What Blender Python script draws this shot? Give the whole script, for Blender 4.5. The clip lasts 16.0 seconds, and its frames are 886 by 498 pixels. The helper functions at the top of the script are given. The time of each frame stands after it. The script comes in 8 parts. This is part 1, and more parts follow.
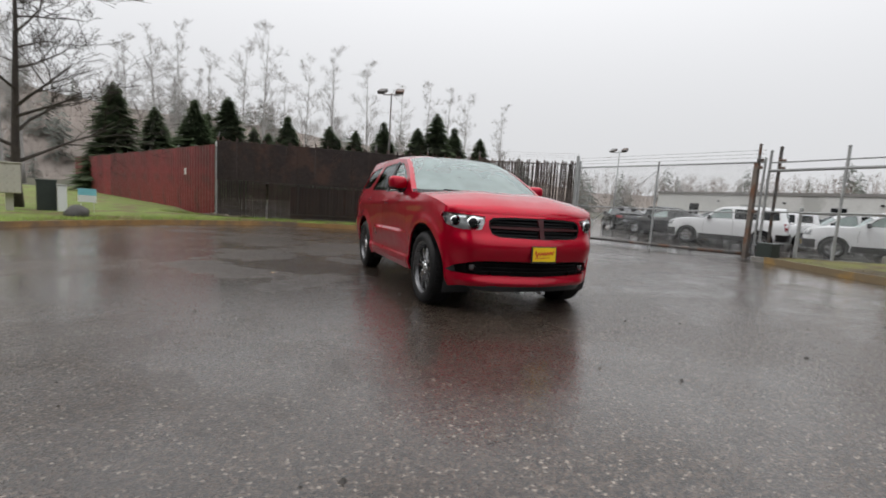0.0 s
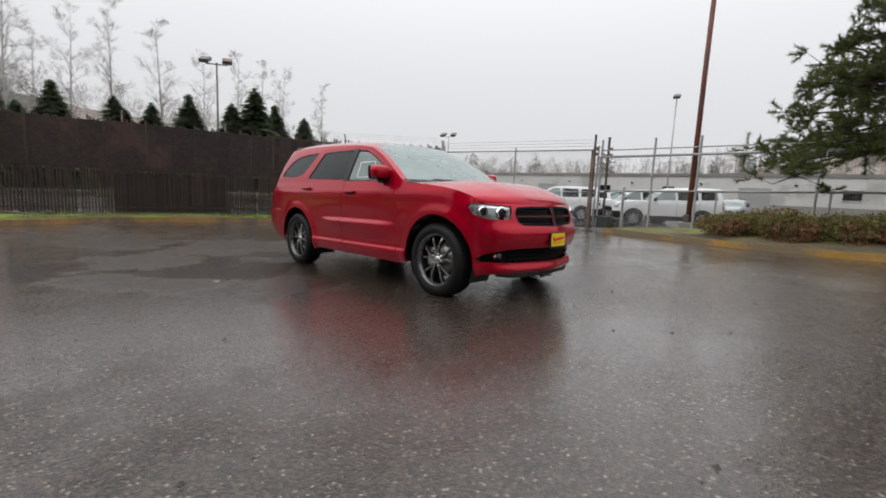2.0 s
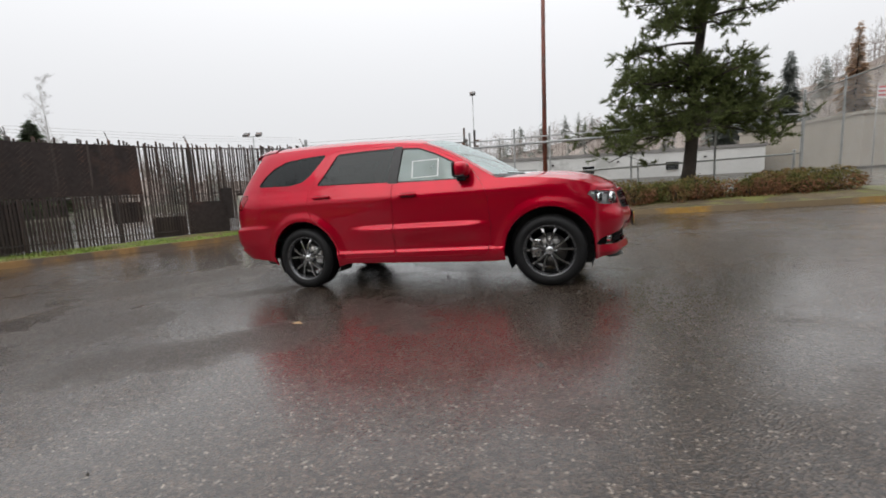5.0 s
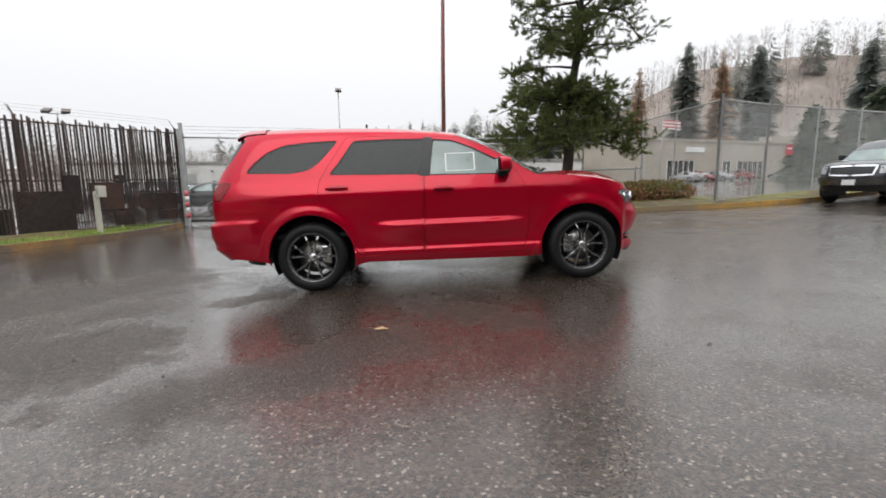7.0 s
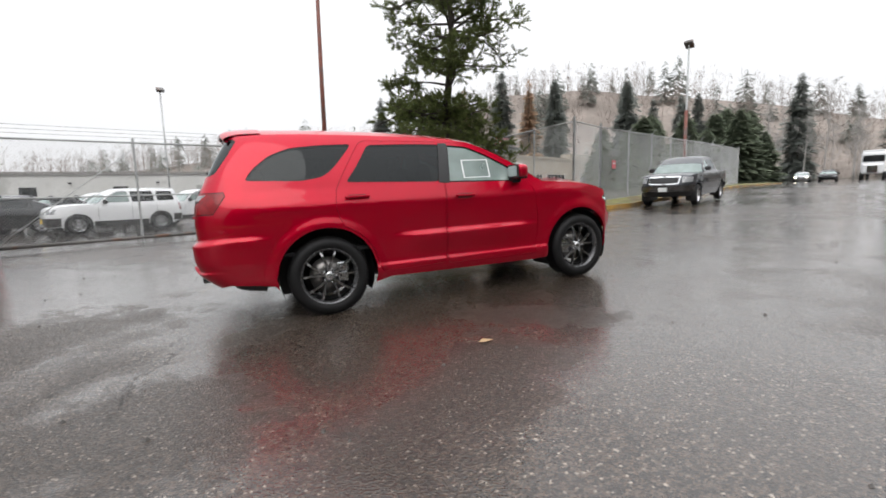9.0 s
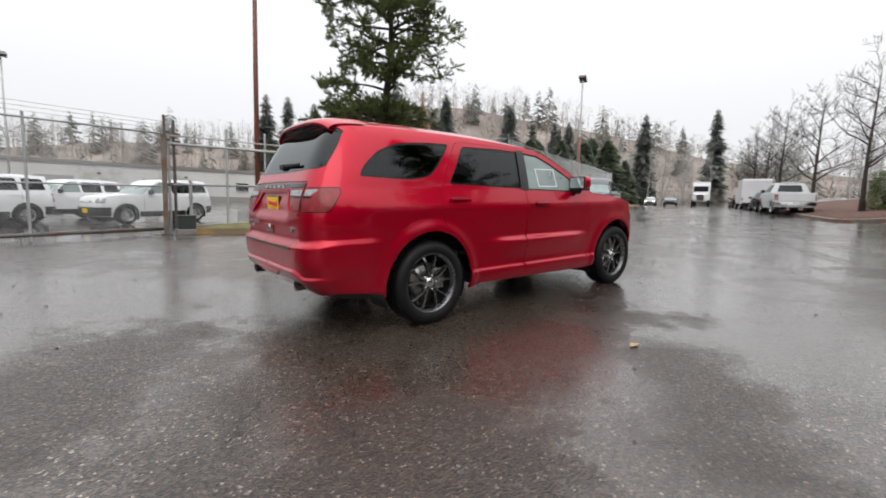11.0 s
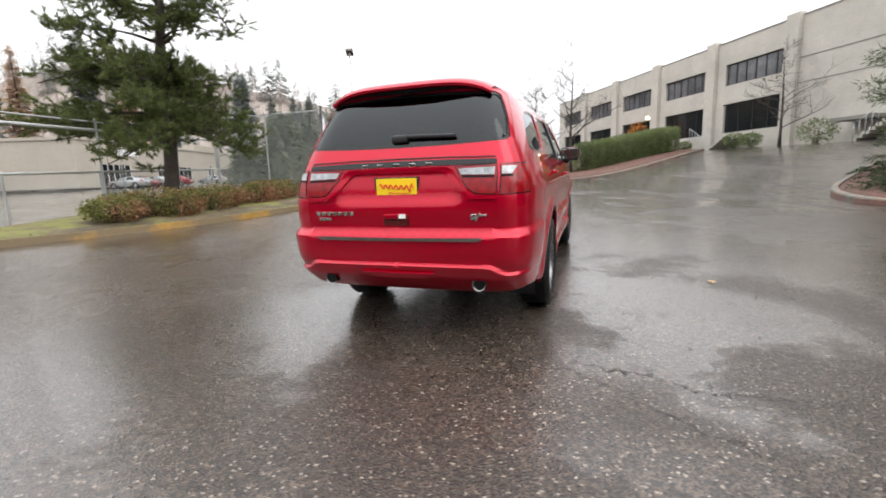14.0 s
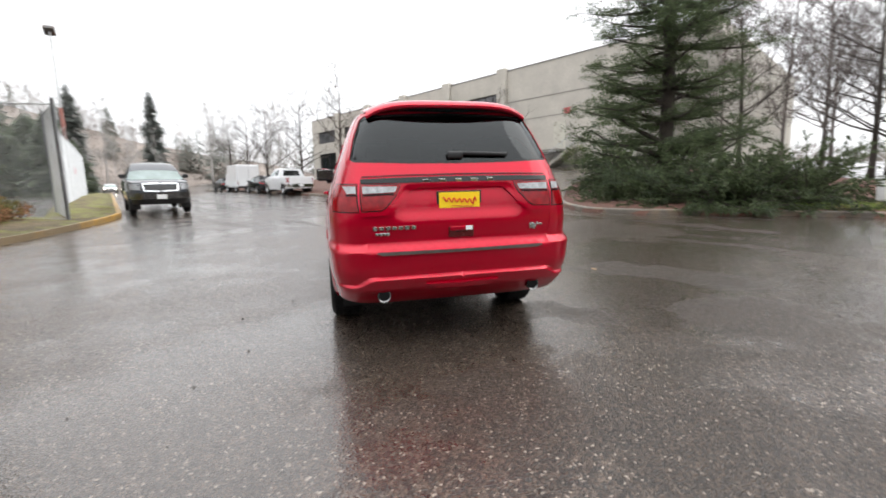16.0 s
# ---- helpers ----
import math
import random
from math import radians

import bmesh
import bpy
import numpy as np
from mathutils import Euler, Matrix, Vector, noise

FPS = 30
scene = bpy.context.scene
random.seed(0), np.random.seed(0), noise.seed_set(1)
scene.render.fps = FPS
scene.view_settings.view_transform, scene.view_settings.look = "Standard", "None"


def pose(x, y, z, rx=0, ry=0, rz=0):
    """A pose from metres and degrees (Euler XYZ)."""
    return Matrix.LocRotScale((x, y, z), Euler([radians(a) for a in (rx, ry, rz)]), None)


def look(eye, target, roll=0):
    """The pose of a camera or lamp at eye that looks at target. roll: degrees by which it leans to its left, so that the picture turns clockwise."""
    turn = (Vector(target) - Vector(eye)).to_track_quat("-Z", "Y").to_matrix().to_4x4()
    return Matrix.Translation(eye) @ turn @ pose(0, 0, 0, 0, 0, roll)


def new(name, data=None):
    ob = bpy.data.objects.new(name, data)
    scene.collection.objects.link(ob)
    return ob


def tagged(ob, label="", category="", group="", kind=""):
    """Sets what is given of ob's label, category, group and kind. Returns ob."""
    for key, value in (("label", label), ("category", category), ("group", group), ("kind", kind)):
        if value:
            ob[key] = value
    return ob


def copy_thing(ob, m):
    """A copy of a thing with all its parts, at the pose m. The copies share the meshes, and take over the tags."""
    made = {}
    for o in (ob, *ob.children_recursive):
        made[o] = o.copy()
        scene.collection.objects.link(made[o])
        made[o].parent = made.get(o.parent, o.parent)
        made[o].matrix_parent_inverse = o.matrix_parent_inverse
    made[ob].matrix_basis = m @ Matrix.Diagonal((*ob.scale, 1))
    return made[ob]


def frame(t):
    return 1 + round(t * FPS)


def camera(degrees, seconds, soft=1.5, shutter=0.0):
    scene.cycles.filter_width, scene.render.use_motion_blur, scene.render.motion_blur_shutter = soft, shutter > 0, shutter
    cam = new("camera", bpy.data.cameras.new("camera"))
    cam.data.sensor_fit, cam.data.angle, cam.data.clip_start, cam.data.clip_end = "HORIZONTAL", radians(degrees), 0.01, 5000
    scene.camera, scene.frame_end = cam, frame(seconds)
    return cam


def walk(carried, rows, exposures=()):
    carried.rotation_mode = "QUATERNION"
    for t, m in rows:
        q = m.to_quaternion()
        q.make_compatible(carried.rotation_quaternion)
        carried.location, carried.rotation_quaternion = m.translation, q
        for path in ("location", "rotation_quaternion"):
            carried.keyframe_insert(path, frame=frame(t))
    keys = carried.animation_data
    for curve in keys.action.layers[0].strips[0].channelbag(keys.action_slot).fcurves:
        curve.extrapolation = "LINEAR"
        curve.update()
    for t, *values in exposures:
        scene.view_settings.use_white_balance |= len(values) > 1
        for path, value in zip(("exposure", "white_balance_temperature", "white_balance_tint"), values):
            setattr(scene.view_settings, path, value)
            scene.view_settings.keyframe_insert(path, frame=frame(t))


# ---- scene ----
cam = camera(90.4, 16.0, soft=1.7, shutter=0.3)
# seconds, eye, target, roll
PATH = [
    (0, (5.91, -2.504, 1.166), (4.068, -1.757, 0.942), 3.7),
    (0.5, (5.686, -2.98, 1.165), (3.935, -2.052, 0.89), 2.7),
    (1, (5.347, -3.368, 1.142), (3.641, -2.361, 0.865), 2.2),
    (1.5, (5.086, -3.755, 1.144), (3.501, -2.552, 0.939), 3.3),
    (2, (4.768, -4.122, 1.151), (3.371, -2.715, 0.89), 2.5),
    (2.5, (4.384, -4.455, 1.167), (3.125, -2.926, 0.887), 3.0),
    (3, (3.938, -4.799, 1.16), (2.912, -3.109, 0.858), 2.5),
    (3.5, (3.422, -5.011, 1.164), (2.416, -3.306, 0.877), 0.1),
    (3.7, (3.243, -5.105, 1.162), (2.261, -3.382, 0.908), 0.4),
    (5.8, (1.015, -5.879, 1.148), (0.627, -3.94, 0.852), -2.3),
    (6, (0.807, -5.905, 1.156), (0.476, -3.95, 0.9), -1.2),
    (6.5, (0.258, -5.95, 1.132), (0.191, -3.968, 0.868), -1.0),
    (7, (-0.248, -5.818, 1.123), (-0.182, -3.84, 0.835), -0.7),
    (7.5, (-0.753, -5.76, 1.111), (-0.449, -3.799, 0.863), -2.1),
    (8, (-1.226, -5.587, 1.105), (-0.82, -3.646, 0.853), -1.7),
    (8.5, (-1.686, -5.417, 1.105), (-1.152, -3.503, 0.882), 1.0),
    (8.7, (-1.9, -5.366, 1.108), (-1.249, -3.489, 0.873), -0.2),
    (10.8, (-3.736, -4.2, 1.024), (-2.557, -2.595, 0.841), 0.7),
    (11, (-3.947, -4.092, 1.067), (-2.703, -2.539, 0.859), 1.4),
    (11.5, (-4.321, -3.711, 1.054), (-2.913, -2.311, 0.811), 1.5),
    (12, (-4.637, -3.273, 1.059), (-3.128, -1.977, 0.85), 2.2),
    (12.5, (-4.934, -2.803, 1.054), (-3.293, -1.699, 0.76), 1.2),
    (13, (-5.104, -2.292, 1.066), (-3.394, -1.299, 0.769), 1.6),
    (13.5, (-5.334, -1.799, 1.07), (-3.51, -1.037, 0.765), 0.6),
    (14, (-5.463, -1.27, 1.081), (-3.593, -0.636, 0.762), -1.9),
    (14.5, (-5.655, -0.774, 1.079), (-3.709, -0.392, 0.817), -2.9),
    (15, (-5.782, -0.251, 1.091), (-3.805, -0.126, 0.817), -2.7),
    (15.5, (-5.748, 0.32, 1.107), (-3.764, 0.199, 0.878), -1.0),
    (16, (-5.74, 0.905, 1.127), (-3.81, 0.428, 0.846), -1.6),
]
walk(cam, [(t, look(eye, target, roll)) for t, eye, target, roll in PATH], exposures=[(0.0, -0.18), (3.5, -0.12), (7.0, 0.15), (8.5, 0.28), (11.0, 0.13), (13.0, 0.50), (14.5, 0.78), (16.0, 0.64)])

# ---- sky and sun: low overcast, drizzle ----
world = bpy.data.worlds.new("overcast")
scene.world = world
world.use_nodes = True
wn = world.node_tree
wbg = wn.nodes["Background"]
sky = wn.nodes.new("ShaderNodeTexSky")
sky.sky_type, sky.sun_disc = "NISHITA", False
sky.sun_elevation, sky.sun_rotation = radians(38), radians(200)
sky.air_density, sky.dust_density = 1.0, 4.0
cloud = wn.nodes.new("ShaderNodeMix")
cloud.data_type = "RGBA"
cloud.inputs[0].default_value = 0.96
cloud.inputs[7].default_value = (8.2, 8.25, 8.45, 1)
wn.links.new(sky.outputs[0], cloud.inputs[6])
# an overcast sky is up to three times brighter overhead than at the horizon
wtc, wsep, wmap, wmul = (wn.nodes.new(k) for k in ("ShaderNodeTexCoord", "ShaderNodeSeparateXYZ", "ShaderNodeMapRange", "ShaderNodeVectorMath"))
wn.links.new(wtc.outputs["Generated"], wsep.inputs[0])
wpow = wn.nodes.new("ShaderNodeMath")
wpow.operation = "POWER"
wpow.use_clamp = True
wpow.inputs[1].default_value = 2.0
wn.links.new(wsep.outputs["Z"], wpow.inputs[0])
wn.links.new(wpow.outputs[0], wmap.inputs["Value"])
wmap.inputs["From Min"].default_value, wmap.inputs["From Max"].default_value = 0.0, 1.0
wmap.inputs["To Min"].default_value, wmap.inputs["To Max"].default_value = 1.0, 3.2
wmul.operation = "SCALE"
wn.links.new(cloud.outputs[2], wmul.inputs[0])
wn.links.new(wmap.outputs[0], wmul.inputs["Scale"])
wn.links.new(wmul.outputs[0], wbg.inputs[0])
wbg.inputs[1].default_value = 0.1
sun_data = bpy.data.lights.new("sun", "SUN")
sun_data.energy, sun_data.angle, sun_data.color = 0.6, radians(40), (1.0, 0.98, 0.95)
sun = new("sun", sun_data)
sun.matrix_world = look((-20, -50, 50), (0, 0, 0))

# ---- materials ----
def node(nt, kind, **props):
    n = nt.nodes.new(kind)
    for k, v in props.items():
        if k == "data_type":
            n.data_type = v
        elif k == "blend_type":
            n.blend_type = v
        elif k == "operation":
            n.operation = v
        elif k == "feature":
            n.feature = v
    return n


def noise_tex(nt, vec, scale, detail=3.0, rough=0.55):
    n = node(nt, "ShaderNodeTexNoise")
    n.inputs["Scale"].default_value, n.inputs["Detail"].default_value, n.inputs["Roughness"].default_value = scale, detail, rough
    nt.links.new(vec, n.inputs["Vector"])
    return n.outputs["Fac"]


def ramp(nt, fac, a, b, lo=0.0, hi=1.0):
    n = node(nt, "ShaderNodeMapRange")
    n.inputs["From Min"].default_value, n.inputs["From Max"].default_value = a, b
    n.inputs["To Min"].default_value, n.inputs["To Max"].default_value = lo, hi
    nt.links.new(fac, n.inputs["Value"])
    return n.outputs["Result"]


def mixc(nt, fac, a, b, blend="MIX"):
    n = node(nt, "ShaderNodeMix", data_type="RGBA", blend_type=blend)
    for sock, v in ((0, fac), (6, a), (7, b)):
        if isinstance(v, (int, float)):
            n.inputs[sock].default_value = v
        elif isinstance(v, (tuple, list)):
            n.inputs[sock].default_value = (*v[:3], 1)
        else:
            nt.links.new(v, n.inputs[sock])
    return n.outputs[2]


def pmat(name, col, rough=0.5, metal=0.0, var=0.15, scale=3.0, bump=0.0, bscale=60.0, coat=0.0, col2=None, patch=1.0, rnd=0.0, spec=0.5, island=False, coords="Object", rvar=0.1, trans=0.0):
    """A Principled surface with colour variation at two scales, worn patches of col2, and fine relief."""
    m = bpy.data.materials.new(name)
    m.use_nodes = True
    nt = m.node_tree
    b = nt.nodes["Principled BSDF"]
    tc = node(nt, "ShaderNodeTexCoord").outputs[coords]
    n1, n2 = noise_tex(nt, tc, scale, 4), noise_tex(nt, tc, scale * 9, 3)
    dark, light = tuple(c * (1 - var) for c in col), tuple(min(1, c * (1 + var)) for c in col)
    c = mixc(nt, ramp(nt, n1, 0.3, 0.7), dark, light)
    c = mixc(nt, ramp(nt, n2, 0.35, 0.65, 0, 0.5), c, dark)
    if col2:
        n3 = noise_tex(nt, tc, scale * 0.6, 6, 0.65)
        c = mixc(nt, ramp(nt, n3, 0.62 - 0.22 * patch, 0.68 - 0.16 * patch), c, col2)
    if rnd:
        r = node(nt, "ShaderNodeNewGeometry").outputs["Random Per Island"] if island else node(nt, "ShaderNodeObjectInfo").outputs["Random"]
        c = mixc(nt, 1.0, c, mixc(nt, r, (1 - rnd,) * 3, (1 + rnd,) * 3), "MULTIPLY")
    nt.links.new(c, b.inputs["Base Color"])
    nt.links.new(ramp(nt, n2, 0.3, 0.7, max(0.02, rough - rvar), min(1, rough + rvar)), b.inputs["Roughness"])
    b.inputs["Metallic"].default_value, b.inputs["Coat Weight"].default_value = metal, coat
    b.inputs["Specular IOR Level"].default_value = spec
    b.inputs["Coat Roughness"].default_value = 0.04
    b.inputs["Transmission Weight"].default_value = trans
    if bump:
        bn = node(nt, "ShaderNodeBump")
        bn.inputs["Strength"].default_value, bn.inputs["Distance"].default_value = bump, 0.01
        nt.links.new(noise_tex(nt, tc, bscale, 4), bn.inputs["Height"])
        nt.links.new(bn.outputs[0], b.inputs["Normal"])
    return m


def mathn(nt, op, a, b=None):
    n = node(nt, "ShaderNodeMath", operation=op)
    for k, v in enumerate((a, b)):
        if v is None:
            continue
        if isinstance(v, (int, float)):
            n.inputs[k].default_value = v
        else:
            nt.links.new(v, n.inputs[k])
    return n.outputs[0]


def spot(nt, pos, at, r, edge, wob):
    """1 inside a ragged round patch of radius r, 0 outside."""
    d = node(nt, "ShaderNodeVectorMath", operation="DISTANCE")
    d.inputs[1].default_value = (*at, 0)
    nt.links.new(pos, d.inputs[0])
    return ramp(nt, mathn(nt, "ADD", d.outputs["Value"], wob), r + edge, r - edge)


def streak(nt, pos, a, b, w, soft, wob):
    """1 along a ragged strip from a to b of half width w, 0 outside."""
    a, b = Vector((*a, 0)), Vector((*b, 0))
    d = (b - a).normalized()
    off = node(nt, "ShaderNodeVectorMath", operation="SUBTRACT")
    off.inputs[1].default_value = a
    nt.links.new(pos, off.inputs[0])
    out = []
    for way in (d, Vector((-d.y, d.x, 0))):
        dot = node(nt, "ShaderNodeVectorMath", operation="DOT_PRODUCT")
        dot.inputs[1].default_value = way
        nt.links.new(off.outputs[0], dot.inputs[0])
        out.append(dot.outputs["Value"])
    across = mathn(nt, "ABSOLUTE", mathn(nt, "ADD", out[1], wob))
    ends = mathn(nt, "MULTIPLY", ramp(nt, out[0], -0.15, 0.25), ramp(nt, out[0], (b - a).length + 0.15, (b - a).length - 0.25))
    return mathn(nt, "MULTIPLY", ramp(nt, across, w + soft, w - soft), ends)


def asphalt_material():
    """Wet asphalt: brown-grey stones in dark binder under films of water; where the film runs out the stones stand clear."""
    m = bpy.data.materials.new("wet_asphalt")
    m.use_nodes = True
    nt = m.node_tree
    b = nt.nodes["Principled BSDF"]
    tc = node(nt, "ShaderNodeTexCoord").outputs["Object"]
    flat = node(nt, "ShaderNodeVectorMath", operation="MULTIPLY")
    flat.inputs[1].default_value = (1, 1, 0)
    nt.links.new(tc, flat.inputs[0])
    pos = flat.outputs[0]
    vor = node(nt, "ShaderNodeTexVoronoi", feature="F1")
    vor.inputs["Scale"].default_value = 85
    nt.links.new(tc, vor.inputs["Vector"])
    sep = node(nt, "ShaderNodeSeparateColor")
    nt.links.new(vor.outputs["Color"], sep.inputs[0])
    stone = mixc(nt, ramp(nt, sep.outputs[0], 0.35, 1.0), (0.010, 0.0075, 0.0060), (0.125, 0.090, 0.067))
    stone = mixc(nt, ramp(nt, sep.outputs[1], 0.955, 0.985), stone, (0.40, 0.34, 0.28))
    big, mid, low = noise_tex(nt, tc, 0.20, 5, 0.6), noise_tex(nt, tc, 1.3, 6, 0.62), noise_tex(nt, tc, 0.07, 3, 0.5)
    c = mixc(nt, ramp(nt, big, 0.35, 0.65, 0, 0.6), stone, (0.036, 0.0275, 0.0215))
    c = mixc(nt, ramp(nt, mid, 0.52, 0.72, 0, 0.55), c, (0.028, 0.022, 0.018))
    # rough open-textured wear where the water drains away
    wob = mathn(nt, "ADD", ramp(nt, mid, 0.25, 0.75, -0.8, 0.8), ramp(nt, noise_tex(nt, tc, 7.0, 5, 0.7), 0.25, 0.75, -0.35, 0.35))
    worn = mathn(nt, "MAXIMUM", spot(nt, pos, (-2.9, -2.5), 0.75, 0.30, wob), spot(nt, pos, (-2.05, -1.25), 0.22, 0.30, wob))
    for at, r in (((-4.2, -0.9), 0.7), ((-3.6, 0.1), 0.5), ((-5.6, -2.6), 0.9), ((5.5, -3.6), 0.9), ((0.2, -2.0), 0.4), ((9.5, -4.5), 1.0)):
        worn = mathn(nt, "MAXIMUM", worn, spot(nt, pos, at, r, 0.35, wob))
    # a broad, soft-edged patch, darker and rougher than its surroundings
    worn = mathn(nt, "MAXIMUM", worn, mathn(nt, "MULTIPLY", spot(nt, pos, (3.3, -4.7), 1.5, 1.4, wob), 0.75))
    small = mathn(nt, "MULTIPLY", wob, 0.35)
    for a, e, w, soft in (((-0.3, -2.5), (-2.0, -3.7), 0.32, 0.2), ((-3.1, -1.2), (-3.7, -2.3), 0.22, 0.18), ((5.5, -3.2), (-0.3, -5.9), 0.10, 0.10), ((9.2, -5.2), (1.1, -7.6), 0.12, 0.12)):
        worn = mathn(nt, "MAXIMUM", worn, streak(nt, pos, a, e, w, soft, small))
    # dark streaks where water runs along the road
    lane = node(nt, "ShaderNodeMapping")
    lane.inputs["Rotation"].default_value = (0, 0, radians(-27))
    lane.inputs["Scale"].default_value = (1, 1, 1)
    nt.links.new(pos, lane.inputs["Vector"])
    squeeze = node(nt, "ShaderNodeVectorMath", operation="MULTIPLY")
    squeeze.inputs[1].default_value = (0.16, 1.5, 1)
    nt.links.new(lane.outputs[0], squeeze.inputs[0])
    run = ramp(nt, noise_tex(nt, squeeze.outputs[0], 1.0, 6, 0.62), 0.56, 0.63)
    px = node(nt, "ShaderNodeSeparateXYZ")
    nt.links.new(pos, px.inputs[0])
    run = mathn(nt, "MULTIPLY", run, ramp(nt, px.outputs[0], 4.8, 7.5))
    worn = mathn(nt, "MAXIMUM", worn, mathn(nt, "MULTIPLY", run, 0.8))
    # cracks, in the worn stretch behind the car and along the joints of the lane
    warp = node(nt, "ShaderNodeVectorMath", operation="ADD")
    wn = node(nt, "ShaderNodeTexNoise")
    wn.inputs["Scale"].default_value = 2.2
    nt.links.new(pos, wn.inputs["Vector"])
    nt.links.new(pos, warp.inputs[0])
    nt.links.new(wn.outputs["Color"], warp.inputs[1])
    cr = node(nt, "ShaderNodeTexVoronoi", feature="DISTANCE_TO_EDGE")
    cr.inputs["Scale"].default_value = 1.15
    nt.links.new(warp.outputs[0], cr.inputs["Vector"])
    zone = mathn(nt, "MAXIMUM", spot(nt, pos, (-5.3, -1.3), 0.9, 0.5, wob), spot(nt, pos, (-7.4, -2.2), 0.9, 0.5, wob))
    crack = mathn(nt, "MULTIPLY", ramp(nt, cr.outputs["Distance"], 0.016, 0.004), mathn(nt, "MULTIPLY", zone, ramp(nt, big, 0.42, 0.56)))
    xyz = node(nt, "ShaderNodeSeparateXYZ")
    nt.links.new(warp.outputs[0], xyz.inputs[0])
    for kx, ky, k0 in ((0.58, -0.815, 7.3), (0.62, -0.785, 10.2)):
        line = mathn(nt, "ADD", mathn(nt, "ADD", mathn(nt, "MULTIPLY", xyz.outputs[0], kx), mathn(nt, "MULTIPLY", xyz.outputs[1], ky)), -k0)
        seam = mathn(nt, "MULTIPLY", ramp(nt, mathn(nt, "ABSOLUTE", line), 0.035, 0.008), mathn(nt, "MULTIPLY", ramp(nt, xyz.outputs[1], -1.9, -2.6), ramp(nt, xyz.outputs[0], 4.6, 5.6)))
        crack = mathn(nt, "MAXIMUM", crack, mathn(nt, "MULTIPLY", seam, ramp(nt, big, 0.40, 0.50)))
    # the open joints behind the rear wheel
    jag = mathn(nt, "MULTIPLY", wob, 0.22)
    for a, e in (((-2.75, -0.95), (-3.75, -2.35)), ((-2.75, -1.15), (-3.1, -2.9)), ((-2.05, -0.95), (-2.35, -1.65))):
        crack = mathn(nt, "MAXIMUM", crack, mathn(nt, "MULTIPLY", streak(nt, pos, a, e, 0.009, 0.006, jag), ramp(nt, mid, 0.44, 0.54, 0, 0.8)))
    c = mixc(nt, mathn(nt, "MULTIPLY", worn, 0.4), c, (0.026, 0.021, 0.017))
    c = mixc(nt, crack, c, (0.010, 0.009, 0.008))
    nt.links.new(c, b.inputs["Base Color"])
    film = mathn(nt, "ADD", ramp(nt, big, 0.36, 0.6), ramp(nt, mid, 0.3, 0.7, -0.35, 0.35))
    film = mathn(nt, "ADD", film, ramp(nt, low, 0.35, 0.65, -0.25, 0.35))
    dry = mathn(nt, "MAXIMUM", worn, crack)
    # standing water all over the fenced lot
    py = node(nt, "ShaderNodeSeparateXYZ")
    nt.links.new(pos, py.inputs[0])
    lot = ramp(nt, mathn(nt, "SUBTRACT", py.outputs[1], mathn(nt, "MULTIPLY", px.outputs[0], 0.30)), 9.0, 13.0)
    wet = ramp(nt, mathn(nt, "SUBTRACT", film, dry), 0.1, 0.9)
    proud = mathn(nt, "MULTIPLY", ramp(nt, sep.outputs[2], 0.45, 0.75), ramp(nt, wet, 0, 1, 0.22, 0.10))
    nt.links.new(mathn(nt, "ADD", mathn(nt, "ADD", ramp(nt, wet, 0, 1, 0.30, 0.22), mathn(nt, "MULTIPLY", dry, 0.12)), proud), b.inputs["Roughness"])
    b.inputs["IOR"].default_value = 1.5
    b.inputs["Specular IOR Level"].default_value = 0.22
    grain = node(nt, "ShaderNodeBump")
    relief = mathn(nt, "ADD", ramp(nt, wet, 0, 1, 0.75, 0.55), mathn(nt, "MULTIPLY", dry, 0.2))
    nt.links.new(mathn(nt, "MULTIPLY", relief, ramp(nt, lot, 0, 1, 1.0, 0.15)), grain.inputs["Strength"])
    grain.inputs["Distance"].default_value = 0.006
    hs = mathn(nt, "ADD", vor.outputs["Distance"], mathn(nt, "MULTIPLY", noise_tex(nt, tc, 45, 3), 0.6))
    hs = mathn(nt, "SUBTRACT", hs, mathn(nt, "MULTIPLY", crack, 2.0))
    nt.links.new(hs, grain.inputs["Height"])
    nt.links.new(grain.outputs[0], b.inputs["Normal"])
    # the film itself: nearly a mirror where it stands, dimpled by the stones where it thins
    film_bump = node(nt, "ShaderNodeBump")
    film_bump.inputs["Distance"].default_value = 0.006
    ripple = mathn(nt, "ADD", ramp(nt, wet, 0, 1, 0.28, 0.12), mathn(nt, "MULTIPLY", dry, 0.12))
    nt.links.new(mathn(nt, "MULTIPLY", ripple, ramp(nt, lot, 0, 1, 1.0, 0.2)), film_bump.inputs["Strength"])
    nt.links.new(hs, film_bump.inputs["Height"])
    nt.links.new(film_bump.outputs[0], b.inputs["Coat Normal"])
    nt.links.new(mathn(nt, "MULTIPLY", ramp(nt, wet, 0, 1, 0.72, 1.0), ramp(nt, dry, 0, 1, 1.0, 0.62)), b.inputs["Coat Weight"])
    nt.links.new(ramp(nt, wet, 0, 1, 0.13, 0.045), b.inputs["Coat Roughness"])
    b.inputs["Coat IOR"].default_value = 1.5
    return m


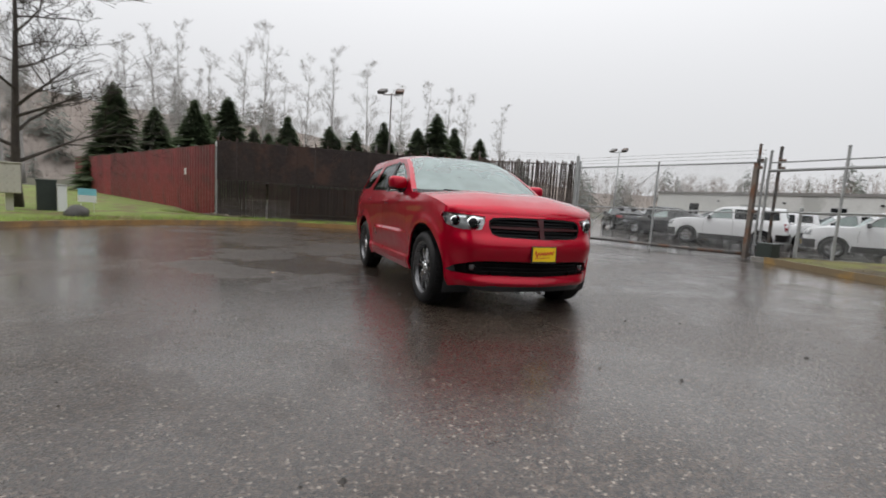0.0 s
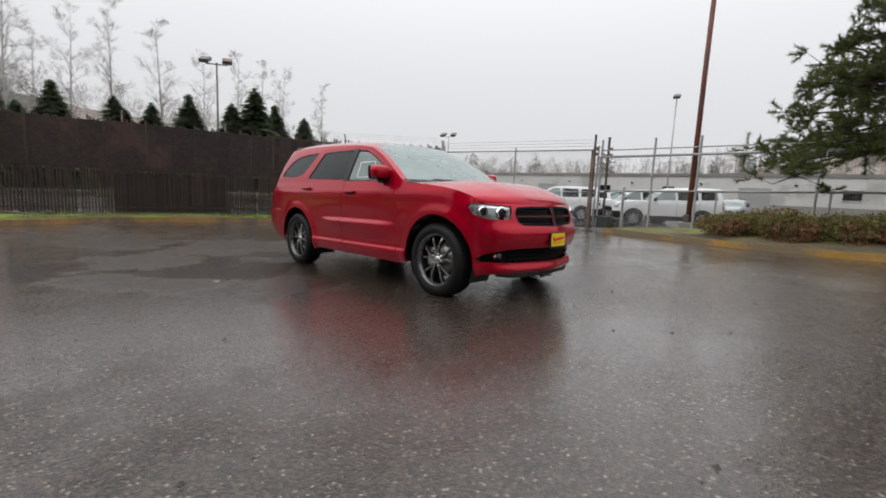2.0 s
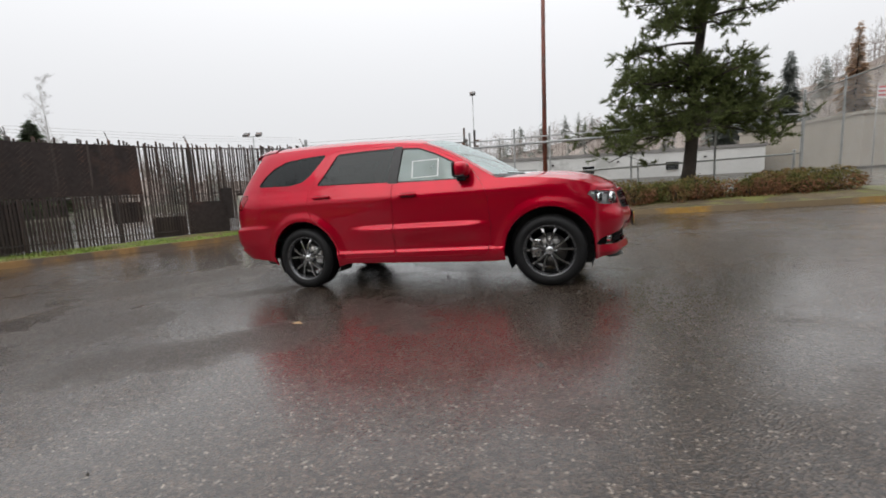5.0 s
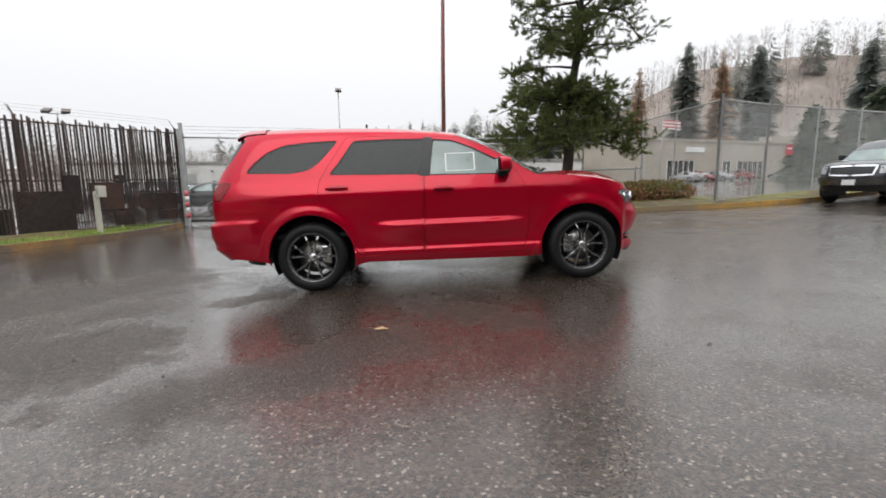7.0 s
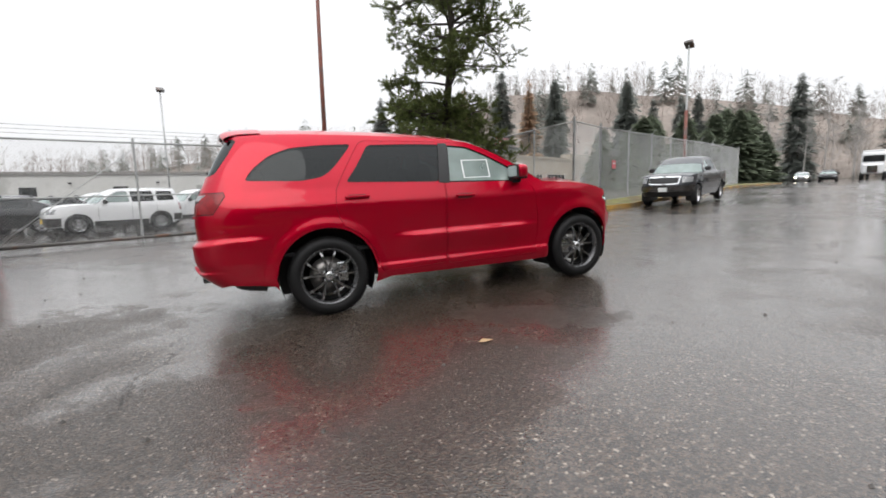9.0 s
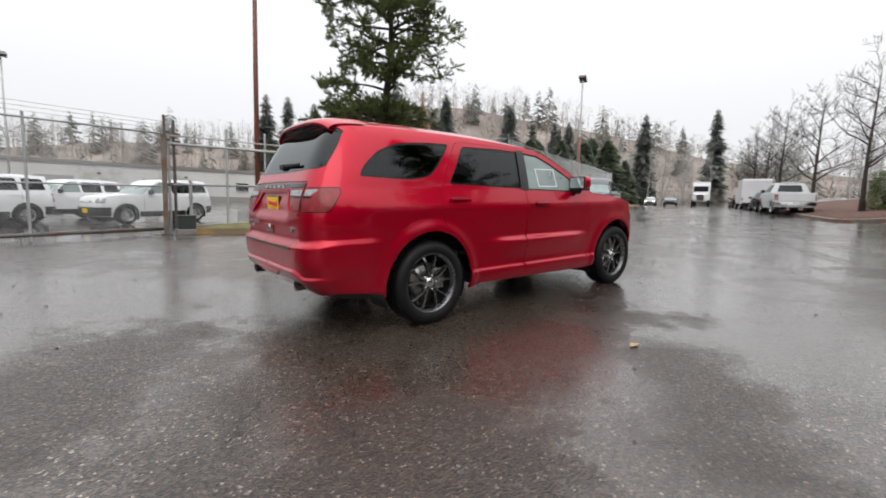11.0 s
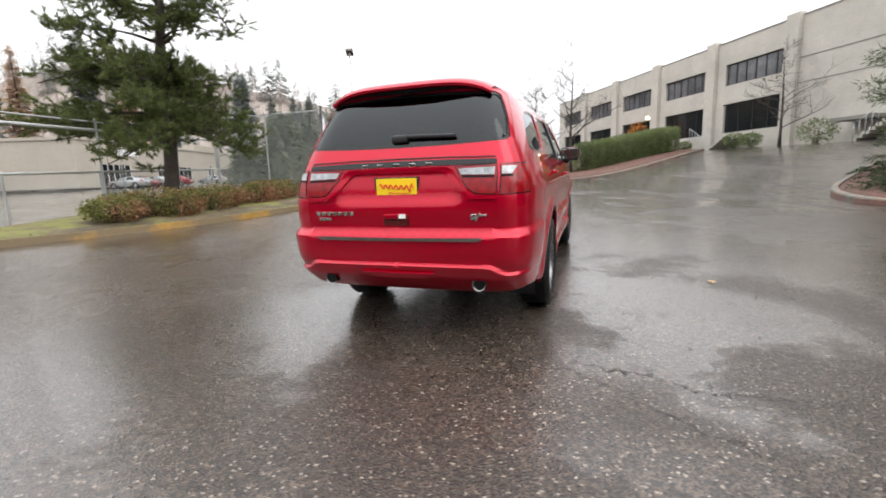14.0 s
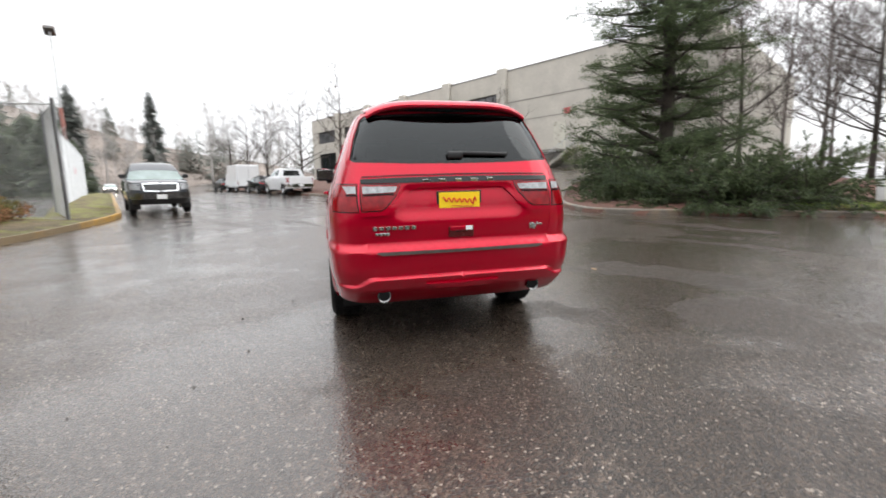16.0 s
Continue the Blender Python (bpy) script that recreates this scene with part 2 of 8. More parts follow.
def glass_material(name, tint, gloss_rough=0.0, ior=1.5, painted_sky=0.0):
    """A pane: tinted clear glass with a Fresnel mirror on it. Where asked, a pale diffuse share stands in for reflected
    sky.
    """
    m = bpy.data.materials.new(name)
    m.use_nodes = True
    nt = m.node_tree
    nt.nodes.remove(nt.nodes["Principled BSDF"])
    tr, gl, mx, fr = (node(nt, k) for k in ("ShaderNodeBsdfTransparent", "ShaderNodeBsdfGlossy", "ShaderNodeMixShader", "ShaderNodeFresnel"))
    tr.inputs[0].default_value = (*tint, 1)
    gl.inputs["Color"].default_value = (0.9, 0.95, 0.96, 1)
    gl.inputs["Roughness"].default_value = gloss_rough
    fr.inputs[0].default_value = ior
    body = tr.outputs[0]
    if painted_sky:
        df, mm = node(nt, "ShaderNodeBsdfDiffuse"), node(nt, "ShaderNodeMixShader")
        df.inputs[0].default_value = (0.50, 0.61, 0.58, 1)
        tcs = node(nt, "ShaderNodeTexCoord").outputs["Object"]
        nt.links.new(ramp(nt, noise_tex(nt, tcs, 2.5, 4), 0.3, 0.7, painted_sky - 0.08, painted_sky + 0.08), mm.inputs[0])
        nt.links.new(body, mm.inputs[1])
        nt.links.new(df.outputs[0], mm.inputs[2])
        body = mm.outputs[0]
    nt.links.new(fr.outputs[0], mx.inputs[0])
    nt.links.new(body, mx.inputs[1])
    nt.links.new(gl.outputs[0], mx.inputs[2])
    nt.links.new(mx.outputs[0], nt.nodes["Material Output"].inputs[0])
    return m


M = {}
M["asphalt"] = asphalt_material()
M["earth"] = pmat("forest_floor", (0.06, 0.055, 0.03), 0.9, var=0.4, scale=0.2, bump=0.5, bscale=4)
M["grass_soil"] = pmat("turf", (0.15, 0.20, 0.035), 0.9, var=0.45, scale=1.5, bump=0.8, bscale=30, col2=(0.13, 0.10, 0.04), patch=0.6)
M["blade"] = pmat("grass_blade", (0.21, 0.31, 0.055), 0.6, var=0.4, scale=1.0, col2=(0.19, 0.17, 0.05), patch=0.6, rnd=0.4, island=True)
M["moss_soil"] = pmat("mossy_leaf_litter", (0.115, 0.085, 0.045), 0.9, var=0.45, scale=1.8, bump=1.0, bscale=30, col2=(0.15, 0.15, 0.035), patch=0.75)
M["blade_moss"] = pmat("mossy_grass_blade", (0.17, 0.18, 0.045), 0.7, var=0.4, scale=1.0, col2=(0.20, 0.14, 0.06), patch=0.8, rnd=0.4, island=True)
M["mulch"] = pmat("bark_mulch", (0.10, 0.045, 0.03), 0.85, var=0.5, scale=5, bump=1.0, bscale=40)
M["kerb_yellow"] = pmat("worn_yellow_kerb_paint", (0.44, 0.25, 0.05), 0.6, var=0.35, scale=1.2, bump=0.4, bscale=50, col2=(0.19, 0.14, 0.08), patch=0.95)
M["kerb"] = pmat("weathered_kerb_concrete", (0.12, 0.105, 0.085), 0.6, var=0.3, scale=2, bump=0.4, bscale=50, col2=(0.16, 0.12, 0.08), patch=0.6)
M["kerb_faded"] = pmat("faded_orange_kerb_paint", (0.33, 0.19, 0.07), 0.6, var=0.35, scale=0.9, bump=0.4, bscale=50, col2=(0.15, 0.11, 0.08), patch=0.75)
M["concrete"] = pmat("concrete", (0.50, 0.47, 0.415), 0.8, var=0.12, scale=0.7, bump=0.3, bscale=30, col2=(0.43, 0.405, 0.36), patch=0.4)
M["concrete_dark"] = pmat("damp_concrete", (0.22, 0.21, 0.19), 0.7, var=0.2, scale=1.2, bump=0.3, bscale=30)
M["red_sheet"] = pmat("dark_red_fence_sheet", (0.20, 0.021, 0.025), 0.45, var=0.25, scale=0.8, bump=0.2, bscale=8, col2=(0.10, 0.02, 0.02), patch=0.6, rnd=0.3)
M["slat"] = pmat("brown_fence_slat", (0.050, 0.034, 0.029), 0.5, var=0.45, scale=1.2, bump=0.3, bscale=25, col2=(0.10, 0.05, 0.035), patch=0.5, rnd=0.35)
M["screen"] = pmat("brown_privacy_screen", (0.024, 0.014, 0.012), 0.7, var=0.4, scale=1.0, bump=0.4, bscale=12, col2=(0.055, 0.026, 0.018), patch=0.5)
M["galv"] = pmat("galvanised_steel", (0.40, 0.41, 0.41), 0.5, 0.3, var=0.2, scale=4, rvar=0.15)
M["galv_dark"] = pmat("weathered_dark_pipe", (0.115, 0.11, 0.105), 0.5, 0.3, var=0.3, scale=4, col2=(0.13, 0.07, 0.045), patch=0.5)
M["post_rust"] = pmat("rust_stained_steel_tube", (0.17, 0.14, 0.12), 0.6, 0.2, var=0.3, scale=3, bump=0.3, bscale=40, col2=(0.16, 0.075, 0.04), patch=0.6)
M["wire"] = pmat("chain_link_wire", (0.46, 0.47, 0.47), 0.5, 0.2, var=0.1, scale=2)
M["rust_pole"] = pmat("rust_red_painted_pole", (0.19, 0.055, 0.035), 0.5, var=0.3, scale=1.5, col2=(0.10, 0.06, 0.05), patch=0.5)
M["wood_old"] = pmat("weathered_wood", (0.15, 0.12, 0.09), 0.8, var=0.3, scale=2, bump=0.5, bscale=20)
M["bark"] = pmat("dark_wet_bark", (0.045, 0.035, 0.028), 0.85, var=0.35, scale=3, bump=1.0, bscale=22)
M["wood_bark"] = pmat("pinkish_grey_bark", (0.15, 0.125, 0.115), 0.9, var=0.3, scale=1.0)
# birch bark made paler than its own grey to suggest distance haze
M["twig_far"] = pmat("haze_pale_birch_bark", (0.36, 0.345, 0.33), 0.9, var=0.2, scale=0.5)
M["pine"] = pmat("pine_needles", (0.125, 0.150, 0.052), 0.7, var=0.45, scale=0.9, rnd=0.4, island=True, col2=(0.11, 0.14, 0.05), patch=0.3, spec=0.3)
M["spruce"] = pmat("spruce_needles", (0.095, 0.125, 0.06), 0.7, var=0.45, scale=0.9, rnd=0.4, island=True, col2=(0.07, 0.095, 0.055), patch=0.4, spec=0.3)
M["conifer"] = pmat("conifer_needles", (0.115, 0.15, 0.085), 0.8, var=0.4, scale=0.4, rnd=0.35, island=True, spec=0.2)
# hillside needles: haze is painted in as a paler, greyer base colour
M["conifer_far"] = pmat("haze_pale_hillside_conifer", (0.26, 0.275, 0.25), 0.9, var=0.25, scale=0.1, rnd=0.2, island=True, spec=0.1)
M["hill_fir"] = pmat("haze_pale_hillside_fir", (0.25, 0.27, 0.25), 0.9, var=0.2, scale=0.1, rnd=0.15, island=True, spec=0.1)
# lighter than the near conifers: haze put into the needle colour
M["conifer_road"] = pmat("haze_pale_roadside_needles", (0.20, 0.235, 0.165), 0.85, var=0.35, scale=0.3, rnd=0.3, island=True, spec=0.15)
# autumn brown, lightened in the base colour as haze would
M["larch"] = pmat("haze_pale_autumn_larch", (0.52, 0.38, 0.27), 0.9, var=0.3, scale=0.3, rnd=0.2, island=True, spec=0.1)
M["hedge"] = pmat("hedge_leaves", (0.165, 0.205, 0.085), 0.6, var=0.4, scale=1.2, rnd=0.4, island=True, spec=0.3)
M["shrub"] = pmat("low_shrub_leaves", (0.20, 0.205, 0.065), 0.65, var=0.5, scale=1.2, rnd=0.5, island=True, col2=(0.25, 0.13, 0.07), patch=0.75, spec=0.3)
M["orange_leaf"] = pmat("orange_autumn_leaves", (0.55, 0.22, 0.04), 0.7, var=0.3, scale=1.5, rnd=0.3, island=True)
M["tan_leaf"] = pmat("tan_dead_leaf", (0.38, 0.25, 0.13), 0.6, var=0.3, scale=20)
M["white_wall"] = pmat("pale_painted_block_wall", (0.54, 0.54, 0.52), 0.8, var=0.08, scale=0.3, col2=(0.38, 0.38, 0.36), patch=0.3)
M["beige_wall"] = pmat("beige_painted_wall", (0.37, 0.335, 0.28), 0.8, var=0.08, scale=0.3, bump=0.2, bscale=10)
M["roof_grey"] = pmat("grey_roof_edge", (0.20, 0.19, 0.18), 0.7, var=0.15, scale=0.5)
M["dark_glass"] = pmat("dark_window_glass", (0.012, 0.014, 0.016), 0.08, var=0.3, scale=0.5, spec=0.7, rvar=0.04)
# grey base colour holds both the pale blinds and the sky's reflection
M["blind_sky_glass"] = pmat("glass_grey_from_blinds_and_sky", (0.13, 0.13, 0.14), 0.08, var=0.5, scale=0.9, spec=0.7, rvar=0.04)
M["white_paint"] = pmat("white_paint", (0.72, 0.73, 0.73), 0.35, var=0.05, scale=2, coat=0.3)
M["cream_metal"] = pmat("cream_painted_metal", (0.52, 0.50, 0.43), 0.5, var=0.12, scale=3, col2=(0.35, 0.32, 0.26), patch=0.3)
M["grey_metal"] = pmat("grey_painted_metal", (0.30, 0.31, 0.29), 0.5, var=0.12, scale=3)
M["green_metal"] = pmat("dark_green_painted_metal", (0.025, 0.035, 0.03), 0.5, var=0.2, scale=3)
M["black"] = pmat("black_plastic", (0.014, 0.014, 0.015), 0.45, var=0.3, scale=6)
M["red_sign"] = pmat("faded_red_sign", (0.55, 0.10, 0.12), 0.5, var=0.15, scale=4)
M["teal_sign"] = pmat("pale_blue_sign", (0.20, 0.52, 0.60), 0.5, var=0.1, scale=4)
M["stone"] = pmat("dark_stone", (0.07, 0.065, 0.06), 0.7, var=0.3, scale=4, bump=0.6, bscale=20)


def let_light_through(m, share):
    """Leaves and needles pass part of the light that falls on them."""
    nt = m.node_tree
    b, out = nt.nodes["Principled BSDF"], nt.nodes["Material Output"]
    tl, mx = node(nt, "ShaderNodeBsdfTranslucent"), node(nt, "ShaderNodeMixShader")
    nt.links.new(b.inputs["Base Color"].links[0].from_socket, tl.inputs[0])
    mx.inputs[0].default_value = share
    nt.links.new(b.outputs[0], mx.inputs[1])
    nt.links.new(tl.outputs[0], mx.inputs[2])
    nt.links.new(mx.outputs[0], out.inputs[0])


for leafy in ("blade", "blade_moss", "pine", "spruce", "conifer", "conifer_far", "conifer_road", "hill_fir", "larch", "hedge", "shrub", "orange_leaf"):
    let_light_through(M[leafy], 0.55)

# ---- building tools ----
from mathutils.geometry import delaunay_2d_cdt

SLOPE = math.tan(radians(1.78))


def smooth(a, b, v):
    k = min(1.0, max(0.0, (v - a) / (b - a)))
    return k * k * (3 - 2 * k)


def gz(x, y):
    """Height of the paving: it climbs gently ahead of the car, levels out behind it, and rises towards the office building."""
    z = SLOPE * min(x, 30.0) if x > -2 else SLOPE * -2 - 0.06 * (1 - math.exp((x + 2) / 4.0))
    if x > 30:
        z += 0.012 * (min(x, 200) - 30)
    z += 0.10 * min(max((y - 6) / 4, 0), 1)
    q = (x - 21) * 0.39 - y * 0.92
    z += 1.55 * smooth(-1.0, 14.5, q) * smooth(4, 20, x)
    return z


def link(name, verts, faces, mat=None, parent=None, label="", smooth_shade=False, mats=None, index=None):
    me = bpy.data.meshes.new(name)
    me.from_pydata([tuple(v) for v in verts], [], [tuple(f) for f in faces])
    for m in mats or ([mat] if mat else []):
        me.materials.append(m)
    if index is not None:
        me.polygons.foreach_set("material_index", index)
    if smooth_shade:
        me.polygons.foreach_set("use_smooth", [True] * len(me.polygons))
    me.update()
    ob = new(name, me)
    if parent:
        ob.parent = parent
    if label:
        ob["label"] = label
    return ob


def part(name, bm, mat, parent=None, label="", smooth_shade=False):
    me = bpy.data.meshes.new(name)
    bmesh.ops.recalc_face_normals(bm, faces=bm.faces)
    bm.to_mesh(me)
    bm.free()
    me.materials.append(mat)
    if smooth_shade:
        me.polygons.foreach_set("use_smooth", [True] * len(me.polygons))
    ob = new(name, me)
    if parent:
        ob.parent = parent
    if label:
        ob["label"] = label
    return ob


def thing(name, label, category, m=None, group="", kind=""):
    ob = new(name)
    ob.empty_display_size = 0.2
    if m is not None:
        ob.matrix_world = m
    return tagged(ob, label, category, group, kind)


def add_box(bm, size, at=(0, 0, 0), turn=None, bevel=0.0):
    """A box of that size round at, bevelled."""
    m = Matrix.Translation(at) @ (turn.to_4x4() if turn else Matrix()) @ Matrix.Diagonal((*size, 1))
    r = bmesh.ops.create_cube(bm, size=1, matrix=m)
    if bevel:
        es = list({e for v in r["verts"] for e in v.link_edges})
        bmesh.ops.bevel(bm, geom=es, offset=bevel, segments=2, profile=0.5, affect="EDGES")
    return bm


def box(size, at=(0, 0, 0), turn=None, bevel=0.0):
    return add_box(bmesh.new(), size, at, turn, bevel)


def tube(verts, faces, pts, radii, sides=6, cap=True):
    """Appends a tapered tube along pts to verts and faces."""
    start = len(verts)
    n = len(pts)
    pts = [Vector(p) for p in pts]
    a = None
    for i, p in enumerate(pts):
        d = (pts[min(i + 1, n - 1)] - pts[max(i - 1, 0)])
        d = d.normalized() if d.length > 1e-9 else Vector((0, 0, 1))
        if a is None:
            a = d.cross(Vector((0, 0, 1)))
            if a.length < 0.05:
                a = d.cross(Vector((1, 0, 0)))
        else:
            a = a - d * a.dot(d)
            if a.length < 1e-6:
                a = d.cross(Vector((1, 0, 0))) if abs(d.x) < 0.9 else d.cross(Vector((0, 0, 1)))
        a = a.normalized()
        b = d.cross(a)
        for k in range(sides):
            w = 2 * math.pi * k / sides
            verts.append(p + (a * math.cos(w) + b * math.sin(w)) * radii[i])
    for i in range(n - 1):
        for k in range(sides):
            k2 = (k + 1) % sides
            faces.append((start + i * sides + k, start + i * sides + k2, start + (i + 1) * sides + k2, start + (i + 1) * sides + k))
    if cap and sides > 2:
        faces.append(tuple(start + k for k in reversed(range(sides))))
        faces.append(tuple(start + (n - 1) * sides + k for k in range(sides)))


def pipe(name, pts, r, mat, parent=None, sides=8, label=""):
    v, f = [], []
    tube(v, f, pts, [r] * len(pts) if not isinstance(r, (list, tuple)) else r, sides)
    return link(name, v, f, mat, parent, label, smooth_shade=sides > 4)


def curve_through(pts, step=0.4, closed=False):
    """Points along a smooth curve through pts, about step apart."""
    P = [Vector(p) for p in pts]
    n, out = len(P), []
    for i in range(n if closed else n - 1):
        p0, p1, p2, p3 = (P[(i + k) % n] if closed else P[min(max(i + k, 0), n - 1)] for k in (-1, 0, 1, 2))
        m = max(1, int((p2 - p1).length / step))
        for j in range(m):
            t = j / m
            out.append(0.5 * ((2 * p1) + (p2 - p0) * t + (2 * p0 - 5 * p1 + 4 * p2 - p3) * t * t + (3 * p1 - p0 - 3 * p2 + p3) * t ** 3))
    if not closed:
        out.append(P[-1])
    return out


def inside(poly, x, y):
    hit, j = False, len(poly) - 1
    for i in range(len(poly)):
        (xi, yi), (xj, yj) = poly[i][:2], poly[j][:2]
        if (yi > y) != (yj > y) and x < (xj - xi) * (y - yi) / (yj - yi) + xi:
            hit = not hit
        j = i
    return hit


def fill(poly, step, margin=0.35):
    """Triangles that fill a plan polygon, with inner points about step apart."""
    pts = [Vector(p[:2]) for p in poly]
    n = len(pts)
    xs, ys = [p.x for p in pts], [p.y for p in pts]
    inner = []
    ny = int((max(ys) - min(ys)) / step) + 1
    nx = int((max(xs) - min(xs)) / step) + 1
    arr = np.array([(p.x, p.y) for p in pts])
    nxt = np.roll(arr, -1, 0) - arr
    ln = np.maximum((nxt ** 2).sum(1), 1e-12)
    for i in range(nx):
        for j in range(ny):
            x, y = min(xs) + (i + 0.5) * step, min(ys) + (j + 0.5 * (i % 2) + 0.25) * step
            if inside(poly, x, y):
                k = np.clip(((np.array((x, y)) - arr) * nxt).sum(1) / ln, 0, 1)
                if (((arr + k[:, None] * nxt - (x, y)) ** 2).sum(1)).min() > (margin * step) ** 2:
                    inner.append(Vector((x, y)))
    vs, _, fs, *_ = delaunay_2d_cdt(pts + inner, [(i, (i + 1) % n) for i in range(n)], [], 1, 1e-6)
    return [(v.x, v.y) for v in vs], [tuple(f) for f in fs]


def slab(name, poly, lift, mat, step=2.0, bulge=0.0, label="", category="", kind="structure", skirt=0.3):
    """A raised sheet over the ground with the outline poly."""
    v2, fs = fill(poly, step)
    arr = np.array([p[:2] for p in poly])
    verts = []
    for x, y in v2:
        d = np.sqrt(((arr - (x, y)) ** 2).sum(1)).min()
        verts.append((x, y, gz(x, y) + lift + bulge * smooth(0, 1.6, d) + (0.03 * noise.noise((x, y, 3)) if d > 0.3 else 0)))
    n = len(poly)
    base = len(verts)
    for p in poly:
        verts.append((p[0], p[1], gz(p[0], p[1]) - skirt))
    for i in range(n):
        fs.append((i, (i + 1) % n, base + (i + 1) % n, base + i))
    ob = link(name, verts, fs, mat, smooth_shade=True)
    return tagged(ob, label, category, kind=kind)


def kerb(name, path, mat, width=0.16, height=0.14, label=""):
    """A kerb with a rounded top along a plan path, road side to the right of its way."""
    pts = [Vector((p[0], p[1], 0)) for p in path]
    prof = [(0, -0.2), (0, height * 0.75), (-0.02, height * 0.94), (-0.05, height), (-width, height + 0.005), (-width, -0.2)]
    verts, faces = [], []
    for i, p in enumerate(pts):
        d = (pts[min(i + 1, len(pts) - 1)] - pts[max(i - 1, 0)]).normalized()
        side = Vector((d.y, -d.x, 0))
        for a, h in prof:
            w = 0.008 * noise.noise((p.x * 1.3, p.y * 1.3, h * 9))
            q = p + side * (a + w)
            verts.append((q.x, q.y, gz(p.x, p.y) + h + w))
    k = len(prof)
    for i in range(len(pts) - 1):
        for j in range(k - 1):
            faces.append((i * k + j, i * k + j + 1, (i + 1) * k + j + 1, (i + 1) * k + j))
    return tagged(link(name, verts, faces, mat), label, "kerb", kind="structure")

# ---- ground, kerbs and verges ----
def axis_steps():
    near = [i * 1.0 for i in range(-40, 71)]
    return [-1500, -700, -350, -200, -130, -90, -65, -50] + near + [78, 90, 110, 140, 200, 350, 700, 1500]


def build_ground():
    xs, ys = axis_steps(), axis_steps()
    verts = [(x, y, gz(x, y)) for x in xs for y in ys]
    ny = len(ys)
    faces, index = [], []
    for i in range(len(xs) - 1):
        for j in range(ny - 1):
            faces.append((i * ny + j, (i + 1) * ny + j, (i + 1) * ny + j + 1, i * ny + j + 1))
            cx, cy = (xs[i] + xs[i + 1]) / 2, (ys[j] + ys[j + 1]) / 2
            far = cx < -42 or cx > 160 or cy > 90 or cy < -40
            index.append(1 if far else 0)
    ob = link("ground", verts, faces, mats=[M["asphalt"], M["earth"]], index=index, smooth_shade=True)
    tagged(ob, "wet dark asphalt yard and road with thin films of rainwater", "asphalt", kind="structure")


LEFT_KERB = curve_through([(-7.95, 8.0, 0), (-8.1, 6.2, 0), (-8.6, 4.2, 0), (-9.5, 2.0, 0), (-10.2, 0, 0), (-10.5, -2, 0), (-10.1, -3.9, 0), (-9.3, -5.6, 0), (-8.2, -7.0, 0), (-6.8, -8.4, 0), (-4.8, -10.4, 0), (-2, -13.5, 0), (0, -18, 0)])
ISLAND_KERB = curve_through([(52, 25.2, 0), (30, 15.9, 0), (22, 12.5, 0), (17, 10.4, 0), (13.5, 8.9, 0), (11.5, 8.1, 0), (9.5, 7.75, 0), (7, 7.6, 0), (4.5, 7.65, 0), (2.6, 8.0, 0), (1.2, 8.5, 0), (-0.2, 9.2, 0), (-1.6, 9.9, 0)])
BED_KERB = curve_through([(-3, -18, 0), (0.5, -14.0, 0), (2.9, -11.4, 0), (4.6, -9.2, 0), (5.7, -7.7, 0), (6.8, -7.0, 0), (8.2, -7.1, 0), (9.7, -7.6, 0), (11.6, -8.7, 0), (14, -10.6, 0), (15.5, -14, 0), (15, -20, 0)])
HEDGE_KERB = curve_through([(46, -3.0, 0), (39, -7.6, 0), (35, -9.2, 0), (31, -8.8, 0), (27, -6.4, 0), (23.4, -3.6, 0), (21.3, -1.4, 0), (20.9, -0.2, 0), (22.0, 0.8, 0), (30, 4.3, 0), (45, 10.7, 0), (62, 17.9, 0)])


def build_verges():
    kerb("kerb_gate_side", LEFT_KERB, M["kerb_faded"], label="weathered low concrete kerb with traces of yellow paint")
    kerb("kerb_island", list(reversed(ISLAND_KERB))[::-1], M["kerb_yellow"], label="worn yellow painted kerb along the planted verge")
    kerb("kerb_bed", BED_KERB[::-1], M["kerb"], label="weathered concrete kerb round the spruce bed")
    kerb("kerb_driveway", HEDGE_KERB[::-1], M["kerb"], label="weathered concrete kerb round the hedge bed")
    off = 0.12
    slab("verge_gate_side", [(p.x, p.y) for p in LEFT_KERB] + [(0, -26), (-44, -26), (-44, -8), (-13.6, -5.2), (-12.8, -4), (-11.6, 1.5), (-9.2, 8.0)], off, M["grass_soil"], 1.4, 0.10, "grass verge with fallen leaves below the fence", "grass")
    slab("verge_island", [(p.x, p.y) for p in ISLAND_KERB[::-1]] + [(51, 27.2), (30, 17.9), (16, 12.2), (10.5, 9.6), (9.9, 13.9), (4, 12.9), (-1.9, 11.0)], off, M["moss_soil"], 1.0, 0.10, "mossy planted verge under the pine", "grass")
    slab("bed_spruce", [(p.x, p.y) for p in BED_KERB], off - 0.03, M["mulch"], 1.4, 0.15, "red brown bark mulch bed under the spruce", "mulch bed")
    slab("bed_hedge", [(p.x, p.y) for p in HEDGE_KERB], off - 0.03, M["mulch"], 1.8, 0.15, "red brown bark mulch bed along the road", "mulch bed")


